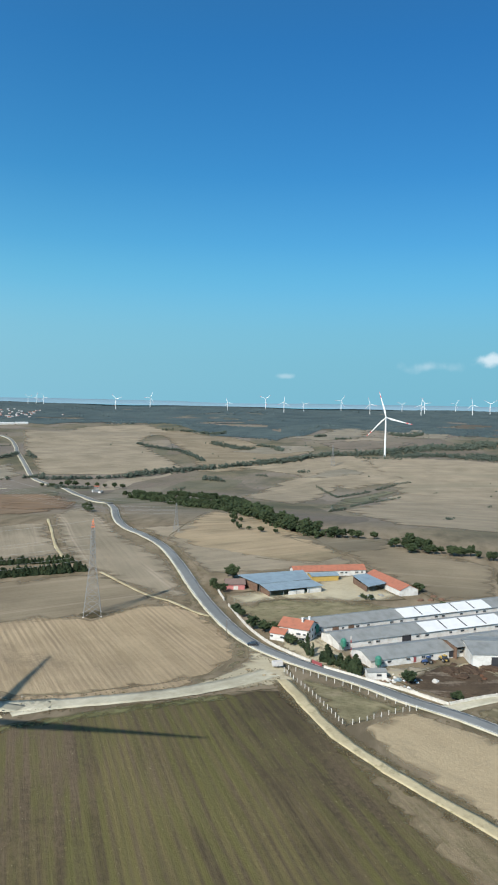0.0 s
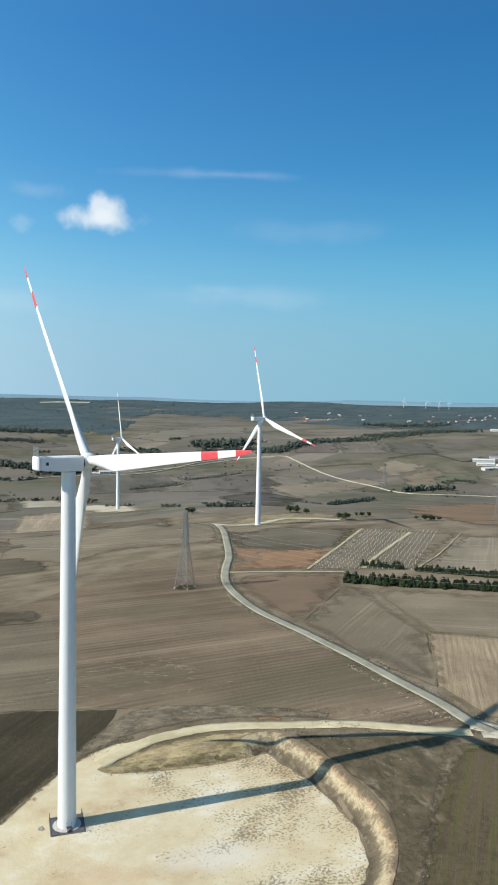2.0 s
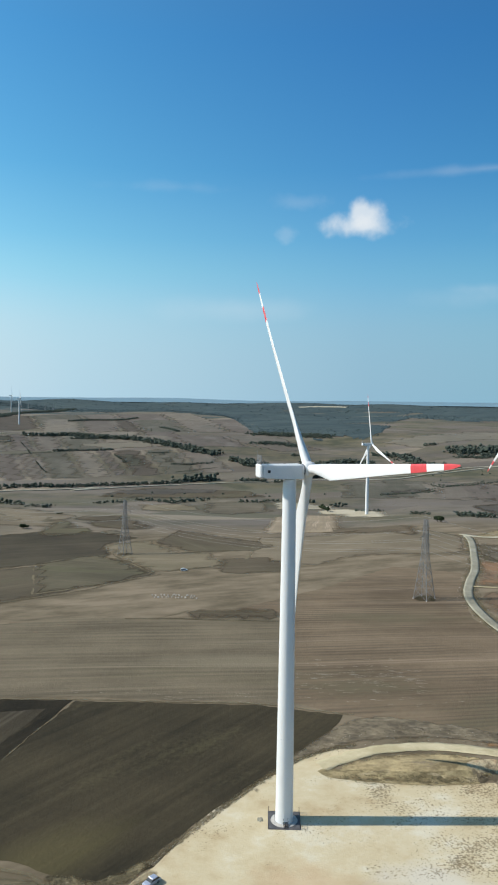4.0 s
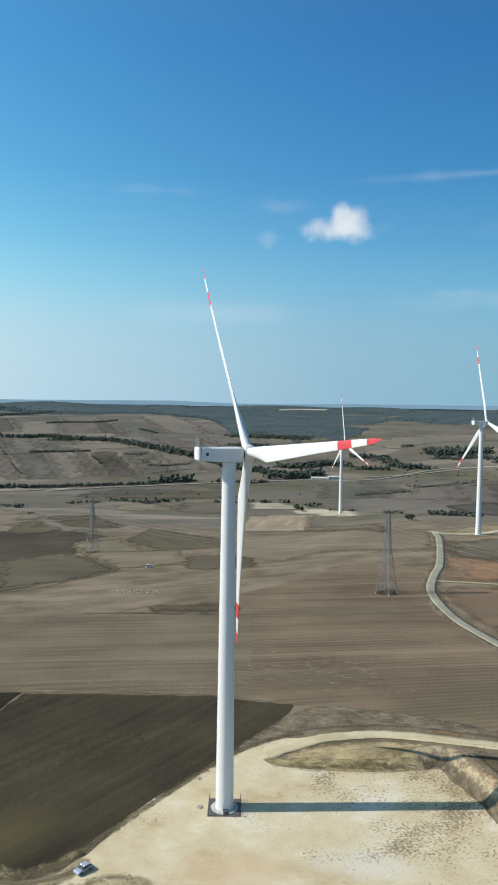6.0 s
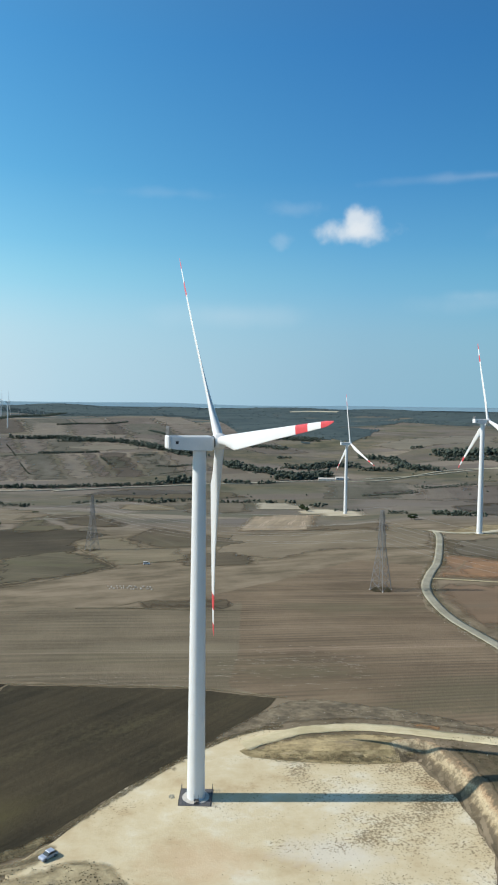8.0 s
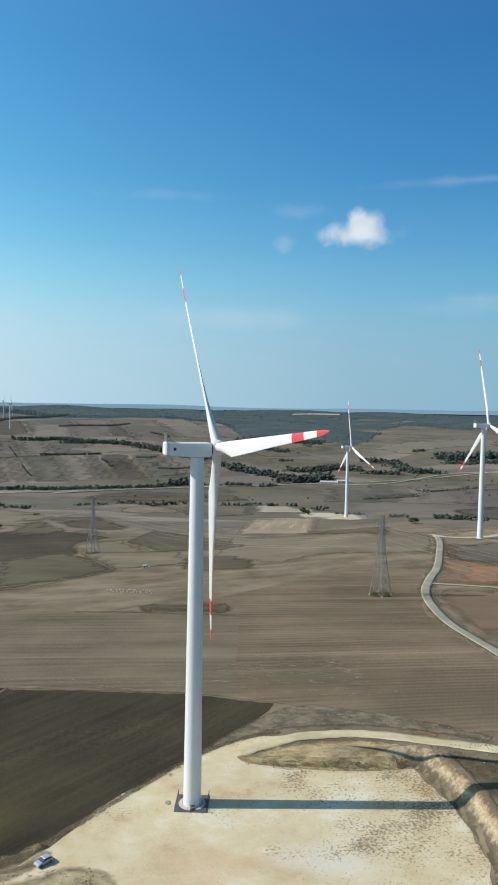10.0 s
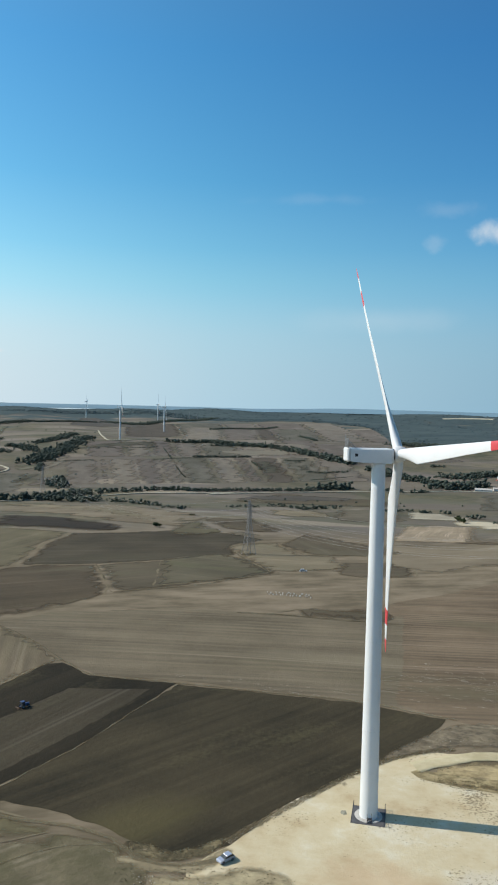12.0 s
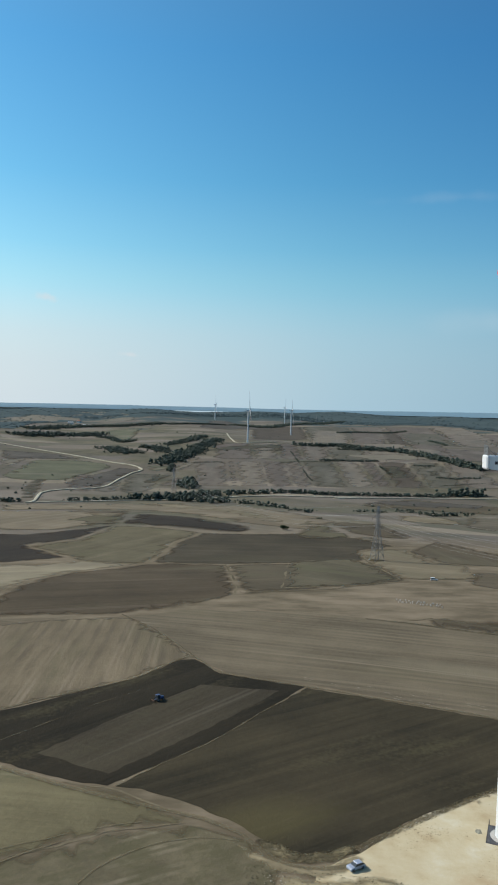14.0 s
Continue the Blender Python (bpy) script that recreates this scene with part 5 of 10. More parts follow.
field(soil("hilldark_ground", (0.108, 0.096, 0.086), (0.078, 0.070, 0.064), 5, 3.0, 60.0, 0.5, stain=((0.140, 0.124, 0.106), 70.0, 0.53)), [(119, 1031), (213, 1090), (222, 1149), (142, 1088)], "dark headland of a valley field")
field(soil("hillpale_ground", (0.247, 0.218, 0.182), (0.184, 0.163, 0.136), -30, 3.0, 60.0, 0.6, lines=36.0, stain=((0.150, 0.142, 0.112), 70.0, 0.52)), [(1197, 614), (1305, 626), (1354, 605), (1317, 522), (1192, 575)], "pale grey stubble patch on the hill")
field(soil("hillgreen_ground", (0.172, 0.172, 0.121), (0.121, 0.122, 0.090), 0, 3.0, 60.0, 0.5, stain=((0.180, 0.162, 0.122), 70.0, 0.52)), [(993, 408), (1161, 417), (1257, 414), (1088, 370), (946, 334), (719, 278)], "greenish damp hollow on the hillside")
field(soil("tan_ground", (0.362, 0.282, 0.196), (0.259, 0.202, 0.143), -20, 2.2, 60.0, 0.6, lines=22.0, stain=((0.150, 0.132, 0.085), 50.0, 0.50)), [(579, 313), (506, 178), (425, 68), (386, 70), (375, 119), (378, 172), (395, 204)], "tan bare field behind the farm")
field(soil("greyb_ground", (0.190, 0.161, 0.124), (0.124, 0.106, 0.083), -20, 1.8, 80.0, 0.6, lines=24.0, stain=((0.120, 0.110, 0.080), 45.0, 0.51)), [(457, 161), (480, 129), (510, 76), (463, 58), (428, 78), (452, 131)], "grey-brown field with a hedge")
field(soil("rust_ground", (0.245, 0.160, 0.104), (0.165, 0.115, 0.080), 0, 1.8, 50.0, 0.7, lines=16.0, stain=((0.150, 0.120, 0.090), 30.0, 0.52)), [(527, 609), (588, 613), (571, 516), (460, 387), (416, 394), (408, 435)], "rust-red ploughed field by the far road")
field(soil("hillgreen_ground", (0.172, 0.172, 0.121), (0.121, 0.122, 0.090), 0, 3.0, 60.0, 0.5, stain=((0.180, 0.162, 0.122), 70.0, 0.52)), [(706, 767), (745, 763), (647, 647), (635, 662)], "small green meadow by the hamlet")
field(soil("hillpale_ground", (0.247, 0.218, 0.182), (0.184, 0.163, 0.136), 0, 3.0, 60.0, 0.6, lines=36.0, stain=((0.150, 0.142, 0.112), 70.0, 0.52)), [(1422, 982), (1587, 963), (1648, 862), (1553, 803), (1435, 854)], "pale hill field beyond the tree belt")
field(soil("hillpale_ground", (0.247, 0.218, 0.182), (0.184, 0.163, 0.136), 0, 3.0, 60.0, 0.6, lines=36.0, stain=((0.150, 0.142, 0.112), 70.0, 0.52)), [(1776, 1058), (2279, 1167), (2341, 1078), (1835, 833), (1722, 909)], "pale hill field beyond the tree belt")
field(soil("hillbrown_ground", (0.182, 0.154, 0.132), (0.132, 0.113, 0.099), 0, 3.0, 60.0, 0.6, lines=36.0, stain=((0.122, 0.112, 0.095), 70.0, 0.52)), [(1693, 891), (1820, 807), (1854, 673), (1705, 666), (1602, 768)], "brown hill field beyond the tree belt")
field(soil("hillpale_ground", (0.247, 0.218, 0.182), (0.184, 0.163, 0.136), 0, 3.0, 60.0, 0.6, lines=36.0, stain=((0.150, 0.142, 0.112), 70.0, 0.52)), [(2320, 991), (2586, 943), (2420, 810), (2012, 677), (1946, 785)], "pale clearing on the wooded hill")
field(soil("paddock_earth", (0.259, 0.224, 0.147), (0.149, 0.132, 0.083), -36, 3.0, 8.0, 0.3, (0.085, 0.085, 0.044), 0.50, 9.0, stain=((0.27, 0.225, 0.155), 7.0, 0.55)), [(271, 51), (304, 38), (326, 5), (327, -20), (306, -18), (279, 2), (259.1, 16.6), (264, 36)], "rough dry grass paddock behind the house")
field(soil("yard_earth", (0.46, 0.405, 0.31), (0.33, 0.285, 0.215), -44, 4.0, 8.0, 0.3, stain=((0.33, 0.30, 0.245), 14.0, 0.58)), [(291, 66), (314, 53), (366, 41), (385, 37), (354, -0), (345, -11), (325, 4), (302, 37), (273, 49)], "pale trodden farmyard")
field(soil("yard_earth", (0.46, 0.405, 0.31), (0.33, 0.285, 0.215), -58, 4.0, 8.0, 0.3, stain=((0.27, 0.25, 0.21), 14.0, 0.54)), [(253.6, -2.3), (265.9, -6.1), (240.4, -42.5), (261.4, -65.6), (279.8, -76.7), (261.7, -96.8), (240.7, -78.6), (236.7, -56.3), (225.4, -31.5)], "pale dusty concrete yard between barns")
field(soil("yard_earth", (0.46, 0.405, 0.31), (0.33, 0.285, 0.215), -112, 4.0, 8.0, 0.3, stain=((0.27, 0.25, 0.21), 14.0, 0.54)), [(249.7, 4.4), (262.8, 2.3), (258.9, -10.4), (243.0, -31.0), (234.1, -48.3), (234.6, -57.4), (230.7, -43.0), (230.4, -28.3), (233.4, -15.9), (238.7, -6.7)], "pale dusty garden yard of the farmhouse")
field(soil("muck_earth", (0.12, 0.085, 0.06), (0.06, 0.045, 0.035), -48, 2.0, 6.0, 0.3, stain=((0.21, 0.175, 0.135), 9.0, 0.52)), [(235.5, -59.2), (249.6, -61.6), (264.1, -66.7), (270.2, -80.2), (261.7, -96.8), (254.5, -99.0), (230.7, -82.7), (231.7, -68.7)], "dark brown muck heap ground")
field(soil("paddock_earth", (0.259, 0.224, 0.147), (0.149, 0.132, 0.083), -64, 3.0, 8.0, 0.3, (0.085, 0.085, 0.044), 0.50, 9.0, stain=((0.27, 0.225, 0.155), 7.0, 0.55)), [(215.6, -27.8), (215.0, -38.0), (216.8, -55.4), (214.4, -76.3), (204.0, -70.7), (194.5, -69.7), (187.2, -66.1), (195.1, -54.9), (204.6, -41.1)], "fenced triangle of rough grass")
field(soil("bare_earth", (0.40, 0.318, 0.22), (0.325, 0.256, 0.178), -104, 7.0, 70.0, 0.3, stain=((0.22, 0.185, 0.125), 30.0, 0.53)), [(190.1, -70.1), (204.5, -72.4), (213.0, -77.4), (210.5, -108.5), (209.0, -118.8), (158.0, -133.4), (164.5, -121.3), (172.6, -100.0), (178.4, -85.6)], "bare grey-brown field beside the lane")
field(soil("grass_earth", (0.218, 0.184, 0.124), (0.124, 0.106, 0.074), -113, 4.0, 12.0, 0.35, (0.092, 0.085, 0.048), 0.47, 30.0, lines=8.0, line_share=0.5), [(215.6, -76.1), (216.1, -92.3), (211.6, -108.2), (210.9, -118.3), (217.4, -116.4), (218.5, -102.4), (218.8, -87.5)], "green grass verge")
field(soil("grass_earth", (0.218, 0.184, 0.124), (0.124, 0.106, 0.074), -113, 4.0, 12.0, 0.35, (0.092, 0.085, 0.048), 0.47, 30.0, lines=8.0, line_share=0.5), [(224.2, -89.5), (237.6, -96.2), (241.8, -109.4), (224.7, -114.3), (221.7, -101.6)], "grass verge at the yard entrance")
field(soil("dark_earth", (0.070, 0.057, 0.037), (0.031, 0.027, 0.0195), 57, 3.4, 120.0, 0.9, stain=((0.078, 0.068, 0.038), 30.0, 0.53), patch=(-54, -20, 26, 12, 50, (0.105, 0.090, 0.043), 0.6)), [(-74.9, 67.2), (-43.5, 68.9), (-9.9, 70.5), (17.6, 64.4), (10.6, 42.6), (-7.5, 18.7), (-21.3, -2.0), (-31.1, -20.1), (-28.7, -21.5), (-41.1, -31.7), (-57.2, -24.2), (-73.0, -20.9), (-88.6, -20.2), (-95.2, -22.3)], "dark freshly ploughed field beside the turbine pad")
field(soil("dark_earth", (0.040, 0.033, 0.023), (0.019, 0.0165, 0.0125), 72, 3.4, 120.0, 0.9, stain=((0.078, 0.068, 0.038), 30.0, 0.53)), [(-160.7, -9.6), (-145.1, 23.8), (-134.2, 45.8), (-129.9, 71.3), (-125.4, 74.6), (-109.3, 65.3), (-76.2, 67.7), (-84.8, 13.9), (-97.3, -23.0), (-108.3, -25.4), (-143.4, -26.6)], "dark ploughed field being worked by a tractor")
field(soil("harrow_earth", (0.078, 0.065, 0.046), (0.047, 0.039, 0.029), 76, 1.8, 70.0, 0.6, lines=18.0, stain=((0.07, 0.062, 0.04), 30.0, 0.53)), [(-126.0, -17.1), (-120.3, 12.0), (-110.3, 51.7), (-82.8, 59.8), (-89.8, 23.4), (-100.8, -17.7)], "lighter unploughed rectangle inside the dark field")
field(soil("olive_earth", (0.21, 0.18, 0.112), (0.125, 0.107, 0.068), 19, 2.5, 50.0, 0.5, lines=22.0, stain=((0.115, 0.108, 0.064), 40.0, 0.52)), [(-140.8, -29.1), (-110.4, -27.5), (-95.0, -23.8), (-70.1, -26.1), (-70.4, -29.6), (-84.0, -39.3), (-91.3, -50.8), (-104.5, -64.6)], "olive-brown stubble field")
field(soil("grass_earth", (0.19, 0.160, 0.108), (0.108, 0.092, 0.064), 52, 4.0, 12.0, 0.35, (0.092, 0.085, 0.048), 0.47, 30.0, lines=8.0, line_share=0.5), [(-103.8, -65.4), (-91.0, -51.1), (-83.6, -39.9), (-69.8, -29.3), (-55.7, -27.4), (-42.8, -34.2), (-39.2, -46.0), (-55.1, -61.5), (-89.8, -79.1)], "mown grass field with curved tractor tracks")
field(soil("scrub_earth", (0.165, 0.13, 0.088), (0.085, 0.068, 0.048), -81, 3.0, 8.0, 0.3, (0.050, 0.048, 0.028), 0.48, 9.0, stain=((0.235, 0.20, 0.145), 4.0, 0.54)), [(85.3, 18.2), (103.3, 15.9), (113.5, 8.5), (88.0, -22.4), (65.8, -55.3), (58.0, -51.2), (69.2, -37.9), (76.0, -16.5), (71.7, 7.0), (66.5, 28.0)], "scrubby spoil bank above the cutting", "field", 2, 0.6, 0.15)
field(soil("bank_scrub", (0.27, 0.222, 0.162), (0.105, 0.086, 0.066), -8, 2.6, 7.0, 0.4, (0.060, 0.053, 0.040), 0.50, 6.0, stain=((0.31, 0.268, 0.20), 2.4, 0.55)), [(-9.2, 13.9), (-2.8, 26.9), (3.0, 38.0), (9.0, 47.5), (18.8, 60.0), (30.9, 64.2), (41.9, 60.6), (55.8, 55.9), (65.7, 51.2), (83.6, 39.1), (81.4, 33.5), (63.7, 41.4), (54.2, 44.6), (40.8, 45.7), (28.9, 44.4), (20.4, 42.7), (12.1, 38.6), (4.4, 31.4), (-2.1, 24.2), (-7.6, 11.6)], "rough bank of weeds behind the pad track", "field", 2, 0.6, 0.15, 1.5, 1.6)
field(soil("valley_gravel", (0.54, 0.48, 0.385), (0.40, 0.35, 0.275), -13, 2.0, 20.0, 0.4, stain=((0.34, 0.30, 0.235), 20.0, 0.55)), [(8, 800), (40, 850), (74, 830), (110, 790), (108, 720), (81, 705), (40, 750)], "pale gravel pad of the valley turbine")
field(soil("islandg_earth", (0.34, 0.275, 0.175), (0.19, 0.15, 0.095), 8, 3.0, 10.0, 0.4, (0.095, 0.08, 0.046), 0.525, 10.0), [(134, 425), (176, 482), (237, 502), (259, 462), (208, 422), (160, 406)], "dry yellow grass round the turbine spur")
field(soil("mound_grass", (0.52, 0.415, 0.25), (0.20, 0.155, 0.094), 3, 2.2, 9.0, 0.5, (0.082, 0.070, 0.044), 0.53, 4.5, stain=((0.165, 0.135, 0.10), 2.6, 0.535)), [(13.7, 23.6), (15.8, 29.0), (20.6, 32.3), (28.0, 34.9), (37.1, 36.4), (45.4, 36.0), (53.3, 34.0), (62.3, 30.2), (59.3, 25.8), (46, 23.4), (36.5, 22.6), (20.9, 21.6)], "dry grass mound between pad and track", "field", 2, 0.5, 0.15, 1.2, 1.2)
field(soil("yard_earth", (0.46, 0.405, 0.31), (0.33, 0.285, 0.215), -44, 4.0, 8.0, 0.3, stain=((0.27, 0.25, 0.21), 14.0, 0.54)), [(231.8, 4.9), (227.3, -6.5), (224.0, -16.1), (218.8, -22.1), (209.9, -33.1), (203.6, -34.9), (200.8, -32.3), (196.2, -28.8), (184.9, -23.1), (170.2, -18.0), (175.8, -10.5), (187.3, -10.5), (203.3, -9.9), (217.3, -5.5), (226.0, 2.2)], "pale gravel apron at the road junction")
field(soil("paddock_earth", (0.259, 0.224, 0.147), (0.149, 0.132, 0.083), 18, 3.0, 8.0, 0.3, (0.085, 0.085, 0.044), 0.50, 9.0, stain=((0.27, 0.225, 0.155), 7.0, 0.55)), [(239.9, 24.7), (233.6, 14.4), (228.4, 4.0), (217.7, -4.9), (203.2, -9.7), (186.9, -10.9), (179.7, -10.9), (182.6, -7.0), (200.9, -7.5), (214.3, -1.5), (228.3, 10.8)], "weedy bank beside the junction")
field(soil("stubble_earth", (0.42, 0.325, 0.225), (0.285, 0.218, 0.150), -118, 1.6, 60.0, 1.0, None, 0.5, 30.0, 5.2, ((0.175, 0.137, 0.094), 40.0, 0.55), (0.155, 0.118, 0.082), 0.5, rows=(2.3, 0.35, (0.19, 0.145, 0.098))), [(127.1, 25.2), (147.3, 8.3), (170.8, -2.0), (185.7, -5.6), (178.4, -11.3), (169.0, -8.9), (150.3, -1.8), (134.6, 6.7), (122.0, 17.8), (124.2, 13.4), (122.5, 35.1), (128.9, 52.2), (130.4, 23.0)], "dry verge of the golden stubble field")
field(soil("green_earth", (0.116, 0.090, 0.057), (0.056, 0.045, 0.031), -125, 2.0, 60.0, 1.2, (0.098, 0.092, 0.038), 0.50, 40.0, 4.6, ((0.122, 0.092, 0.062), 70.0, 0.53), (0.175, 0.155, 0.052), 0.36, rows=(4.4, 0.65, (0.100, 0.096, 0.034))), [(110.8, 6.5), (125.4, -0.0), (127.2, -2.7), (151.6, -10.8), (180.8, -23.8), (197.4, -33.0), (190.2, -47.1), (179.4, -66.4), (169.0, -91.9), (157.5, -123.7), (151.0, -140.0), (121.8, -147.6), (86.3, -105.5), (54.4, -72.3), (66.9, -50.2), (87.3, -22.0)], "green-brown sprouting field with weedy drill rows")
field(soil("earth_earth", (0.265, 0.207, 0.140), (0.150, 0.118, 0.082), -124, 2.0, 45.0, 1.2, None, 0.54, 25.0, 4.6, ((0.105, 0.095, 0.05), 30.0, 0.54), (0.20, 0.158, 0.108), 0.5), [(198.0, -34.9), (190.9, -47.7), (180.0, -67.0), (169.5, -92.5), (157.9, -123.5), (151.4, -139.9), (130.3, -145.4), (137.8, -124.2), (149.3, -104.6), (163.2, -84.8), (176.8, -64.0), (186.8, -47.2)], "bare rusty-brown margin of the sprouting field")
field(soil("rough_earth", (0.48, 0.405, 0.27), (0.27, 0.22, 0.145), 15, 2.6, 7.0, 0.3, (0.10, 0.087, 0.057), 0.515, 6.0, stain=((0.19, 0.165, 0.125), 3.0, 0.54)), [(-44.5, -36.3), (-33.8, -34.7), (-29.7, -31.5), (-24.9, -28.4), (-20.2, -27.0), (-15.7, -27.5), (-11.9, -29.4), (-9.1, -33.3), (-6.5, -36.7), (-4.3, -41.0), (-4.9, -44.7), (-36.2, -52.0)], "weedy olive ground beside the parked car", "field", 2, 0.8, 0.18, 0.9, 2.5)
field(soil("fringe_weeds", (0.25, 0.205, 0.128), (0.115, 0.096, 0.062), 30, 1.6, 4.0, 0.4, (0.060, 0.056, 0.034), 0.50, 4.0, stain=((0.40, 0.345, 0.25), 1.6, 0.58)), [(-53.0, -27.6), (-46.7, -26.4), (-40.7, -27.8), (-36.0, -24.2), (-31.2, -18.9), (-28.6, -20.6), (-31.6, -26.5), (-36.3, -30.9), (-40.3, -32.7), (-47.4, -32.7)], "bank of dry weeds at the corner of the dark field", "field", 2, 0.5, 0.19, 1.0, 1.0)
field(soil("tan_earth", (0.36, 0.30, 0.205), (0.25, 0.205, 0.14), 15, 2.0, 6.0, 0.4, (0.14, 0.12, 0.075), 0.56, 5.0), [(-58.0, -30.5), (-47.4, -32.3), (-40.3, -32.3), (-34.6, -29.1), (-30.0, -22.4), (-27.0, -23.5), (-29.0, -29.5), (-33.5, -34.8), (-41.5, -36.8), (-50.0, -36.0)], "trodden tan earth where cars leave the pad", "field", 2, 0.5, 0.20, 1.0, 1.4)
field(soil("verge_grass", (0.165, 0.158, 0.082), (0.090, 0.088, 0.046), -30, 2.0, 6.0, 0.4, (0.062, 0.060, 0.032), 0.53, 8.0, stain=((0.20, 0.168, 0.11), 3.0, 0.55)), [(108, 7.5), (125, 0.5), (150, -10.3), (180, -23.4), (178, -30.0), (152, -18.5), (129, -9.0), (112, 0.5), (102, -1.5)], "green grass verge at the head of the sprouting field", "field", 3, 0.8, 0.16, 2.0, 2.5)
field(soil("scrub_margin", (0.20, 0.162, 0.112), (0.098, 0.080, 0.057), 50, 2.0, 6.0, 0.3, (0.060, 0.055, 0.036), 0.50, 6.0, stain=((0.26, 0.22, 0.16), 2.2, 0.56)), [(113, 8.0), (112.5, 4.0), (89.5, -22.0), (69.5, -50.5), (56, -73), (51, -71), (64.0, -52.0), (85.5, -21.5), (107, 9.0)], "grey weedy balk between spoil bank and sprouting field", "field", 3, 0.8, 0.165, 2.0, 1.5)
field(M_PAD, [(-7.4, 18.1), (2.1, 31.1), (13.2, 38.6), (21.7, 38.8), (10.8, 23.8), (12.5, 23), (36, 21.8), (58, 24.6), (65.5, 5), (69, -17), (66, -31), (57.5, -44), (30, -70), (-20, -70), (-33, -52), (-35.5, -32.7), (-28.7, -21.5), (-21.2, -2.5)], "levelled turbine pad of pale crushed limestone", "turbine_pad", 2, 0.5, 0.12)

# ---- roads and tracks ----
ROAD = [(212.7, -125.6), (216.8, -106.5), (219.6, -91.0), (220.8, -70.6), (224.2, -51.4), (225.4, -31.5), (227.9, -14.2), (233.1, 3.5), (245.3, 25.2), (264.5, 52.8), (291.0, 87.1), (327.3, 131.6), (362.9, 179.0), (384.9, 220.3), (399.1, 253.5), (430.2, 298.6), (509.1, 387.9), (576.8, 468.0)]
FAR_ROAD = [(576.8, 468.0), (600.0, 523.7), (690.2, 657.0), (775.7, 793.5), (793.9, 852.8), (830.1, 947.2), (909.4, 1080.5), (1017.6, 1259.2), (1072.3, 1339.6), (1163.7, 1495.2), (1191.0, 1617.8)]
QUARRY = [(-57.2, 4229.9), (64.7, 4236.2), (220.2, 4188.9)]   # 1.0 m wide
MARGIN_D = [(-188.5, 115.4), (-162.6, 102.3), (-138.5, 86.0), (-123.4, 74.2)]   # 1.0 m wide
PAD_TRACK = [(118.2, 12.3), (107.3, 16.5), (88.5, 26.8), (72.0, 32.4), (62.9, 35.4), (53.8, 38.4), (43.0, 40.2), (33.0, 39.2), (24.5, 37.0), (17.0, 33.0), (9.5, 28.5)]   # 5.5 m wide
JUNCTION_TRACK = [(209.5, -21.9), (195.0, -20.0), (172.0, -13.9), (155.5, -6.8), (134.3, 6.3), (122.0, 17.8), (134.5, 6.9), (121.2, 12.1)]   # 9 m wide
MAIN_TRACK = [(124.8, 11.2), (122.3, 20.4), (121.6, 37.3), (118.5, 61.2), (114.2, 93.5), (105.8, 131.3), (95.4, 167.7), (91.8, 202.9), (93.4, 231.0), (101.1, 262.8), (110.5, 294.3), (120.4, 343.3), (130.3, 399.5), (132.7, 434.0)]   # 6.5 m wide
LANE = [(206.0, -29.4), (196.5, -42.9), (181.6, -63.0), (174.1, -78.9), (168.4, -95.5), (164.6, -109.6), (160.5, -123.7), (155.0, -139.0)]   # 4.5 m wide
TURBINE_SPUR = [(129.4, 436.0), (144.4, 420.1), (170.1, 426.5), (203.4, 452.2), (245.1, 434.7)]   # 5 m wide
FIELD_PATH = [(99.8, 249.1), (118.3, 247.1), (145.1, 242.4), (168.8, 237.4)]   # 2.2 m wide
POST_PATH = [(242.7, 381.6), (191.2, 307.1), (148.7, 247.6)]   # 2.0 m wide
POST_PATH_MID = [(274.8, 358.6), (223.7, 296.4), (184.4, 245.4)]   # 3.0 m wide
POST_PATH_END = [(311.9, 346.7), (253.5, 275.8), (212.9, 234.0)]   # 2.0 m wide
CURVED_PATH = [(383.8, 332.0), (349.6, 283.9), (315.6, 236.8), (294.9, 203.2), (285.8, 185.5)]   # 3.0 m wide
STUBBLE_PATH = [(280.3, 150.6), (269.9, 119.7), (261.5, 93.2), (260.7, 77.4), (254.4, 56.6), (252.7, 43.9)]   # 2.5 m wide
WHITE_TRACK = [(146.6, 1287.3), (260.2, 1342.1), (398.3, 1437.0), (503.4, 1444.4), (518.2, 1368.9), (524.3, 1150.6), (542.7, 1033.2), (552.9, 919.7), (641.0, 886.5), (709.4, 856.0)]   # 3.5 m wide
VALLEY_TRACK = [(-733.8, 664.5), (-738.2, 687.6), (-798.7, 777.5), (-796.1, 823.7), (-762.1, 887.6), (-799.6, 992.0), (-826.4, 1079.1), (-829.9, 1119.3), (-877.8, 1155.8), (-955.0, 1172.3), (-1152.4, 1243.2), (-1389.4, 1308.4), (-1581.6, 1381.6)]   # 4 m wide
STREAM_TRACK = [(-733.8, 664.5), (-671.1, 720.9), (-621.5, 780.9), (-563.9, 836.2), (-525.8, 897.8), (-471.7, 956.4), (-403.6, 987.3), (-340.9, 1036.2), (-373.2, 987.3), (-285.3, 1075.2), (-178.4, 1136.7), (-60.4, 1184.4), (44.3, 1236.3), (175.6, 1264.6), (339.8, 1431.3), (488.3, 1439.5)]   # 4 m wide
RIDGE_TRACK = [(-1128.1, 2097.2), (-965.0, 1802.6), (-865.0, 1652.5), (-842.6, 1855.4)]   # 5 m wide
MARGIN_A = [(-95.2, -22.3), (-90.7, -5.5), (-84.9, 14.2), (-80.8, 38.1), (-75.1, 67.7)]   # 1 m wide
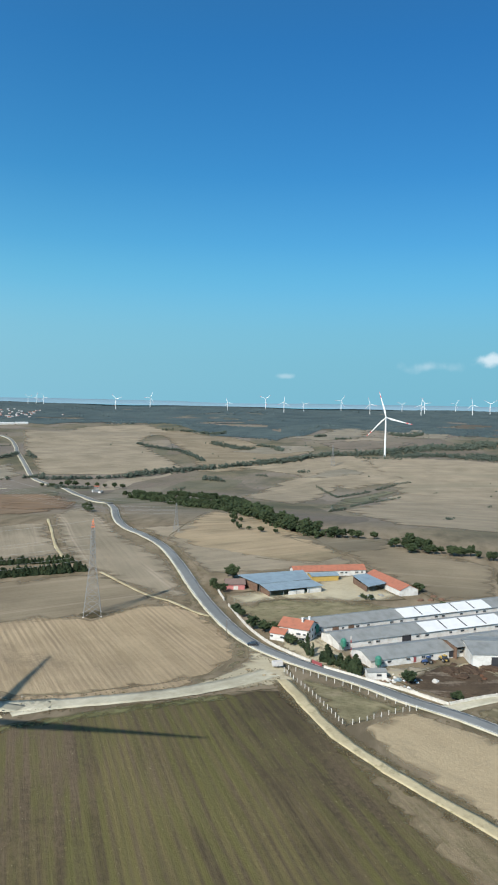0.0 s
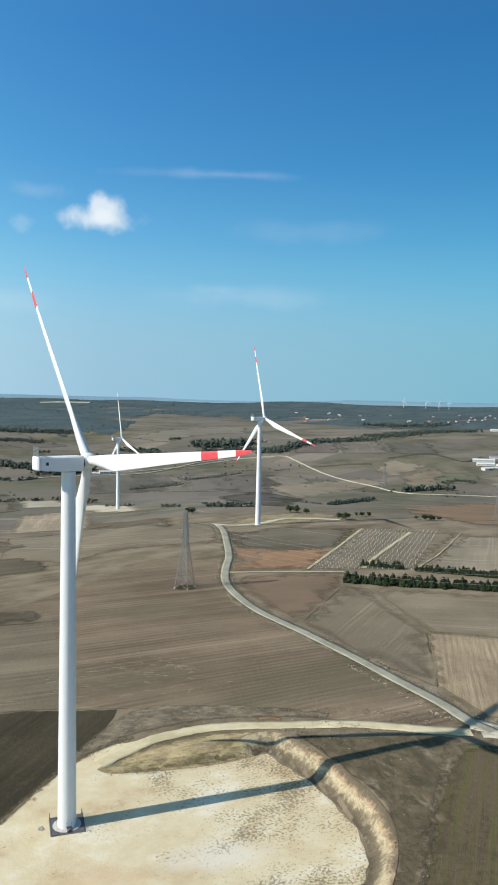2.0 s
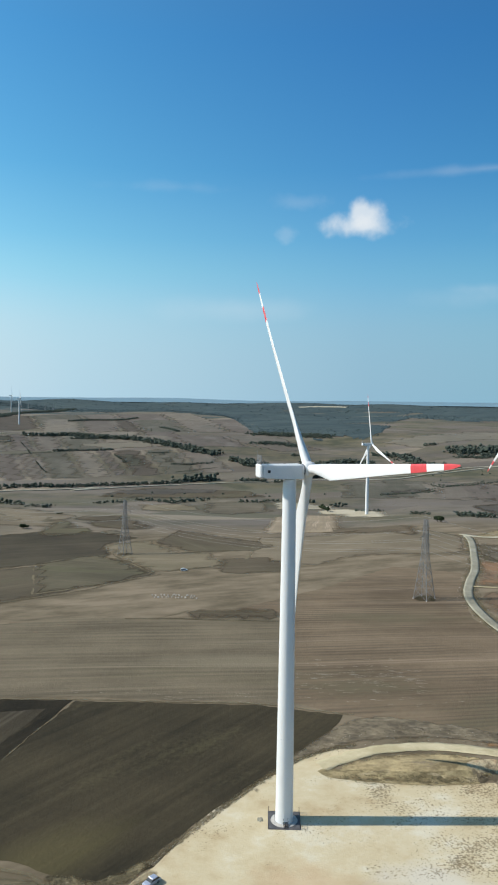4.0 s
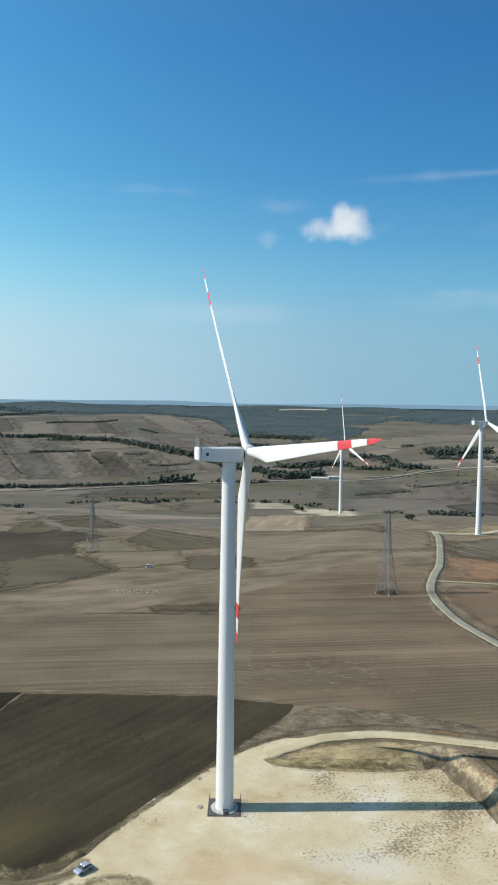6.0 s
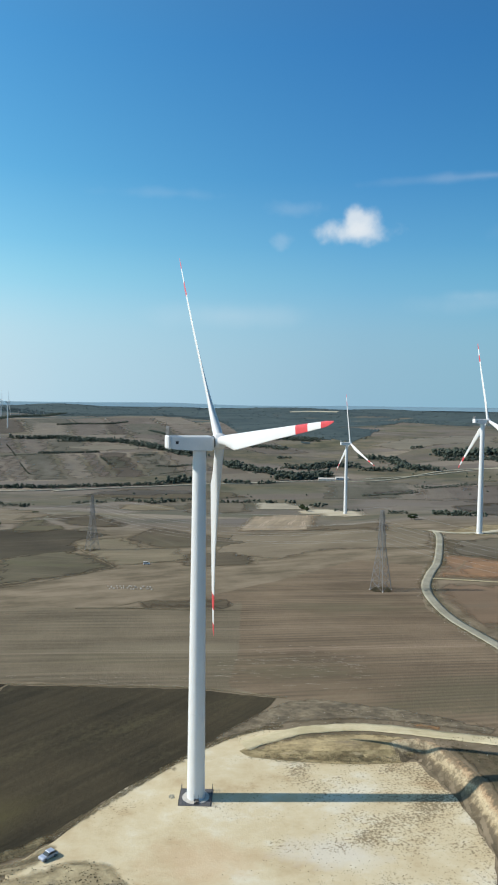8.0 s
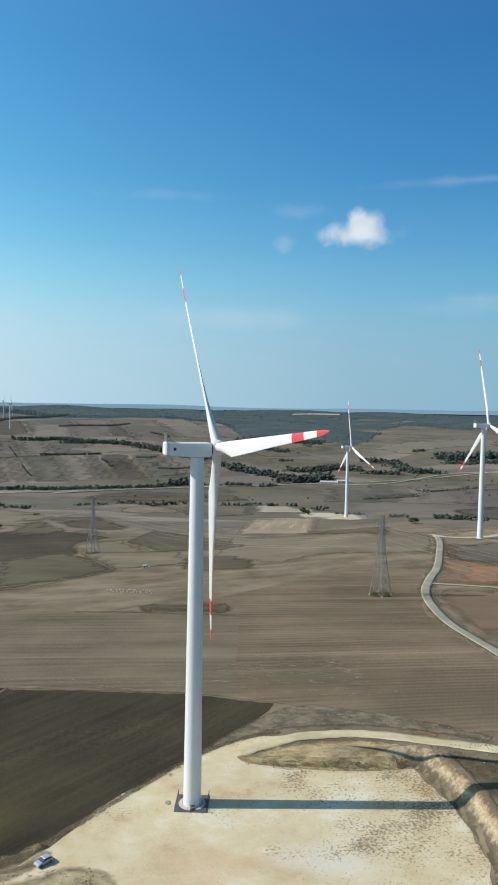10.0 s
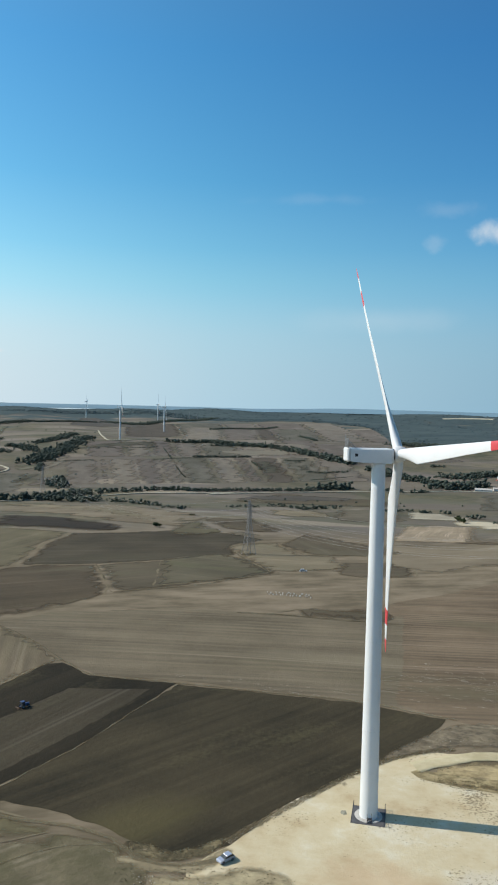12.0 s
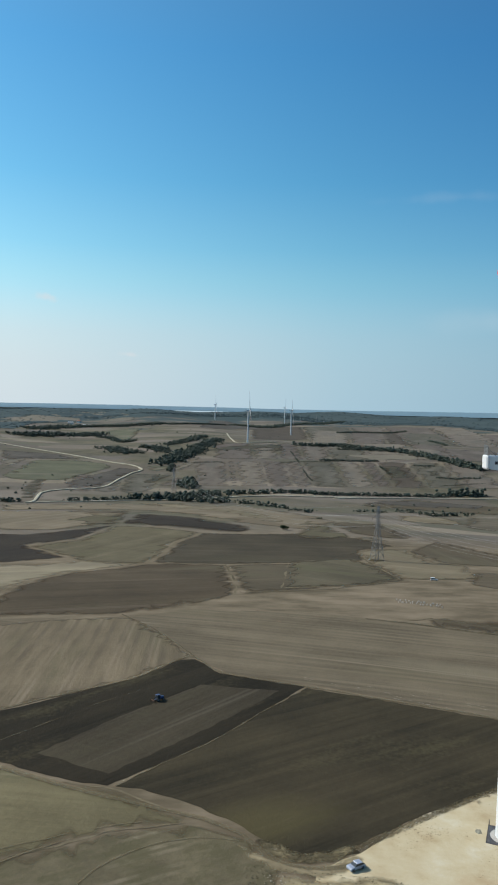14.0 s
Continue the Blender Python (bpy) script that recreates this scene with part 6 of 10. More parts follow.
MARGIN_B = [(-162.3, -8.1), (-145.7, 24.6), (-134.8, 46.7), (-130.6, 72.5), (-125.5, 76.1), (-108.6, 66.4), (-76.4, 68.2), (-43.7, 69.9), (-10.0, 71.5), (21.3, 64.5)]   # 2.5 m wide
MARGIN_C = [(-140.9, -15.9), (-137.1, -0.4), (-132.3, 19.4), (-126.3, 37.5)]   # 1.2 m wide
RUT_A = [(-100.2, -65.8), (-93.6, -51.9), (-85.6, -41.5), (-77.4, -34.9), (-70.0, -28.9)]   # 0.8 m wide
RUT_B = [(-104.6, -61.2), (-95.5, -49.7), (-86.9, -39.8), (-79.9, -33.5)]   # 1.2 m wide
RUT_C = [(-78.7, -66.1), (-78.4, -53.5), (-73.2, -41.5), (-64.5, -33.2), (-54.5, -29.9)]   # 1.5 m wide
DITCH_A = [(-157.6, 186.4), (-135.8, 207.2), (-116.5, 229.4), (-108.0, 246.2), (-86.7, 278.2)]   # 2.5 m wide
DITCH_B = [(-81.9, 165.4), (-58.1, 168.4), (-31.1, 168.8), (1.3, 169.6)]   # 2.0 m wide
CAR_TRACK = [(-27.6, -25.2), (-31.4, -29.5), (-38.2, -32.5), (-46.3, -32.5), (-55.7, -27.4), (-67.1, -25.7), (-84.3, -26.8), (-100.7, -28.1), (-129.0, -28.5)]   # 3.5 m wide
YARD_LANE = [(221.9, -84.3), (231.8, -88.2), (246.9, -96.5), (263.6, -107.1)]   # 5 m wide

M_ASPHALT = soil("worn_asphalt", (0.205, 0.213, 0.228), (0.16, 0.168, 0.182), 0, 3, 6, 0.3)
M_GRAVEL = soil("pale_gravel", (0.52, 0.48, 0.40), (0.38, 0.345, 0.28), 0, 2.5, 6, 0.4, None, 0.6, 12)
M_GREYGRAVEL = soil("grey_gravel", (0.345, 0.325, 0.275), (0.245, 0.23, 0.19), 0, 2.0, 6, 0.5, None, 0.6, 14)
M_SAND = soil("sandy_lane", (0.50, 0.425, 0.295), (0.37, 0.31, 0.21), 0, 2.0, 5, 0.4, (0.17, 0.15, 0.08), 0.54, 14)
M_DRY = soil("dry_grass_margin", (0.255, 0.212, 0.145), (0.155, 0.13, 0.088), 0, 2.0, 5, 0.4)
M_PAINT = plain("road_paint", (0.72, 0.72, 0.70), 0.7, vary=0.15)


def strip(name, label, line, width, mat, lift, step=6.0, wobble=0.3, shift=0.0, height=0.0, category="track", kind="structure"):
    rim = 1.0 if category in ("verge", "margin", "ditch") or name == "dirt_track" else 0.0
    return tagged(part(name, ribbon(line, width, lift, step, shift, wobble, int(width * 10), 4, 0.0 if rim else height, rim), mat, None, "", True), label, category, "", kind)


M_VERGE = soil("dry_weedy_verge", (0.235, 0.198, 0.13), (0.138, 0.116, 0.075), 0, 2.5, 5, 0.4, (0.08, 0.075, 0.04), 0.5, 16)
for ln, w in ((LANE, 12.0), (ROAD, 15.0), (MAIN_TRACK, 11.0)):
    strip("grass_verge", "strip of dry weedy grass beside a road", ln, w, M_VERGE, 0.17, 5, 1.3, 0, 0, "verge")
strip("road_shoulder", "pale gravel shoulder of the country road", ROAD, 7.5, M_GRAVEL, 0.36, 5, 0.2, 0.25, 0.3, "shoulder")
road = strip("road", "worn grey two-lane asphalt country road", ROAD, 6.3, M_ASPHALT, 0.42, 5, 0.05, 0, 0.2, "road")
for s in (-2.9, 2.9):
    p = part("edge_line", ribbon(ROAD, 0.18, 0.45, 5, s, 0, 0, 1), M_PAINT, road, "worn white edge line")
strip("far_road", "distant winding asphalt road", FAR_ROAD, 7.0, M_ASPHALT, 1.4, 14, 0.2, 0, 1.0, "road")
for s in (-4.2, 4.2):
    strip("far_shoulder", "pale gravel shoulder of the distant road", FAR_ROAD, 1.6, M_GRAVEL, 1.35, 14, 0.4, s, 1.0, "shoulder")
strip("gravel_track", "grey gravel farm track with a pale crown", MAIN_TRACK, 5.2, M_GREYGRAVEL, 0.34, 2.5, 0.08, 0, 0.15)
strip("gravel_track", "wide pale gravel track leading to the junction", JUNCTION_TRACK, 8.5, M_GRAVEL, 0.26, 2, 0.2, 0, 0.1)
strip("gravel_track", "pale limestone track round the turbine pad", PAD_TRACK, 5.6, soil("limestone_track", (0.60, 0.525, 0.38), (0.47, 0.40, 0.27), 0, 2.0, 6.0, 0.4, None, 0.6, 10.0), 0.2, 2, 0.3, 0, 0.06)
strip("dirt_lane", "sandy dirt lane beside the sprouting field", LANE, 4.6, M_SAND, 0.26, 5, 0.4, 0, 0.1)
strip("gravel_track", "pale gravel spur to a wind turbine", TURBINE_SPUR, 7.0, M_GRAVEL, 0.4, 8, 1.2, 0, 0.1)
for ln, w in ((FIELD_PATH, 2.6), (POST_PATH, 2.0), (POST_PATH_MID, 3.2), (POST_PATH_END, 1.0), (CURVED_PATH, 2.2), (STUBBLE_PATH, 1.9)):
    strip("field_path", "pale dirt path along a field edge", ln, w, M_SAND, 0.4, 8, 0.4, 0, 0.1)
for ln, w in ((WHITE_TRACK, 4.0), (VALLEY_TRACK, 4.5), (STREAM_TRACK, 4.0), (RIDGE_TRACK, 5.0)):
    strip("gravel_track", "pale dusty gravel track across the valley", ln, w, M_GRAVEL, 1.4, 18, 0.5, 0, 0.9)
strip("quarry_scar", "pale quarry face cut into the distant forest", QUARRY, 34.0, M_GRAVEL, 4.0, 20, 6.0, 0, 4.0, "quarry")
strip("dirt_track", "rutted dirt track from the pad along the ploughed field", CAR_TRACK, 2.2, M_DRY, 0.24, 5, 0.4, 0, 0.1)
strip("yard_lane", "pale gravel lane into the farmyard", YARD_LANE, 6.0, M_GRAVEL, 0.3, 6, 0.4, 0, 0.1)


M_DITCH = soil("weedy_ditch", (0.13, 0.11, 0.07), (0.075, 0.065, 0.042), 0, 2, 5, 0.4)
for ln, w in ((MARGIN_A, 0.5), (MARGIN_B, 1.6), (MARGIN_C, 0.35), (MARGIN_D, 0.9), (RUT_A, 0.5), (RUT_B, 0.5), (RUT_C, 0.6)):
    strip("field_margin", "thin line of pale dry grass between fields", ln, w, M_DRY, 0.20, 4, 0.3, 0, 0, "margin")
for ln, w in ((DITCH_A, 2.2), (DITCH_B, 1.4)):
    strip("field_ditch", "dark weedy ditch between fields", ln, w, M_DITCH, 0.34, 5, 0.5, 0, 0, "ditch")

def bank(ends, reach, label, mat=M_BANK):
    """The scoured face of the cutting along the edge of the pad."""
    rng = np.random.default_rng(4)
    bm = bmesh.new()
    prev = None
    line = along(ends, 1.2)
    for k, p in enumerate(line):
        q0, q1 = line[max(0, k - 1)], line[min(len(line) - 1, k + 1)]
        t = (q1 - q0) / (np.linalg.norm(q1 - q0) + 1e-9)
        n = np.array((-t[1], t[0]))
        row = []
        for j in range(9):
            d = -0.5 + reach * j
            w = (0.5 * noise.noise((p[0] / 2.2, p[1] / 2.2, j * 0.6)) + 0.4 * noise.noise((p[0] / 0.9, p[1] / 0.9, j * 1.1))) * math.sin(math.pi * j / 8)
            q = p + n * (d + w)
            row.append(bm.verts.new((q[0], q[1], ground(*q) + 0.18 + 0.7 * w * w)))
        if prev:
            for a, b, c, d in zip(prev, prev[1:], row, row[1:]):
                bm.faces.new((b, a, c, d))
        prev = row
    return tagged(part("cutting_bank", bm, mat, None, "", True), label, "bank", "", "structure")


bank(((54, 24.2), (58.8, 25), (66, 5), (69.5, -17), (66.5, -31), (58, -44), (48, -54)), 0.80, "scoured ochre and chalk bank cut beside the pad")
bank(((9, 26), (12.5, 23.2), (24, 21.9), (36, 21.6), (46, 22.6), (53.8, 24.0)), 0.55, "low brown scarp behind the turbine pad", M_SCARP)

# ---- places taken from the plan ----
PYLON_A = (218.8, 86.9)
PYLON_B = (67.7, 219.8)
PYLON_D = (-136.7, 386.2)
PYLON_E = (-633.1, 914.2)
PYLON_F = (413.1, 213.8)
PYLON_G = (1358.5, 639.1)
PYLON_H = (542.4, 978.3)
PYLON_I = (393.8, 420.9)
CLEARINGS = ((1939, 2747, 190), (1959, 2574, 130), (1506, 2022, 150))

# ---- how plants are made ----
def foliage(name, a, b_):
    m, nt, b = material(name, 0.8, spec=0.2)
    g = nt.nodes.new("ShaderNodeNewGeometry")
    o = nt.nodes.new("ShaderNodeObjectInfo")
    n = noisy(nt, coords(nt, 0, 0.9, 0.9, 0.9), 1.0, 3.0)
    f = mathn(nt, "MULTIPLY_ADD", g.outputs["Random Per Island"], 0.45, mathn(nt, "MULTIPLY_ADD", n, 0.4, mathn(nt, "MULTIPLY", o.outputs["Random"], 0.35)))
    colour = ramp(nt, f, (0.2, b_), (0.95, a))
    put(nt, b.inputs["Base Color"], colour)
    thin = nt.nodes.new("ShaderNodeBsdfTranslucent")
    put(nt, thin.inputs["Color"], mixc(nt, 0.35, colour, (0.16, 0.19, 0.06)))
    both = nt.nodes.new("ShaderNodeMixShader")
    both.inputs[0].default_value = 0.32
    nt.links.new(b.outputs[0], both.inputs[1])
    nt.links.new(thin.outputs[0], both.inputs[2])
    nt.links.new(both.outputs[0], nt.nodes["Material Output"].inputs["Surface"])
    return m


M_LEAF = foliage("leaf_green", (0.058, 0.080, 0.036), (0.022, 0.036, 0.019))
M_NEEDLE = foliage("needle_green", (0.045, 0.065, 0.030), (0.016, 0.027, 0.014))
# paler and bluer than the near leaves: distance haze mixed into the colour
M_BELT = foliage("belt_green", (0.100, 0.122, 0.096), (0.066, 0.087, 0.073))
M_BARK = plain("bark", (0.12, 0.09, 0.065), 0.9, vary=0.2, scale=2)
ICO = bmesh.new()
bmesh.ops.create_icosphere(ICO, subdivisions=1, radius=1.0)
ICO_V = np.array([v.co[:] for v in ICO.verts])
ICO_F = np.array([[v.index for v in f.verts] for f in ICO.faces])
ICO.free()


def clumps(centres, sizes, rng, flat=0.8):
    """Uneven leaf clumps, and loose sprays at their rim, as one set of vertices and faces."""
    vs, fs, n = [], [], 0
    for c, s in zip(centres, sizes):
        v = ICO_V * s * rng.uniform(0.62, 1.25, (len(ICO_V), 1)) * np.array((1, 1, flat)) + c
        vs.append(v)
        fs.append(ICO_F + n)
        n += len(v)
    return np.concatenate(vs), np.concatenate(fs)


def sprays(centres, sizes, rng, per):
    """Small triangles of leaves standing off the clumps."""
    vs, fs, n = [], [], 0
    for c, s in zip(centres, sizes):
        for _ in range(per):
            d = rng.normal(size=3)
            d /= np.linalg.norm(d) + 1e-9
            p = c + d * s * rng.uniform(0.95, 1.35)
            vs.append(p + rng.normal(size=(3, 3)) * s * 0.22)
            fs.append(np.array([[n, n + 1, n + 2]]))
            n += 3
    return np.concatenate(vs), np.concatenate(fs)


def crown_mesh(kind, seed):
    """A crown for a plant one metre high: broad, conifer or cypress."""
    rng = np.random.default_rng(seed)
    cs, ss = [], []
    for k in range({"broad": 60, "conifer": 44, "cypress": 30}[kind]):
        if kind == "broad":
            d = rng.normal(size=3)
            d /= np.linalg.norm(d)
            cs.append(np.array((0, 0, 0.56)) + d * np.array((0.37, 0.37, 0.31)) * rng.uniform(0.35, 1.0))
            ss.append(rng.uniform(0.07, 0.13))
        else:
            z = 0.1 + 0.86 * (k / 44 if kind == "conifer" else k / 30)
            w = (0.40 if kind == "conifer" else 0.10) * (1.02 - z) + 0.015 if kind == "conifer" else 0.10 * math.sin(math.pi * min(1, z * 0.85 + 0.12))
            a = rng.uniform(0, 6.28)
            cs.append(np.array((math.cos(a) * w * 0.7, math.sin(a) * w * 0.7, z)))
            ss.append((0.15 if kind == "conifer" else 0.08) * (1.15 - z) + 0.03)
    cs = np.array(cs)
    v, f = clumps(cs, ss, rng, 0.8 if kind == "broad" else 1.0)
    v2, f2 = sprays(cs, ss, rng, 7)
    return from_arrays("crown", np.concatenate((v, v2)).tolist(), np.concatenate((f, f2 + len(v))).tolist(), M_NEEDLE if kind != "broad" else M_LEAF)


CROWNS = {k: [crown_mesh(k, 11 * j + len(k)) for j in range(4)] for k in ("broad", "conifer", "cypress")}
TRUNK = bmesh.new()
rod(TRUNK, (0, 0, 0), (0, 0, 0.5), 0.035, 0.018, 6)
for a in (0.4, 2.4, 4.5):
    rod(TRUNK, (0, 0, 0.3), (0.2 * math.cos(a), 0.2 * math.sin(a), 0.56), 0.014, 0.006, 4)
TRUNK_OB = part("trunk", TRUNK, M_BARK)
TRUNK_ME = TRUNK_OB.data
bpy.data.objects.remove(TRUNK_OB)
TREE_RND = random.Random(5)


def tree(x, y, h, label, kind="broad", group="trees"):
    t = thing("conifer_tree" if kind == "conifer" else "cypress_tree" if kind == "cypress" else "tree" if h > 5.5 else "bush", label, "tree" if h > 5.5 else "bush", (x, y, ground(x, y) - 0.1), TREE_RND.uniform(0, 360), group)
    w = TREE_RND.uniform(0.85, 1.3) * (1.15 if kind == "broad" else 1.0)
    t.scale = (h * w, h * w, h)
    part("trunk", TRUNK_ME, None, t)
    part("crown", TREE_RND.choice(CROWNS[kind]), None, t)
    return t


def tree_row(line, gap, h, spread, label, kind="broad"):
    """Separate trees along a plan line."""
    pts = along(line, gap)
    for p in pts:
        tree(p[0] + TREE_RND.uniform(-spread, spread) * 0.7, p[1] + TREE_RND.uniform(-spread, spread) * 0.7, h * TREE_RND.uniform(0.65, 1.15), label, kind, label)


def wood(line, gap, h, spread, label, mat=None):
    """A distant belt of trees too many to count, as one uneven canopy with gaps."""
    rng = np.random.default_rng(int(abs(line[0][0]) * 7 + abs(line[0][1])))
    cs, ss = [], []
    for k, p in enumerate(along(line, max(2.5, gap * 0.55))):
        if k > 2 and h < 4 and noise.noise((p[0] / 45, p[1] / 45, 0.5)) < -0.3:   # hedges thin out in places
            continue
        for _ in range(1 + int(spread / 8)):
            q = p + rng.normal(size=2) * spread * 0.36
            hh = (h + 0.8) * rng.uniform(0.4, 1.0) ** 0.7
            g = ground(*q)
            for _ in range(5):
                a = rng.uniform(0.0, 0.85)
                w = hh * 0.34 * math.sqrt(1.05 - a)
                cs.append((q[0] + rng.normal() * w, q[1] + rng.normal() * w, g + hh * a))
                ss.append(hh * rng.uniform(0.19, 0.34))
    v, f = clumps(np.array(cs), ss, rng, 0.8)
    return tagged(new("woodland_belt", from_arrays("woodland_belt", v.tolist(), f.tolist(), mat or M_BELT, True)), label, "trees", "", "stuff")

# ---- trees, hedges and woods ----
tree_row([(161, 214), (189, 200), (219, 188), (248, 174), (277, 160)], 1.5, 6.5, 1.6, "dark green conifer of a shelter belt", "conifer")
tree_row([(187, 251), (208, 238)], 1.7, 5, 0.9, "dark green conifer of a shelter belt", "conifer")
tree_row([(215, 233), (238, 219), (266, 199), (286, 183)], 1.7, 5, 0.9, "dark green conifer of a shelter belt", "conifer")
tree_row([(322, 89), (321, 85)], 5, 9, 3, "leafy walnut tree behind the pink cottage", "broad")
tree_row([(299, 82), (291, 69)], 5, 6, 2, "garden tree beside the cottage", "broad")
tree_row([(268, 40), (264, 33)], 4, 5, 2, "leafy roadside garden tree", "broad")
tree_row([(252, 19), (252, 12), (250, 5)], 4, 6.5, 3, "leafy garden tree beside the farmhouse", "broad")
tree_row([(247, 0), (243, -9), (241, -16)], 4, 5, 2, "roadside bush behind the white wall", "broad")
tree_row([(238, -19), (236, -23)], 5, 8, 0.6, "slim dark cypress by the red gate", "cypress")
tree_row([(237, -28), (235, -33), (234, -39), (232, -43), (232, -47)], 3.5, 6.5, 2, "dark pine beside the front barn", "conifer")
tree_row([(236, -64), (236, -64)], 6, 5, 1, "bush in the muck yard", "broad")
tree_row([(233, -83), (233, -86)], 6, 4.5, 2, "bush inside the yard wall", "broad")
tree_row([(337, -34), (339, -39)], 6, 6, 2, "leafy bush behind the long barn", "broad")
tree_row([(311, -19), (317, -23)], 5, 4, 2, "low shrub on the paddock", "broad")
tree_row([(293, -8), (298, -11)], 5, 4, 2, "low shrub on the paddock", "broad")
tree_row([(331, 7), (332, 3)], 8, 3, 2, "low shrub near the red-roofed stable", "broad")
tree_row([(364, -11), (368, -6)], 6, 6, 2, "leafy tree behind the red-roofed stable", "broad")
tree_row([(728, 591), (688, 499), (652, 418), (630, 339), (562, 250), (506, 178), (476, 118)], 3.6, 11, 17, "leafy valley tree in a dense belt", "broad")
tree_row([(786, 571), (744, 451), (677, 344)], 4.5, 11, 12, "leafy valley tree in a dense belt", "broad")
tree_row([(485, 106), (496, 89)], 6, 8, 5, "leafy tree on the field boundary", "broad")
tree_row([(476, 60), (469, 43), (474, 33), (476, 17), (480, -1), (479, -20)], 4, 8, 7, "leafy tree on the field boundary", "broad")
tree_row([(482, 60), (480, 42)], 4.5, 11, 7, "dense dark thicket tree beside the fields", "broad")
tree_row([(596, 312), (476, 203), (459, 178), (461, 158)], 12, 5, 5, "low thorn bush on the slope", "broad")
tree_row([(451, 364), (442, 348)], 5, 9, 4, "round dark tree at the road bend", "broad")
tree_row([(769, 844), (812, 809), (834, 766), (851, 734)], 13, 12, 6, "tree by the bridge hamlet", "broad")
tree_row([(219, 498), (229, 486)], 8, 8, 4, "round dark hedge bush on a field edge", "broad")
tree_row([(244, 439), (251, 437)], 6, 8, 3, "round dark hedge bush on a field edge", "broad")
tree_row([(271, 457), (281, 454)], 8, 6, 3, "round dark hedge bush on a field edge", "broad")
tree_row([(317, 428), (324, 417), (334, 419)], 6, 6, 3, "round dark hedge bush on a field edge", "broad")
tree_row([(22, 848), (31, 801)], 10, 8, 4, "round bush beside the pale pad", "broad")
tree_row([(131, 558), (133, 545)], 5, 7, 2, "round bush at the track end", "broad")
tree_row([(-270, 516), (-266, 515)], 5, 7, 2, "lone dark bush in the fields", "broad")
tree_row([(-278, 639), (-275, 645)], 8, 3, 2, "low dark bush in the fields", "broad")
wood([(700, 562), (635, 403), (608, 322), (549, 240), (500, 174), (474, 117)], 4, 6, 14, "dark undergrowth of the valley belt", M_LEAF)
wood([(-776, 659), (-755, 670)], 6, 7.0, 12, "belt of dark trees along the stream")
wood([(-698, 712), (-681, 733), (-652, 766), (-627, 797)], 6, 6.1, 9, "belt of dark trees along the stream")
wood([(-626, 787), (-614, 817), (-585, 820), (-548, 827), (-504, 835)], 10, 10.6, 23, "dense grove of trees along the stream")
wood([(-609, 860), (-579, 882), (-551, 926)], 8, 9.3, 25, "dense grove of trees along the stream")
wood([(-586, 913), (-549, 945), (-508, 969), (-473, 1008), (-417, 1023)], 7, 7.7, 12, "long belt of dark trees along the stream")
wood([(-417, 1023), (-383, 1044), (-342, 1074), (-300, 1103), (-265, 1122), (-220, 1143)], 5, 6.0, 11, "long belt of dark trees along the stream")
wood([(-222, 1159), (-197, 1173), (-165, 1190)], 12, 13.5, 20, "square grove of young trees by the stream")
wood([(-470, 834), (-451, 835)], 6, 6.8, 8, "clump of trees on the stream bank")
wood([(-436, 821), (-406, 803), (-369, 777)], 7, 7.3, 7, "thick hedge along the stream")
wood([(-353, 742), (-333, 758), (-303, 800), (-277, 847), (-257, 866)], 4, 3.9, 5, "low hedge along the stream")
wood([(-326, 731), (-323, 738)], 6, 6.7, 4, "clump of trees on the stream bank")
wood([(-247, 890), (-224, 898), (-189, 882), (-170, 909), (-144, 922)], 5, 5.9, 7, "shrubby hedge along the stream")
wood([(-660, 988), (-688, 1057), (-632, 971)], 8, 9.3, 15, "trees in the gully mouth")
wood([(-839, 1206), (-841, 1257), (-853, 1327), (-873, 1402)], 12, 11.0, 45, "wooded gully on the hillside")
wood([(-856, 1345), (-881, 1445), (-911, 1544), (-959, 1698)], 12, 9.0, 36, "wooded gully on the hillside")
wood([(-1004, 1514), (-1012, 1619), (-1079, 1832)], 7, 8.0, 26, "scrubby trees above the gully")
wood([(-1038, 1434), (-988, 1420), (-916, 1362)], 9, 9.9, 26, "scrubby trees above the gully")
wood([(-1400, 1732), (-1329, 1707), (-1191, 1568), (-1186, 1630)], 8, 8.5, 12, "dark hedge on the hill crest")
wood([(-1117, 1398), (-1034, 1341), (-982, 1324)], 6, 7.0, 40, "dark scrub on the hillside")
wood([(-773, 1132), (-802, 1194)], 6, 7.1, 8, "small trees on the spur")
wood([(-1588, 1591), (-1548, 1620), (-1538, 1713), (-1471, 1769), (-1468, 1824)], 10, 11.0, 60, "village trees on the far slope")
wood([(-1722, 1820), (-1751, 2036), (-1707, 2148), (-1610, 2192), (-1530, 2345)], 8, 8.6, 60, "dark wood strip on the far slope")
wood([(-1515, 2972), (-1256, 2712), (-1287, 3184), (-1279, 3759)], 7, 8.1, 50, "dark wood strip on the far slope")
wood([(-1494, 2327), (-1439, 2501), (-1402, 2631)], 6, 6.9, 20, "hedge on the hilltop")
wood([(-788, 1252), (-726, 1294), (-641, 1347), (-573, 1452), (-534, 1500)], 4, 2.6, 3, "thin dark hedge between hill fields")
wood([(-806, 1450), (-768, 1499), (-725, 1541), (-714, 1608)], 4, 2.8, 3, "thin dark hedge between hill fields")
wood([(-690, 1585), (-628, 1464), (-533, 1276), (-486, 1190)], 4, 1.9, 3, "thin dark hedge between hill fields")
wood([(-572, 1482), (-538, 1511), (-491, 1539), (-458, 1559)], 5, 5.4, 8, "dark hedge between hill fields")
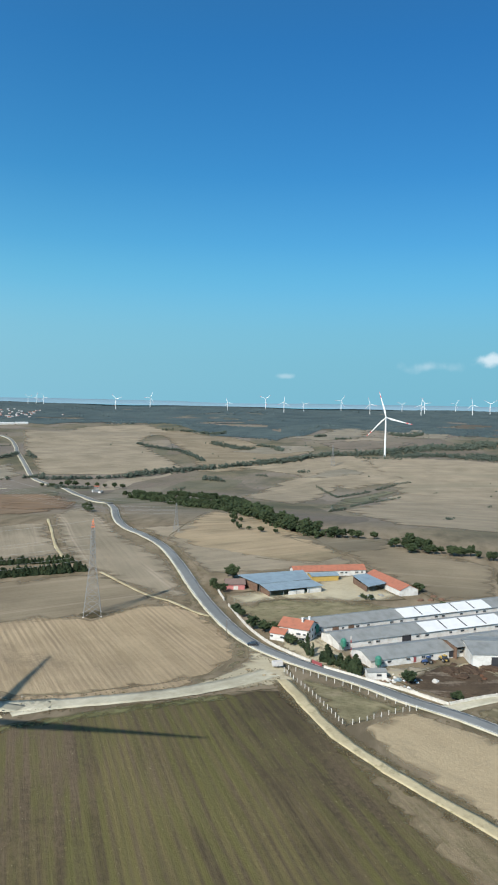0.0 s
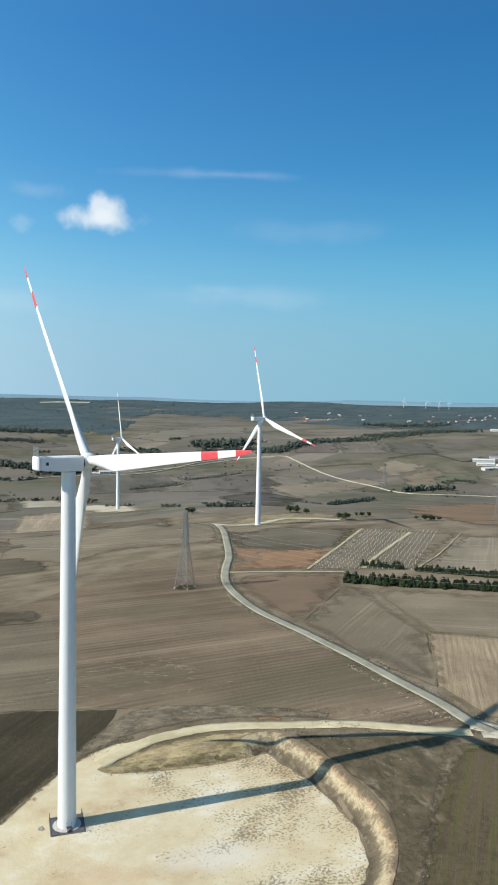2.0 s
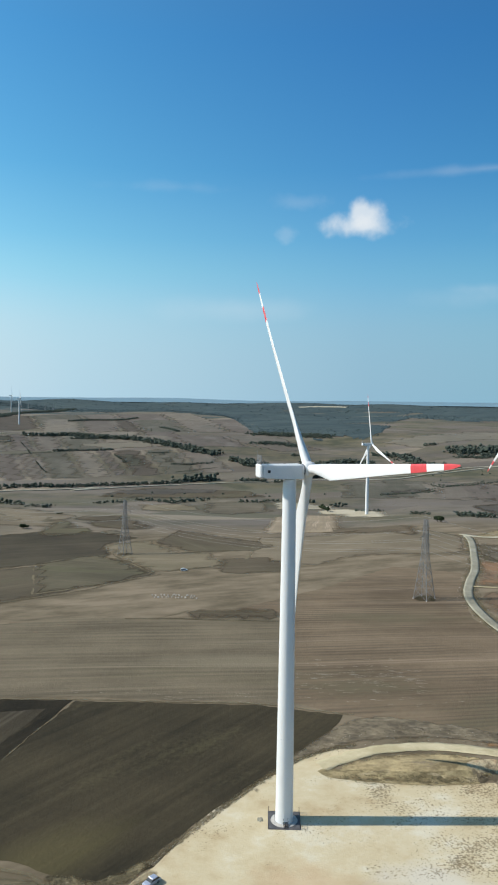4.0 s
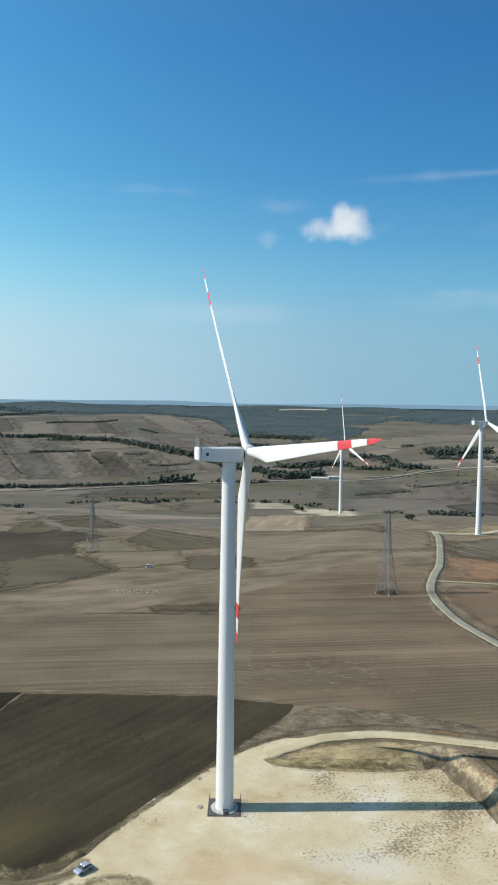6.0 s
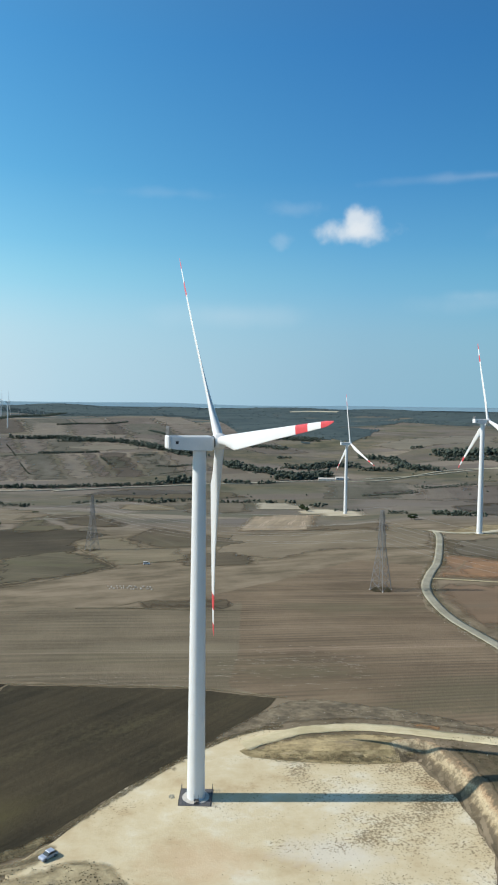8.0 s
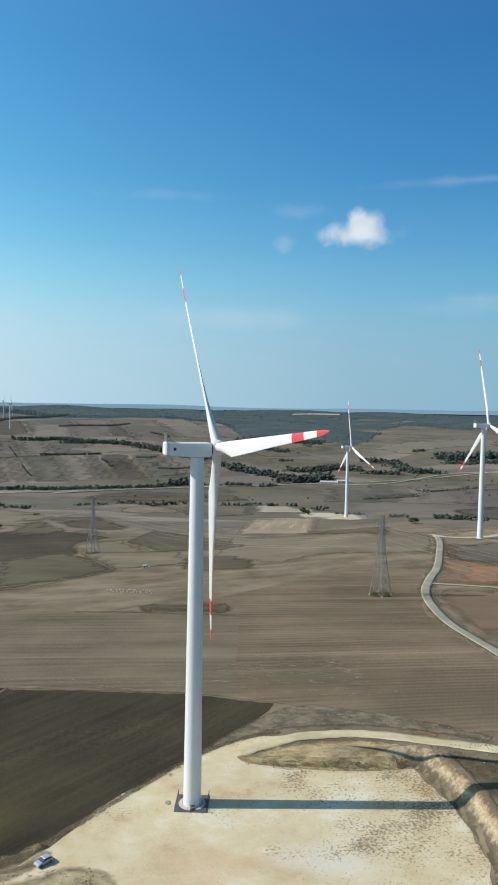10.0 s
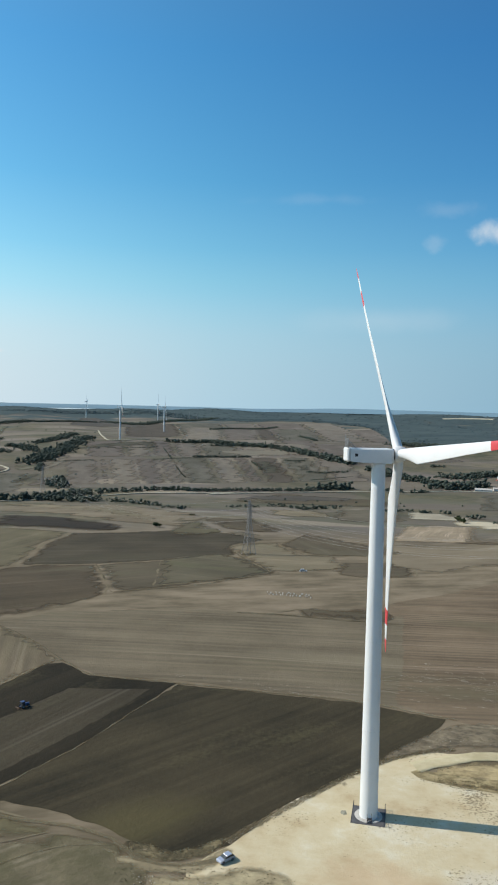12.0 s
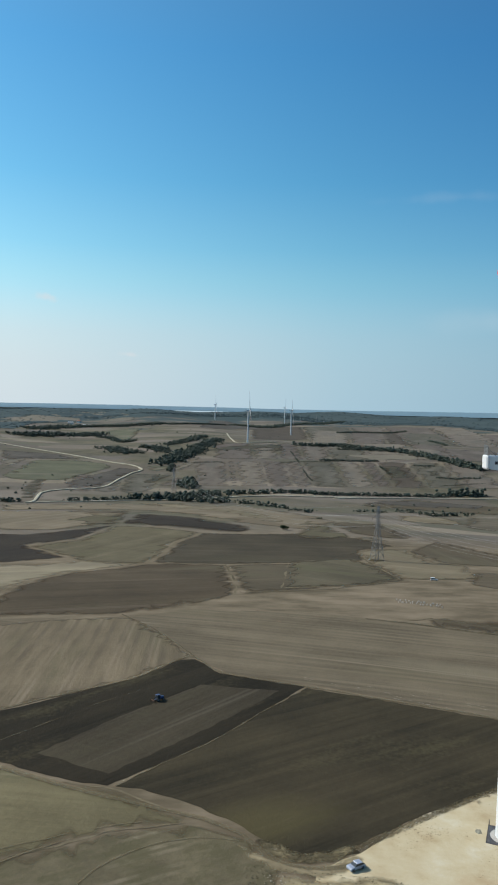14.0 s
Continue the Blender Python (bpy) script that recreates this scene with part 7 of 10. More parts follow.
wood([(-756, 1794), (-703, 1810), (-648, 1846), (-546, 1776), (-466, 1762), (-394, 1719)], 10, 10.8, 30, "dark wood strip on the hillside")
wood([(-390, 1698), (-341, 1652), (-294, 1609), (-246, 1549), (-203, 1524)], 11, 12.3, 26, "dark wood strip on the hillside")
wood([(-616, 1748), (-550, 1761)], 5, 6.1, 10, "dark wood strip on the hillside")
wood([(-405, 1245), (-377, 1267)], 4, 2.3, 4, "thin dark hedge between hill fields")
wood([(-429, 1476), (-403, 1423), (-376, 1360)], 4, 3.7, 6, "thorn scrub between hill fields")
wood([(-359, 1518), (-322, 1523)], 4, 3.9, 8, "thorn scrub between hill fields")
wood([(-280, 1375), (-252, 1372), (-200, 1402)], 4, 3.6, 8, "dark hedge between hill fields")
wood([(-500, 2358), (-381, 2014)], 5, 5.4, 8, "thorn scrub on the far slope")
wood([(-864, 2500), (-826, 2666), (-767, 2781), (-714, 2945)], 6, 6.8, 14, "thorn scrub on the far slope")
wood([(-255, 1275), (-182, 1346)], 4, 2.3, 3, "thin dark hedge between hill fields")
wood([(-155, 1445), (-101, 1383), (-51, 1336), (-16, 1314)], 11, 11.7, 24, "scrubby trees on the hillside")
wood([(-134, 1790), (-76, 1820), (-30, 1768)], 7, 7.4, 32, "dark wood strip on the hillside")
wood([(-36, 1561), (-10, 1571)], 6, 6.6, 13, "small wood on the hillside")
wood([(-15, 1274), (29, 1277), (68, 1318)], 12, 14.4, 32, "grove of dark trees in the valley")
wood([(-7, 1410), (41, 1421), (91, 1473), (139, 1457)], 9, 9.8, 32, "dark wood on the hillside")
wood([(-120, 1176), (-94, 1179), (-73, 1175)], 6, 7.2, 11, "trees beside the valley track")
wood([(-53, 1178), (-28, 1193)], 6, 6.2, 10, "trees beside the valley track")
wood([(-100, 910), (-70, 912), (-42, 921)], 5, 5.0, 7, "shrubby hedge along the stream")
wood([(-29, 908), (-14, 908)], 4, 5.0, 6, "shrubby hedge along the stream")
wood([(-0, 916), (16, 917)], 4, 5.0, 6, "shrubby hedge along the stream")
wood([(38, 869), (51, 870)], 6, 7.2, 6, "round bushes beside the gravel pad")
wood([(65, 819), (82, 808), (103, 812)], 4, 3.8, 6, "bushes behind the gravel pad")
wood([(164, 1628), (227, 1593), (248, 1457), (294, 1443)], 11, 11.7, 24, "scrubby trees on the hillside")
wood([(153, 1409), (218, 1409)], 10, 10.8, 11, "scrubby trees on the hillside")
wood([(303, 1426), (320, 1427)], 8, 8.6, 7, "round trees on the slope")
wood([(350, 1595), (404, 1572), (470, 1585)], 6, 6.8, 16, "scrubby trees on the hillside")
wood([(364, 1673), (405, 1643), (448, 1657), (490, 1666)], 12, 17.0, 48, "dark square plantation on the hillside")
wood([(306, 1788), (330, 1802)], 7, 7.5, 10, "small trees beside a field path")
wood([(118, 1014), (157, 1048), (195, 1063), (218, 1091)], 4, 2.8, 3, "dark hedge line across the slope")
wood([(224, 1166), (246, 1151), (302, 1187), (363, 1236)], 4, 3.2, 4, "dark hedge line across the slope")
wood([(171, 657), (185, 634), (194, 617), (208, 605)], 5, 5.6, 10, "shrubby hedge at the plateau edge")
wood([(131, 738), (149, 717)], 4, 4.2, 6, "shrubby hedge at the plateau edge")
wood([(-156, 2050), (-37, 2024), (61, 1996)], 7, 8.3, 48, "dark wood on the hillside")
wood([(488, 1503), (566, 1553), (684, 1676), (780, 1714), (852, 1725)], 9, 10.2, 40, "dark wood on the hillside")
wood([(415, 1616), (469, 1558), (505, 1538)], 6, 6.8, 20, "scrubby trees on the hillside")
wood([(223, 1188), (259, 1166), (302, 1178)], 4, 3.1, 5, "dark hedge line across the slope")
wood([(121, 1040), (174, 1050), (235, 1140), (353, 1255), (392, 1274)], 4, 2.1, 3, "thin dark hedge across the slope")
wood([(435, 1264), (503, 1286), (596, 1300), (656, 1287)], 4, 2.4, 3, "thin dark hedge across the slope")
wood([(313, 637), (361, 700), (440, 806)], 5, 5.2, 9, "scrubby bank of the stream")
wood([(301, 837), (303, 709), (313, 637)], 4, 2.2, 5, "low scrub on the stream bank")
wood([(562, 947), (611, 969), (651, 981), (657, 961)], 9, 9.9, 11, "clump of trees by the valley track")
wood([(692, 1054), (741, 1074), (750, 1048)], 4, 4.4, 12, "scrub on the valley field edge")
wood([(856, 1153), (921, 1188), (989, 1221)], 4, 5.0, 5, "hedge round the white farm sheds")
wood([(716, 1329), (835, 1363), (861, 1253), (983, 1352), (1080, 1374)], 4, 2.7, 4, "thin dark hedge across the slope")
wood([(783, 972), (797, 966)], 7, 7.4, 6, "trees by the far road")
wood([(820, 963), (844, 944)], 7, 7.5, 6, "trees by the far road")
wood([(846, 914), (875, 887), (927, 858), (946, 851)], 6, 6.3, 9, "belt of trees by the far road")
wood([(766, 810), (784, 790), (793, 773)], 4, 4.7, 7, "low trees by the bridge hamlet")
wood([(896, 1818), (965, 1814), (1124, 1898), (1357, 2079)], 8, 8.8, 60, "dark wood below the village")
wood([(1196, 2486), (1282, 2367), (1395, 2307)], 10, 10.8, 60, "dark wood below the village")
wood([(922, 1184), (960, 1198), (994, 1222)], 7, 7.6, 8, "hedge round the white farm sheds")
wood([(1019, 1220), (978, 1146)], 6, 6.4, 8, "thorn scrub beside the far road")
wood([(831, 956), (847, 920), (889, 878)], 6, 6.3, 13, "belt of trees by the far road")
wood([(847, 960), (855, 951)], 8, 8.6, 8, "trees by the far road")
wood([(780, 842), (785, 812), (806, 767)], 5, 5.8, 9, "low trees by the bridge hamlet")
wood([(960, 843), (1000, 846), (1045, 846), (1082, 835), (1148, 818), (1236, 799), (1315, 783)], 8, 9.1, 22, "belt of dark trees across the valley")
wood([(1301, 773), (1359, 754), (1433, 742), (1522, 721)], 9, 10.2, 30, "belt of dark trees across the valley")
wood([(1503, 709), (1551, 677)], 6, 6.7, 20, "belt of dark trees across the valley")
wood([(1551, 677), (1622, 639), (1720, 612), (1821, 596)], 9, 9.9, 40, "belt of dark trees across the valley")
wood([(1548, 588), (1627, 541), (1642, 452), (1639, 387)], 6, 6.6, 40, "scrubby trees on the far slope")
wood([(1778, 563), (1838, 528), (1957, 505)], 9, 10.5, 50, "scrubby trees on the far slope")
wood([(1696, 460), (1683, 402)], 7, 8.2, 30, "scrubby trees on the far slope")
wood([(1369, 1226), (1343, 1155), (1342, 1096), (1337, 1054), (1288, 973), (1234, 892)], 6, 6.9, 10, "overgrown gully hedge on the hillside")
wood([(1050, 726), (1050, 706), (1056, 691)], 8, 8.4, 11, "clump of trees on the slope")
wood([(903, 669), (931, 669)], 4, 3.8, 7, "clump of scrub on the slope")
wood([(1531, 1109), (1510, 1063), (1485, 986), (1489, 963)], 7, 7.3, 24, "scrubby trees on the far slope")
wood([(1835, 1587), (1859, 1583)], 7, 7.7, 14, "scrubby trees on the far slope")
wood([(1862, 1522), (1878, 1485)], 9, 9.5, 16, "scrubby trees on the far slope")
wood([(1868, 1452), (1873, 1395), (1923, 1388)], 8, 9.3, 16, "scrubby trees on the far slope")
wood([(1566, 994), (1554, 931), (1509, 873)], 6, 7.2, 14, "scrubby trees on the far slope")
wood([(1816, 969), (1856, 965)], 7, 8.2, 18, "scrubby trees on the far slope")
wood([(1782, 883), (1817, 858)], 6, 6.3, 12, "scrubby trees on the far slope")
wood([(2254, 947), (2225, 883), (2333, 883)], 9, 9.5, 30, "scrubby trees on the far slope")
wood([(1488, 656), (1500, 620), (1513, 585)], 5, 5.2, 6, "trees at the foot of the far turbine")
wood([(1170, 691), (1160, 657), (1151, 624)], 4, 3.3, 10, "ditch hedge on the hillside")
wood([(1246, 646), (1261, 638)], 5, 5.7, 8, "thorn thicket on the hillside")
wood([(1120, 529), (1057, 468), (1015, 427)], 4, 2.9, 5, "ditch hedge on the hillside")
wood([(1007, 422), (1048, 420), (1109, 422), (1173, 424), (1222, 426), (1263, 418)], 4, 3.9, 6, "ditch hedge on the hillside")
wood([(833, 298), (946, 334), (1014, 342), (1086, 349)], 4, 2.5, 4, "ditch hedge on the hillside")
wood([(1014, 366), (1024, 359)], 4, 4.4, 5, "thorn thicket on the hillside")
wood([(720, 260), (774, 271)], 4, 3.3, 3, "thorn thicket on the hillside")
wood([(796, 301), (804, 298)], 4, 3.6, 3, "thorn thicket on the hillside")
wood([(745, 132), (762, 133)], 4, 3.1, 2, "thorn thicket on the hillside")
wood([(1175, 332), (1186, 330)], 4, 2.9, 3, "thorn thicket on the hillside")
wood([(1049, 194), (1070, 191)], 4, 3.4, 3, "thorn thicket on the hillside")

# the forest that covers the far hills, with clearings
FOREST_EDGE = ((12, 2470), (23, 2480), (29, 2440), (32, 1900), (35, 2030), (38.5, 2320), (42, 2650), (54, 2490), (65, 2600), (76, 3000), (79, 3140), (83, 3500), (85.5, 2090), (88, 1860), (92, 1980), (96, 2030), (98, 3300), (106, 3460), (113, 4130), (118, 4220), (125, 3880), (130, 3540), (136, 2500), (142, 2400))


def far_forest():
    rng = np.random.default_rng(3)
    n = 90000
    ang = rng.uniform(12, 142, n)
    r = np.sqrt(rng.uniform(1800.0 ** 2, 4980.0 ** 2, n))
    x, y = 60 + r * np.cos(np.radians(ang)), r * np.sin(np.radians(ang))
    cover = np.array([noise.noise((a / 520, b / 430, 0.3)) + 0.5 * noise.noise((a / 170, b / 150, 4.0)) for a, b in zip(x, y)])
    edge = np.interp(ang, [p[0] for p in FOREST_EDGE], [p[1] for p in FOREST_EDGE])
    keep = (cover > 0.05 - 0.75 * smooth((r - edge + 60) / 500)) & (r > edge - 80 + 160 * cover)
    for cx, cy, cr in CLEARINGS:
        keep &= np.hypot(x - cx, y - cy) > cr
    keep &= (r < edge + 260) | (rng.uniform(0, 1, n) < 0.05)   # single crowns show along the wood edges
    x, y, r = x[keep], y[keep], r[keep]
    s = rng.uniform(0.0012, 0.0027, len(x)) * r
    v, f = clumps(np.stack((x, y, land(x, y) + 0.6), 1), s, rng, 0.24)
    # the closed canopy between the taller crowns
    aa, rows = np.linspace(12, 142, 521), 80
    lo = np.interp(aa, [p[0] for p in FOREST_EDGE], [p[1] for p in FOREST_EDGE])
    grid = []
    for a, e in zip(aa, lo):
        e = e + 60 * noise.noise((a / 2.0, 0.0, 3.0))
        for q in np.linspace(0, 1, rows):
            d = e + (4990 - e) * q
            px, py = 60 + d * math.cos(radians(a)), d * math.sin(radians(a))
            grid.append((px, py, ground(px, py) + 0.9 + 0.8 * noise.noise((px / 60, py / 60, 0.0)), noise.noise((px / 520, py / 430, 0.3)) + 0.5 * noise.noise((px / 170, py / 150, 4.0))))
    base = len(v)
    quads = [[base + k * rows + j, base + (k + 1) * rows + j, base + (k + 1) * rows + j + 1, base + k * rows + j + 1] for k in range(520) for j in range(rows - 1) if grid[k * rows + j][3] > -0.42]
    v, f = v.tolist() + [g[:3] for g in grid], f.tolist() + quads
    return tagged(new("far_forest", from_arrays("far_forest", v, f, M_FOREST, True)), "dark forest covering the distant hills, blued by painted haze", "forest", "", "stuff")


def far_ridge():
    """The last faint hills along the horizon; their blue is haze put into the colour."""
    rng = np.random.default_rng(9)
    vs, fs = [], []
    for k in range(261):
        a = radians(12 + 130 * k / 260)
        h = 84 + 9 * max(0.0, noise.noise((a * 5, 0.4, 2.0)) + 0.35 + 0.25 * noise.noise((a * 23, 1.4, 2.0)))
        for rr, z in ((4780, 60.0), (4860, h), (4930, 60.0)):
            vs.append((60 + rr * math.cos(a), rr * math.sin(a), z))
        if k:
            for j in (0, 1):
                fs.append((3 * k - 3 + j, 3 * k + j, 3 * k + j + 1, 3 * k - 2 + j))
    return tagged(new("far_ridge", from_arrays("far_ridge", vs, fs, plain("blue_distance", (0.16, 0.27, 0.34), 0.95, vary=0.06, scale=0.004), True)), "last hills on the horizon, painted haze blue", "hills", "", "structure")


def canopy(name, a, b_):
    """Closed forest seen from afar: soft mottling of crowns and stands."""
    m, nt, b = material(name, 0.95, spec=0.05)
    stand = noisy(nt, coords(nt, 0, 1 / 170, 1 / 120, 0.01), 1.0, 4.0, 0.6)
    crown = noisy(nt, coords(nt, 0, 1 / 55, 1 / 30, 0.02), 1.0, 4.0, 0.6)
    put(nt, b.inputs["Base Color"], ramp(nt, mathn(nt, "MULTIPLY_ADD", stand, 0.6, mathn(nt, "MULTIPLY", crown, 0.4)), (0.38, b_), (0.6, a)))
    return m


# the forest green is lightened and blued: distance haze put into the colour
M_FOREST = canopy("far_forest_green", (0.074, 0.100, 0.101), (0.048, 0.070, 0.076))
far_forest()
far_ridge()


def scattered_bushes():
    """Lone bushes and field trees dotted over the far slopes."""
    rng = np.random.default_rng(8)
    cs, ss = [], []
    while len(ss) < 420:
        a, r = rng.uniform(radians(12), radians(142)), rng.uniform(900, 2900)
        x, y = 60 + r * math.cos(a), r * math.sin(a)
        if noise.noise((x / 300, y / 260, 1.7)) < rng.uniform(0.1, 0.5):
            continue
        h = rng.uniform(1.0, 2.6)
        cs.append((x, y, ground(x, y) + h * 0.5))
        ss.append(h)
    v, f = clumps(np.array(cs), ss, rng, 0.8)
    return tagged(new("field_bushes", from_arrays("field_bushes", v.tolist(), f.tolist(), M_BELT)), "lone dark bushes dotted over the far fields", "bushes", "", "stuff")


scattered_bushes()

# ---- wind turbines ----
M_STEEL = plain("galvanised_steel", (0.22, 0.225, 0.225), 0.6, 0.2, 0.1, 1.0)
ROTOR_PHASE = -36
HUB_Z, ROTOR_R, AXIS_TILT, HUB_OUT = 88.8, 62.6, 4.4, 5.0


def ring(r, z, n=40):
    return [(r * math.cos(2 * math.pi * k / n), r * math.sin(2 * math.pi * k / n), z) for k in range(n)]


def blade_rings(s0, s1, n):
    """Sections of a blade from span s0 to s1 (0 root, 1 tip): round root, broad shoulder, slim twisted tip. Span runs along z, the rotor's axis along x."""
    out = []
    for k in range(n + 1):
        s = s0 + (s1 - s0) * k / n
        chord = np.interp(s, (0, 0.03, 0.1, 0.2, 0.35, 0.6, 0.85, 0.96, 1.0), (2.3, 2.3, 2.9, 4.0, 3.4, 2.3, 1.45, 1.0, 0.25))
        thick = np.interp(s, (0, 0.03, 0.1, 0.2, 0.4, 1.0), (1.0, 1.0, 0.72, 0.36, 0.24, 0.16)) * chord
        rnd = np.interp(s, (0, 0.03, 0.2), (1.0, 1.0, 0.0))
        twist = radians(np.interp(s, (0, 0.2, 0.5, 1.0), (16, 13, 6, 0)) + 4)
        bend = 1.1 + 2.0 * s * s
        pts = []
        for j in range(16):
            a = 2 * math.pi * j / 16
            u, w = math.cos(a), math.sin(a)
            y = chord * (0.5 * u - (0.22 * (1 - rnd)))
            x = thick * 0.5 * w * (rnd + (1 - rnd) * (0.62 + 0.38 * u))
            pts.append((x * math.cos(twist) + y * math.sin(twist) + bend - 1.0, -x * math.sin(twist) + y * math.cos(twist), 1.4 + s * (ROTOR_R - 1.4)))
        out.append(pts)
    return out


def turbine_meshes():
    d = {}
    cuts = (0.35, 22, 44, 66, HUB_Z - 1.9)
    for k in range(4):
        bm = bmesh.new()
        rad = [2.25 + (1.62 - 2.25) * c / HUB_Z for c in (cuts[k], cuts[k + 1])]
        loft(bm, [ring(rad[0], cuts[k]), ring(rad[1], cuts[k + 1])])
        loft(bm, [ring(rad[1] + 0.035, cuts[k + 1] - 0.16), ring(rad[1] + 0.035, cuts[k + 1] - 0.02)])
        d["tower", k] = part("tower_section", bm, M_WHITE, None, "", True)
    bm = bmesh.new()
    loft(bm, [ring(3.4, 0.02), ring(3.4, 0.32), ring(3.2, 0.38)])
    d["plinth"] = part("plinth_ring", bm, M_CONCRETE)
    bm = bmesh.new()
    box(bm, 0, 0, 1.5, 0.12, 1.0, 2.1, Matrix.Translation((-2.15, 0, 0.6)), 0.03)
    d["door"] = part("tower_door", bm, M_WHITE)
    bm = bmesh.new()
    for k in range(6):
        box(bm, -2.45 - 0.28 * k, 0, 0.95 - 0.16 * k, 0.3, 1.1, 0.06)
    for s in (-0.55, 0.55):
        rod(bm, (-2.3, s, 1.0), (-4.0, s, 0.1), 0.05)
        rod(bm, (-2.3, s, 2.0), (-4.0, s, 1.1), 0.03)
    d["steps"] = part("door_steps", bm, M_DARK)
    # nacelle, its axis along x, the rotor at +x
    bm = bmesh.new()
    prof = lambda x, w, b, t: [(x, -w, b), (x, w, b), (x, w, t - 0.3), (x, w - 0.35, t), (x, -w + 0.35, t), (x, -w, t - 0.3)]
    loft(bm, [prof(-7.4, 1.7, -1.2, 1.75), prof(-6.9, 1.8, -1.4, 1.8), prof(-2.0, 1.85, -1.75, 1.75), prof(2.6, 1.85, -1.8, 1.75), prof(3.3, 1.45, -1.5, 1.5)])
    d["nacelle"] = part("nacelle", bm, M_WHITE)
    bm = bmesh.new()
    box(bm, -7.85, 0, 0.25, 0.9, 3.7, 3.3, None, 0.3)
    d["cooler"] = part("rear_cooler", bm, M_WHITE)
    bm = bmesh.new()
    for z in np.linspace(1.9, 4.0, 8):
        box(bm, -7.95, 0, z, 0.14, 3.2, 0.10)
    for s in (-1.6, -0.8, 0.0, 0.8, 1.6):
        rod(bm, (-7.95, s, 1.7), (-7.95, s, 4.1), 0.07)
    for s in (-1.5, 1.5):
        rod(bm, (-6.0, s, 1.7), (-7.9, s, 3.5), 0.06)
    rod(bm, (-7.95, 1.3, 4.0), (-7.95, 1.3, 5.0), 0.05)
    d["mast"] = part("cooler_frame", bm, M_STEEL)
    bm = bmesh.new()
    box(bm, -6.0, 0, 0.2, 0.7, 0.06, 0.7, None, 0.02)
    d["hatch"] = part("vent_hatch", bm, M_DARK)
    bm = bmesh.new()
    loft(bm, [[(x, y, z) for y, z, _ in ring(r, 0, 24)] for x, r in ((3.25, 1.45), (3.65, 1.45))])
    d["collar"] = part("hub_collar", bm, M_DARK)
    bm = bmesh.new()
    loft(bm, [[(x, y, z) for y, z, _ in ring(r, 0, 28)] for x, r in ((3.6, 1.7), (4.0, 1.95), (5.6, 1.95), (6.4, 1.6), (7.0, 1.0), (7.25, 0.3))])
    d["hub"] = part("hub", bm, M_WHITE, None, "", True)
    bm = bmesh.new()
    loft(bm, blade_rings(0.0, 0.755, 26))
    loft(bm, blade_rings(0.84, 0.925, 4))
    d["blade"] = part("blade", bm, M_WHITE, None, "", True)
    for k, (a, b) in enumerate(((0.755, 0.84), (0.925, 1.0))):
        bm = bmesh.new()
        loft(bm, blade_rings(a, b, 5))
        d["band", k] = part("red_band", bm, M_RED, None, "red-painted warning band", True)
    meshes = {k: o.data for k, o in d.items()}
    for o in d.values():
        bpy.data.objects.remove(o)
    return meshes


TURBINE = turbine_meshes()


def turbine(x, y, axis, phase, label, size=1.0, near=False, group="wind turbines"):
    """A three-bladed turbine. axis: the way its rotor faces, degrees from +x; phase: turn of the rotor."""
    t = thing("wind_turbine", label, "wind turbine", (x, y, ground(x, y)), 0, group)
    t.scale = (size, size, size)
    for k in range(4):
        part("tower_section", TURBINE["tower", k], None, t)
    part("plinth_ring", TURBINE["plinth"], None, t)
    turn = Matrix.Translation((0, 0, HUB_Z)) @ Matrix.Rotation(radians(axis), 4, "Z") @ Matrix.Rotation(radians(-AXIS_TILT), 4, "Y")
    flat = Matrix.Translation((0, 0, HUB_Z)) @ Matrix.Rotation(radians(axis), 4, "Z")
    if near:
        door = part("tower_door", TURBINE["door"], None, t)
        door.matrix_basis = pose(0, 0, 0, 0, 0, 100)
        part("door_steps", TURBINE["steps"], None, t).matrix_basis = pose(0, 0, 0, 0, 0, 100)
    nac = part("nacelle", TURBINE["nacelle"], None, t)
    nac.matrix_basis = flat
    part("rear_cooler", TURBINE["cooler"], None, nac)
    part("cooler_frame", TURBINE["mast"], None, nac, "grey cooler grille with a sensor mast")
    for side in (-1.92, 1.92):
        part("vent_hatch", TURBINE["hatch"], None, nac).matrix_basis = pose(0, side * 0.945, 0)
    part("hub_collar", TURBINE["collar"], None, t).matrix_basis = turn
    part("hub", TURBINE["hub"], None, t).matrix_basis = turn
    for k in range(3):
        b = part("blade", TURBINE["blade"], None, t)
        b.matrix_basis = turn @ Matrix.Translation((HUB_OUT, 0, 0)) @ Matrix.Rotation(radians(phase + 120 * k), 4, "X")
        for j in range(2):
            part("red_band", TURBINE["band", j], None, b, "red-painted warning band")
    return t


turbine(0, 0, 22.8, ROTOR_PHASE, "tall white wind turbine with red-banded blades on a pale limestone pad", 1.0, True)

turbine(165, 420, 22.8, -12, "white wind turbine on a gravel spur above the track", 1)
turbine(79, 765, 22.8, -8, "white wind turbine on a pale gravel pad in the valley", 1)
turbine(1563, 622, 22.8, -16, "lone white wind turbine on a brown hilltop", 1)
turbine(-863, 1697, 22.8, -5, "distant white wind turbine on the hillside", 1)
turbine(-1006, 2374, 22.8, -50, "distant white wind turbine on the hillside", 1)
turbine(-1865, 3418, 22.8, -80, "distant white wind turbine on the ridge", 0.95)
turbine(-1349, 3149, 22.8, -30, "distant white wind turbine on the ridge", 0.9)
turbine(2999, 3084, 22.8, 73, "tiny white wind turbine on the far horizon", 0.67)
turbine(3241, 3045, 22.8, 26, "tiny white wind turbine on the far horizon", 0.67)
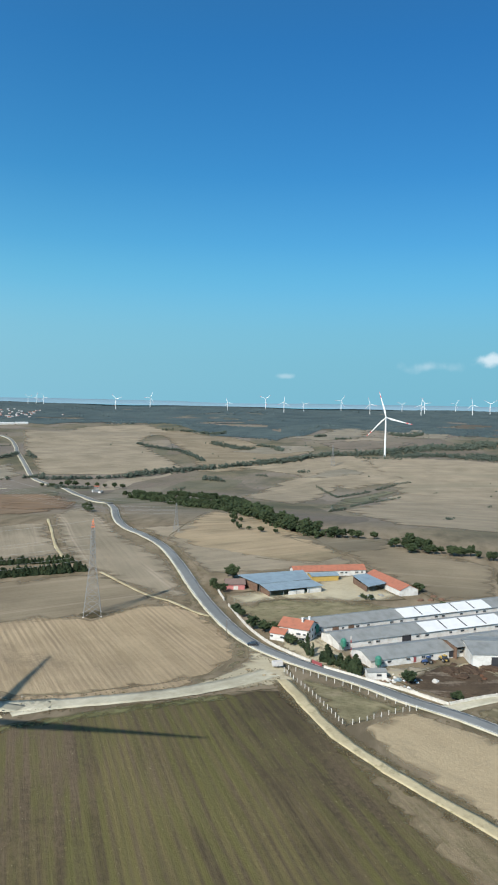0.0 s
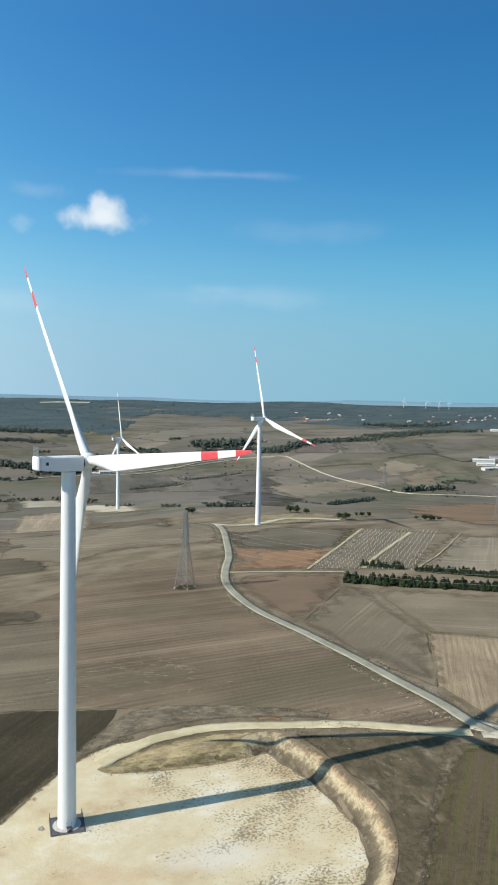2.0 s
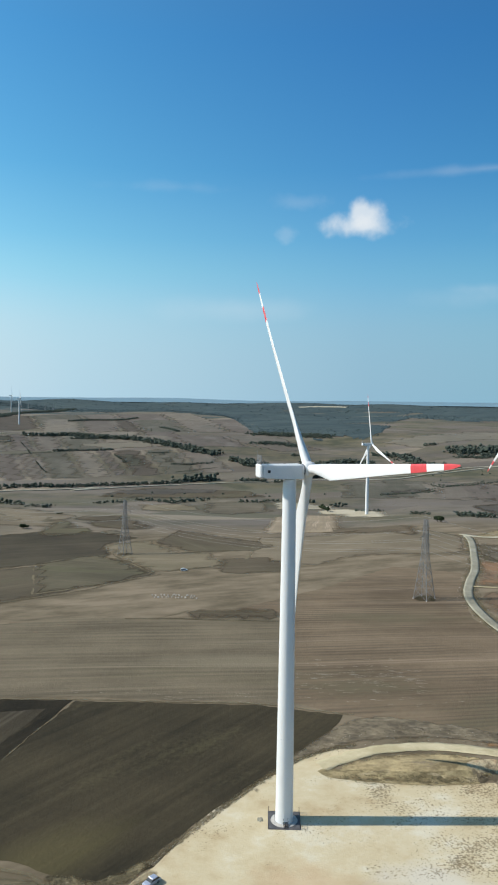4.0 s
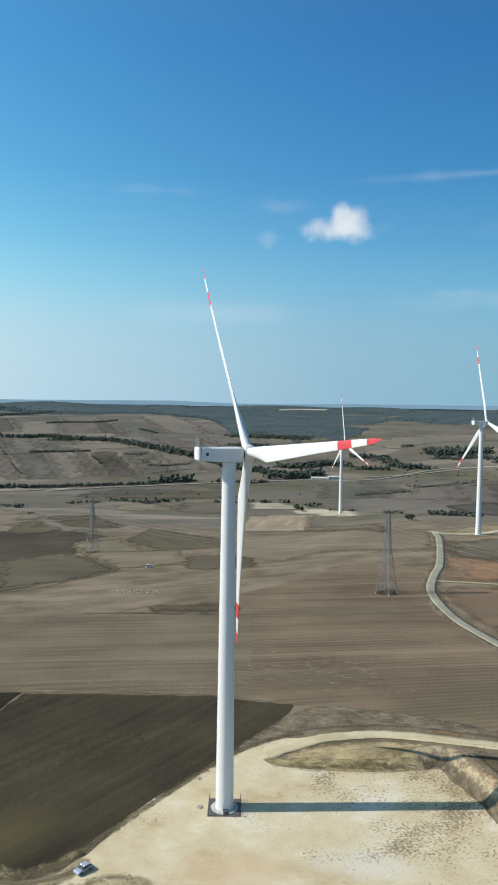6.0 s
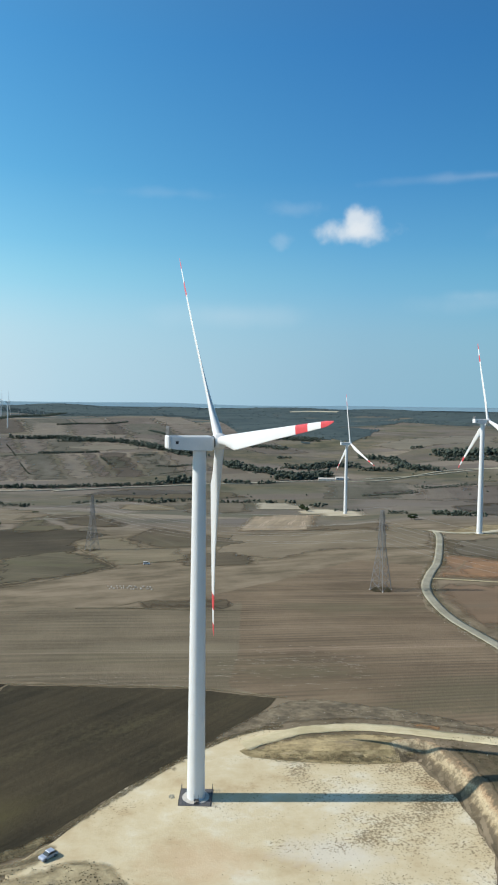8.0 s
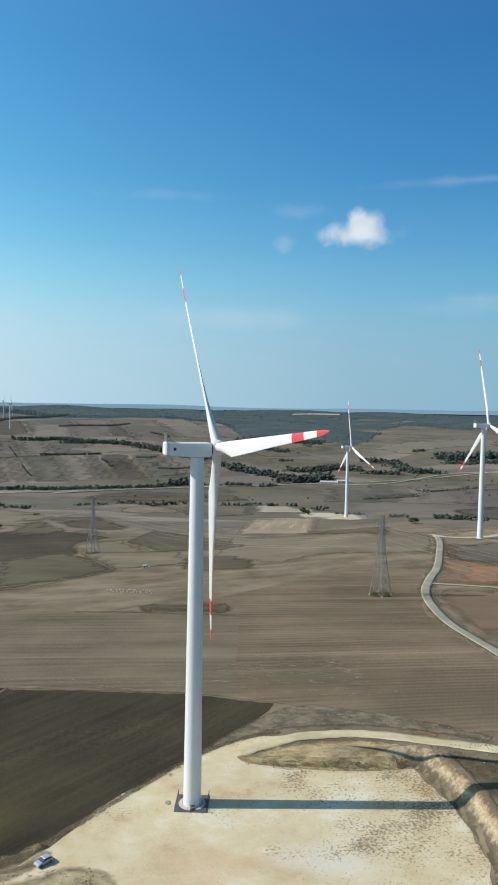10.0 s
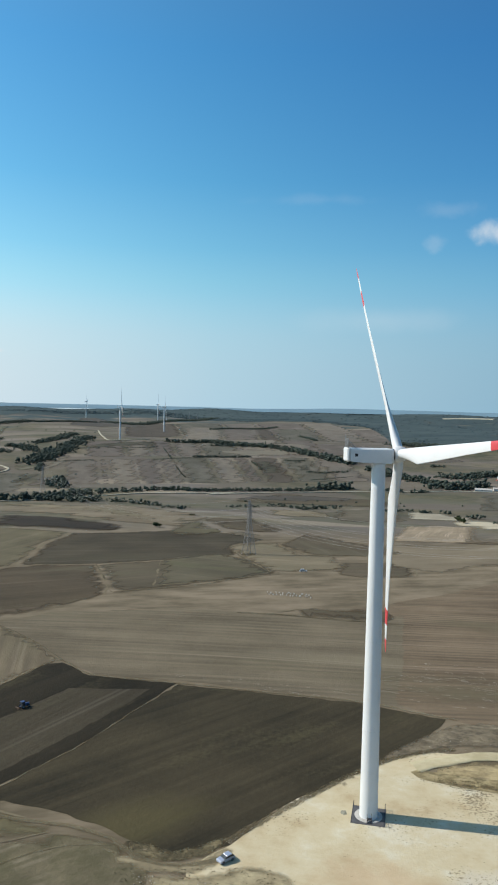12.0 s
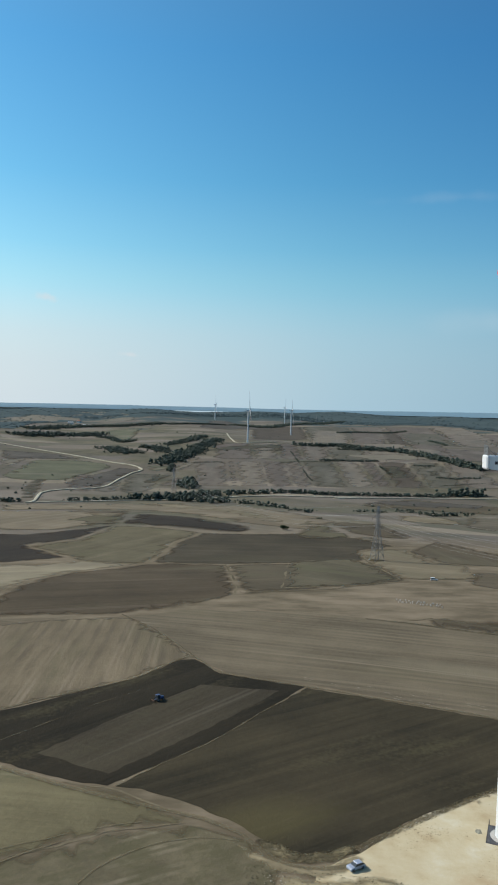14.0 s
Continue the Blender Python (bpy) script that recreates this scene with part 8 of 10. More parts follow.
turbine(3389, 2565, 22.8, 99, "tiny white wind turbine on the far horizon", 0.50)
turbine(3636, 2473, 22.8, 52, "tiny white wind turbine on the far horizon", 0.67)
turbine(3527, 2263, 22.8, 5, "tiny white wind turbine on the far horizon", 0.67)
turbine(3707, 2246, 22.8, 78, "tiny white wind turbine on the far horizon", 0.50)
turbine(3942, 2131, 22.8, 31, "tiny white wind turbine on the far horizon", 0.67)
turbine(3841, 1882, 22.8, 104, "tiny white wind turbine on the far horizon", 0.67)
turbine(4049, 1782, 22.8, 57, "tiny white wind turbine on the far horizon", 0.50)
turbine(3904, 1596, 22.8, 10, "tiny white wind turbine on the far horizon", 0.67)
turbine(4040, 1636, 22.8, 83, "tiny white wind turbine on the far horizon", 0.67)
turbine(4237, 1530, 22.8, 36, "tiny white wind turbine on the far horizon", 0.50)
turbine(4075, 1367, 22.8, 109, "tiny white wind turbine on the far horizon", 0.67)
turbine(4239, 1326, 22.8, 62, "tiny white wind turbine on the far horizon", 0.67)
turbine(2067, 3981, 22.8, 15, "tiny white wind turbine on the far horizon", 0.47)
turbine(2184, 3920, 22.8, 88, "tiny white wind turbine on the far horizon", 0.47)
turbine(2251, 3884, 22.8, 41, "tiny white wind turbine on the far horizon", 0.47)
turbine(2302, 3855, 22.8, 114, "tiny white wind turbine on the far horizon", 0.47)
turbine(2747, 3566, 22.8, 67, "tiny white wind turbine on the far horizon", 0.47)
turbine(2784, 3538, 22.8, 20, "tiny white wind turbine on the far horizon", 0.47)
turbine(2818, 3512, 22.8, 93, "tiny white wind turbine on the far horizon", 0.47)

# ---- power line ----
M_ORANGE = plain("orange_paint", (0.62, 0.20, 0.10), 0.6, vary=0.1)
M_WIRE = plain("aluminium_wire", (0.30, 0.30, 0.295), 0.6, 0.1)
ARMS = ((41.0, 3.6), (36.0, 5.4), (31.0, 4.4))   # height and reach of the cross-arms


def half(z):
    """Half-width of the lattice body at a height."""
    return float(np.interp(z, (0, 26, 45), (4.3, 1.45, 0.75)))


def pylon_parts():
    d = {}
    for k, (sx, sy) in enumerate(((1, 1), (1, -1), (-1, -1), (-1, 1))):
        bm = bmesh.new()
        for a, b in ((0, 26), (26, 45)):
            rod(bm, (sx * half(a), sy * half(a), a), (sx * half(b), sy * half(b), b), 0.20, 0.15, 4)
        d["leg", k] = part("leg", bm, M_STEEL).data
        bm = bmesh.new()
        box(bm, sx * 4.3, sy * 4.3, 0.2, 0.7, 0.7, 0.5, None, 0.06)
        d["foot", k] = part("footing", bm, M_CONCRETE).data
    levels = [0, 5.5, 10.5, 15, 19, 22.5, 26, 28.5, 31, 33.5, 36, 38.5, 41, 43, 45]
    corners = ((1, 1), (1, -1), (-1, -1), (-1, 1))
    for k in range(4):
        bm = bmesh.new()
        (ax, ay), (bx, by) = corners[k], corners[(k + 1) % 4]
        for a, b in zip(levels, levels[1:]):
            ha, hb = half(a), half(b)
            rod(bm, (ax * ha, ay * ha, a), (bx * hb, by * hb, b), 0.105, None, 4)
            rod(bm, (bx * ha, by * ha, a), (ax * hb, ay * hb, b), 0.105, None, 4)
            rod(bm, (ax * hb, ay * hb, b), (bx * hb, by * hb, b), 0.075, None, 4)
        d["brace", k] = part("bracing", bm, M_STEEL).data
    for j, (z, reach) in enumerate(ARMS):
        for s in (-1, 1):
            bm = bmesh.new()
            h = half(z)
            for sy in (-1, 1):
                rod(bm, (s * h, sy * h, z), (s * reach, 0, z - 0.1), 0.08, None, 4)
            rod(bm, (s * h, 0, z + 1.3), (s * reach, 0, z), 0.07, None, 4)
            d["arm", j, s] = part("cross_arm", bm, M_STEEL).data
            bm = bmesh.new()
            for q in range(6):
                rod(bm, (s * reach, 0, z - 0.35 - 0.28 * q), (s * reach, 0, z - 0.5 - 0.28 * q), 0.13, 0.09, 6)
            rod(bm, (s * reach, 0, z), (s * reach, 0, z - 2.1), 0.03, None, 4)
            d["string", j, s] = part("insulator_string", bm, M_DARK).data
    bm = bmesh.new()
    for ax, ay in corners:
        rod(bm, (ax * 0.75, ay * 0.75, 43), (0, 0, 47.5), 0.16, 0.1, 4)
    for z in (43.6, 44.8, 46):
        box(bm, 0, 0, z, 1.5 * (47.5 - z) / 4 + 0.4, 1.5 * (47.5 - z) / 4 + 0.4, 0.5)
    d["peak"] = part("painted_peak", bm, M_ORANGE).data
    for o in [o for o in scene.objects if o.parent is None and o.name.split(".")[0] in ("leg", "footing", "bracing", "cross_arm", "insulator_string", "painted_peak")]:
        bpy.data.objects.remove(o)
    return d


PYLON = pylon_parts()


def pylon(place, turn, label, size=1.0, peak=True):
    x, y = place
    t = thing("power_pylon", label, "pylon", (x, y, ground(x, y)), turn, "power pylons")
    t.scale = (size, size, size)
    for key, me in PYLON.items():
        if key == "peak" and not peak:
            continue
        part(me.name.split(".")[0], me, None, t, "orange-painted warning peak" if key == "peak" else "")
    return t


def wires(a, b, turn_a, turn_b, sa=1.0, sb=1.0, sag=0.035):
    """Seven sagging conductors between two pylons."""
    def tip(place, turn, z, reach, size):
        c, s = math.cos(radians(turn)), math.sin(radians(turn))
        return Vector((place[0] + c * reach * size, place[1] + s * reach * size, ground(*place) + z * size))
    for z, reach in [(46.8, 0)] + [(z - 2.1, r * s) for z, r in ARMS for s in (-1, 1)]:
        p, q = tip(a, turn_a, z, reach, sa), tip(b, turn_b, z, reach, sb)
        n, drop = 26, (q - p).length * sag
        pts = [p.lerp(q, k / n) - Vector((0, 0, 4 * drop * (k / n) * (1 - k / n))) for k in range(n + 1)]
        bm = bmesh.new()
        side = Vector((q.y - p.y, p.x - q.x, 0)).normalized() * 0.038
        loft(bm, [[v + side, v + Vector((0, 0, 0.038)), v - side, v - Vector((0, 0, 0.038))] for v in pts])
        tagged(part("power_cable", bm, M_WIRE), "thin pale overhead power cable between pylons", "cable", "overhead cables")


def heading(a, b):
    return math.degrees(math.atan2(b[1] - a[1], b[0] - a[0])) + 90


LINE = (PYLON_E, PYLON_D, PYLON_B, PYLON_A)
TURN = [heading(a, b) for a, b in zip(LINE, LINE[1:])]
TURN = [TURN[0]] + [(a + b) / 2 for a, b in zip(TURN, TURN[1:])] + [TURN[-1]]
for place, tn, text in zip(LINE, TURN, ("far grey lattice pylon on the valley side", "grey steel lattice power pylon in the fields", "grey steel lattice power pylon with an orange peak", "grey steel lattice power pylon beside the stubble field")):
    pylon(place, tn, text, 0.95, place == PYLON_A)
for k in range(3):
    wires(LINE[k], LINE[k + 1], TURN[k], TURN[k + 1], 0.95, 0.95)
pylon(PYLON_F, 30, "faint lattice pylon beyond the road", 0.5, False)
pylon(PYLON_G, 40, "distant lattice pylon on the hill", 1.0, False)
pylon(PYLON_H, 20, "distant lattice pylon on the slope", 1.0, False)
pylon(PYLON_I, 25, "faint lattice pylon above the hill field", 0.7, False)
for place in ((-1403, 3503), (-1328, 3531), (-1289, 3544)):
    pylon(place, 30, "tiny lattice pylon on the far ridge", 0.9, False)
wires(PYLON_I, PYLON_F, 25, 30, 0.7, 0.5)

# ---- farm buildings ----
M_WALL = plain("whitewash", (0.58, 0.575, 0.555), 0.85, vary=0.08, scale=0.4, dirt=(0.38, 0.36, 0.325))
M_POST = plain("weathered_concrete_post", (0.58, 0.56, 0.52), 0.9, vary=0.12)
M_ROADWALL = plain("weathered_limewash", (0.58, 0.555, 0.50), 0.9, vary=0.12, scale=0.5, dirt=(0.38, 0.35, 0.30))
# whitewash dulled with painted distance haze for far houses; the trailer shares it
M_FARWALL = plain("faded_render", (0.46, 0.45, 0.44), 0.9, vary=0.1)
M_TIN = plain("weathered_tin_roof", (0.235, 0.248, 0.245), 0.6, 0.1, 0.1, 0.25, dirt=(0.165, 0.172, 0.165))
M_BLUETIN = plain("blue_grey_tin_roof", (0.26, 0.335, 0.38), 0.5, 0.2, 0.1, 0.25, dirt=(0.19, 0.24, 0.27))
M_WHITETIN = plain("white_roof_sheet", (0.62, 0.635, 0.64), 0.5, 0.0, 0.06, 0.3)
M_TILE = plain("red_clay_tile", (0.33, 0.125, 0.078), 0.85, vary=0.18, scale=0.5, dirt=(0.22, 0.095, 0.065))
M_GLASS = plain("dark_window", (0.04, 0.05, 0.06), 0.15, spec=0.6)
M_GREEN = plain("green_tank_paint", (0.035, 0.175, 0.125), 0.5, vary=0.12)
M_PINK = plain("pink_render", (0.45, 0.17, 0.16), 0.85)
M_GATE = plain("red_gate_paint", (0.26, 0.065, 0.07), 0.6)
M_YELLOW = plain("yellow_paint", (0.42, 0.29, 0.08), 0.6)
M_BLUE = plain("blue_paint", (0.045, 0.085, 0.20), 0.5)
M_CARBLUE = plain("pale_blue_car_paint", (0.42, 0.47, 0.57), 0.3, 0.3, 0.05)
M_CARWHITE = plain("white_car_paint", (0.75, 0.76, 0.77), 0.3, vary=0.04)
M_CARDARK = plain("dark_car_paint", (0.03, 0.03, 0.04), 0.3, 0.2)
M_TYRE = plain("tyre_rubber", (0.02, 0.02, 0.02), 0.9)
M_RUST = plain("rusty_scrap", (0.155, 0.095, 0.065), 0.9, vary=0.3)


def gable(name, label, x, y, turn, length, width, eave, ridge, wall_mat, roof_mat, category="barn", overhang=0.5, windows=0, doors=(), panel=None, chimneys=(), open_front=False, group="farm buildings"):
    """A long building: origin at its front left corner, length along x, depth along y, ridge along x."""
    t = thing(name, label, category, (x, y, ground(x, y)), turn, group)
    th = 0.25
    bm = bmesh.new()
    if not open_front:
        box(bm, length / 2, th / 2, eave / 2 - 0.2, length, th, eave + 0.4)
    box(bm, length / 2, width - th / 2, eave / 2 - 0.2, length, th, eave + 0.4)
    part("long_wall", bm, wall_mat, t)
    for gx in (0, length - th):
        bm = bmesh.new()
        loft(bm, [[(gx + d, th, -0.4), (gx + d, width - th, -0.4), (gx + d, width - th, eave), (gx + d, width / 2, ridge - 0.1), (gx + d, th, eave)] for d in (0, th)])
        part("gable_wall", bm, wall_mat, t)
    o = overhang
    slope = (ridge - eave) / (width / 2)
    for s in (0, 1):
        bm = bmesh.new()
        y0, y1 = (-o, width / 2) if s == 0 else (width + o, width / 2)
        z0, z1 = eave - o * slope + 0.06, ridge + 0.06
        n = max(2, int(length / 1.5))   # ribbed sheets, joined in one slope
        rings = []
        for k in range(n + 1):
            rx, dz = -o + (length + 2 * o) * k / n, 0.05 * (k % 2)
            rings.append([(rx, y0, z0 + dz), (rx, y1, z1 + dz), (rx, y1, z1 + 0.12 + dz), (rx, y0, z0 + 0.12 + dz)])
        loft(bm, rings)
        part("roof_slope", bm, roof_mat, t)
    bm = bmesh.new()
    rod(bm, (-o, width / 2, ridge + 0.15), (length + o, width / 2, ridge + 0.15), 0.18, None, 6)
    part("ridge_cap", bm, roof_mat, t)
    for k in range(windows):
        wx = length * (k + 0.5 + 0.28 * math.sin(k * 2.3 + x)) / windows
        if any(abs(wx - d[0]) < d[1] / 2 + 1.2 for d in doors):
            continue
        ww = 1.1 + 0.8 * abs(math.sin(k * 1.7 + y))
        bm = bmesh.new()
        box(bm, wx, -0.03, eave * 0.58, ww, 0.1, 0.75)
        w = part("window", bm, M_GLASS, t)
        bm = bmesh.new()
        box(bm, wx, -0.08, eave * 0.58 - 0.45, ww + 0.3, 0.2, 0.1)
        part("sill", bm, M_CONCRETE, w)
    for dx, dw, dh, dm in doors:
        bm = bmesh.new()
        box(bm, dx, -0.05, dh / 2, dw, 0.14, dh)
        part("door", bm, dm, t)
    if panel:   # white roof lights lifted over the front slope
        a, b, strips = panel
        bm = bmesh.new()
        zf = lambda yy: eave + slope * yy + 0.28
        loft(bm, [[(a, -o - 0.2, zf(-o)), (b, -o - 0.2, zf(-o)), (b, -o - 0.2, zf(-o) + 0.15), (a, -o - 0.2, zf(-o) + 0.15)], [(a, width / 2 - 0.3, zf(width / 2)), (b, width / 2 - 0.3, zf(width / 2)), (b, width / 2 - 0.3, zf(width / 2) + 0.15), (a, width / 2 - 0.3, zf(width / 2) + 0.15)]])
        part("white_roof_panel", bm, M_WHITETIN, t, "bright white roof sheeting")
        for k in range(strips):
            sx = a + (b - a) * (k + 1) / (strips + 1)
            bm = bmesh.new()
            loft(bm, [[(sx, yy, zf(yy) + 0.16), (sx + 0.7, yy, zf(yy) + 0.16), (sx + 0.7, yy, zf(yy) + 0.24), (sx, yy, zf(yy) + 0.24)] for yy in (0.2, width / 2 - 0.5)])
            part("roof_gap", bm, M_DARK, t, "dark seam between roof sheets")
    for cx, cy in chimneys:
        bm = bmesh.new()
        box(bm, cx, cy, ridge + 0.4, 0.8, 0.8, 1.8, None, 0.04)
        box(bm, cx, cy, ridge + 1.35, 1.0, 1.0, 0.2)
        part("chimney", bm, M_WALL, t)
    return t


gable("barn", "long white barn with grey tin roof facing the muck yard", 240.7, -46.5, -29.6, 92, 15, 2.8, 4.7, M_WALL, M_TIN, windows=14, doors=((38, 3.2, 2.8, M_DARK), (46, 3.0, 2.8, M_DARK), (20, 1.2, 2.1, M_GATE)))
gable("barn", "long white barn with grey roof and white sheeting", 251.0, -26.3, -29.6, 100, 15, 3.0, 4.9, M_WALL, M_TIN, windows=12, doors=((33, 4.5, 3.2, M_DARK),), panel=(43, 86, 3))
gable("barn", "long white back barn with grey roof and white sheeting", 262.2, -8.0, -29.0, 116, 15, 3.0, 4.9, M_WALL, M_TIN, windows=14, doors=((10, 3.2, 2.6, M_RUST), (18, 3.0, 2.6, M_RUST)), panel=(46, 97, 4))
gable("cattle_shed", "tall white end shed with dark doorways beside the barn", 268.8, -75.5, -52, 34, 22, 5.0, 6.6, M_WALL, M_TIN, doors=((9, 3.4, 4.0, M_DARK),), category="shed")
gable("open_shed", "open-fronted barn bay with a dark interior", 273.0, -67.5, -29.6, 9, 12, 5.0, 6.0, M_RUST, M_TIN, open_front=True, category="shed")


def farmhouse():
    t = gable("farmhouse", "two-storey white farmhouse with red tiled roof", 247.5, 1.0, -78, 13, 11, 5.6, 7.8, M_WALL, M_TILE, "house", 0.7, 4, ((3.0, 1.2, 2.2, M_GATE),), None, ((9, 4), (11, 7)))
    for k in range(4):
        bm = bmesh.new()
        box(bm, 1.8 + 3.1 * k, -0.03, 1.5, 1.1, 0.1, 1.2)
        part("window", bm, M_GLASS, t)
    for wy in (2.2, 5.5, 8.8):
        for wz in (1.5, 4.3):
            bm = bmesh.new()
            box(bm, 13.03, wy, wz, 0.1, 1.1, 1.2)
            w = part("window", bm, M_GLASS, t)
            bm = bmesh.new()
            box(bm, 13.08, wy, wz - 0.68, 0.2, 1.4, 0.1)
            part("sill", bm, M_CONCRETE, w)
    bm = bmesh.new()
    box(bm, 8.5, -1.4, 2.75, 8.5, 2.8, 0.18)
    part("balcony", bm, M_CONCRETE, t)
    for k in range(4):
        bm = bmesh.new()
        rod(bm, (4.5 + 2.7 * k, -2.6, -0.2), (4.5 + 2.7 * k, -2.6, 2.7), 0.14, None, 8)
        part("porch_post", bm, M_WALL, t)
    gable("annexe", "low white wing of the farmhouse with red tiles", 243.6, 3.0, -78, 6.5, 6, 3.0, 4.4, M_WALL, M_TILE, "house", 0.4, 2)


farmhouse()
gable("shed", "small blue-grey roofed store with yellow wall", 345.0, 46.5, -38, 16, 8, 3.0, 3.9, M_YELLOW, M_BLUETIN, "shed")
gable("stable", "long white stable with red tiled roof", 347.0, 60.0, -40, 44, 9, 3.2, 5.4, M_WALL, M_TILE, "stable", 0.4, 10)
gable("stable", "white stable wing with red tiled roof", 347.5, -3.5, 57, 38, 11, 3.2, 5.6, M_WALL, M_TILE, "stable", 0.4, 4).matrix_basis = pose(358.0, -12.0, ground(358, -12), 0, 0, 57 )
gable("cottage", "small pink cottage with brown roof behind the wall", 298.0, 71.0, -47, 10, 8, 3.0, 4.8, M_PINK, plain("brown_tile", (0.16, 0.115, 0.10), 0.85), "house", 0.6, 2, ((5.2, 2.4, 2.0, M_WALL),))
gable("hut", "small white hut by the yard wall", 229.0, -51.5, -45, 7, 4, 2.6, 3.1, M_WALL, M_TIN, "hut", 0.3, 1)


def open_shed(label, corners, back, front, walls=(), wall_mat=None):
    """A sheet roof that falls from back to front on posts, open in front; corners: back left, back right, front right, front left."""
    (ax, ay), (bx, by), (cx, cy), (dx, dy) = corners
    t = thing("open_shed", label, "shed", (dx, dy, ground(dx, dy)), 0, "farm buildings")
    at = lambda u, v: ((dx * (1 - u) + cx * u) * (1 - v) + (ax * (1 - u) + bx * u) * v - dx, (dy * (1 - u) + cy * u) * (1 - v) + (ay * (1 - u) + by * u) * v - dy)
    n = max(6, int(math.hypot(cx - dx, cy - dy) / 1.1))
    bm = bmesh.new()
    rings = []
    for k in range(n + 1):
        u, dz = -0.02 + 1.04 * k / n, 0.06 * (k % 2)
        (fx, fy), (gx, gy) = at(u, -0.04), at(u, 1.04)
        rings.append([(fx, fy, front + dz), (gx, gy, back + dz), (gx, gy, back + 0.1 + dz), (fx, fy, front + 0.1 + dz)])
    loft(bm, rings)
    part("sheet_roof", bm, M_BLUETIN, t, "weathered blue-grey corrugated roof")
    for u in np.linspace(0.02, 0.98, max(4, n // 5)):
        for v, h in ((0.02, front), (0.98, back)):
            bm = bmesh.new()
            px, py = at(u, v)
            rod(bm, (px, py, -0.3), (px, py, h), 0.11, None, 6)
            part("post", bm, M_STEEL, t)
    def sheet(name, p, q, h, mat):
        d = Vector((q[0] - p[0], q[1] - p[1], 0))
        m = Matrix.Translation(((p[0] + q[0]) / 2, (p[1] + q[1]) / 2, 0)) @ Matrix.Rotation(math.atan2(d.y, d.x), 4, "Z")
        bm = bmesh.new()
        box(bm, 0, 0, h / 2 - 0.2, d.length, 0.2, h + 0.4, m)
        part(name, bm, mat, t)
    sheet("back_wall", at(0, 0.97), at(1, 0.97), back - 0.3, M_RUST)
    sheet("side_wall", at(0.015, 0.1), at(0.015, 0.94), front - 0.5, M_RUST)
    for a, b, h in walls:
        sheet("front_wall", at(a, 0.06), at(b, 0.06), h, wall_mat)
    return t


open_shed("large open shed with a rusty back and blue-grey tin roof", [(310.4, 71.8), (343.7, 52.5), (332.8, 40.1), (305.3, 54.8)], 5.6, 4.6)
open_shed("open blue-grey tin shed with white block front walls", [(306.4, 54.9), (331.9, 38.5), (328.5, 29.5), (300.6, 44.0)], 4.4, 3.4, ((0.36, 0.66, 2.3), (0.72, 1.0, 2.9)), M_WALL)
open_shed("open lean-to with blue-grey tin roof by the stable", [(357.2, 27.1), (366.6, 23.3), (357.3, 6.5), (343.5, 10.1)], 4.4, 3.6)


def silo(x, y):
    """A green feed tank on legs with a cone below."""
    t = thing("feed_silo", "green feed silo on steel legs beside a barn", "silo", (x, y, ground(x, y)), 0, "feed silos")
    t.scale = (0.72, 0.72, 0.68)
    bm = bmesh.new()
    loft(bm, [ring(r, z, 20) for r, z in ((0.3, 1.6), (1.7, 3.6), (1.7, 7.2), (0.9, 8.1), (0.3, 8.3))])
    part("tank", bm, M_GREEN, t)
    for k in range(4):
        a = math.pi / 4 + k * math.pi / 2
        bm = bmesh.new()
        rod(bm, (1.6 * math.cos(a), 1.6 * math.sin(a), -0.2), (1.6 * math.cos(a), 1.6 * math.sin(a), 4.2), 0.1, None, 6)
        part("leg", bm, M_STEEL, t)
    bm = bmesh.new()
    for s in (-0.22, 0.22):
        rod(bm, (-1.85, s, 0), (-1.75, s, 7.4), 0.04, None, 4)
    for k in range(14):
        rod(bm, (-1.84, -0.22, 0.4 + 0.5 * k), (-1.84, 0.22, 0.4 + 0.5 * k), 0.03, None, 4)
    part("ladder", bm, M_STEEL, t)


for sx, sy in ((260.5, -9.5), (250.6, -28.6), (240.5, -49.6)):
    silo(sx, sy)


def wall_line(name, label, line, height, thick, mat):
    """A masonry wall of capped lengths between piers."""
    t = thing(name, label, "wall", (line[0][0], line[0][1], 0), 0)
    pts = along(line, 4.0)
    ox, oy = line[0]
    for a, b in zip(pts, pts[1:]):
        d = b - a
        ln, c = float(np.linalg.norm(d)), (a + b) / 2
        if ln < 0.05:
            continue
        g = ground(*c)
        m = Matrix.Translation((c[0] - ox, c[1] - oy, g)) @ Matrix.Rotation(math.atan2(d[1], d[0]), 4, "Z")
        bm = bmesh.new()
        box(bm, 0, 0, height / 2 - 0.3, ln, thick, height + 0.6, m)
        box(bm, 0, 0, height + 0.05, ln, thick + 0.14, 0.1, m)
        box(bm, -ln / 2, 0, height / 2 - 0.2, thick * 1.7, thick * 1.7, height + 0.9, m)
        part("wall_length", bm, mat, t)
    return t


wall_line("white_wall", "long low white wall along the country road", ((273.3, 49.3), (259.2, 31.3), (247.8, 16.1), (237.4, -2.0), (232.3, -16.7), (230.0, -26.0)), 1.1, 0.28, M_ROADWALL)
wall_line("white_wall", "low white wall between road and yard", ((227.7, -33.8), (227.5, -44.9), (227.2, -52.0), (227.6, -67.4), (225.8, -83.7)), 1.1, 0.28, M_ROADWALL)
wall_line("white_wall", "low white wall of the farmyard entrance", ((226.5, -83.8), (236.5, -88.4), (249.0, -95.8), (261.4, -103.8)), 1.1, 0.28, M_ROADWALL)
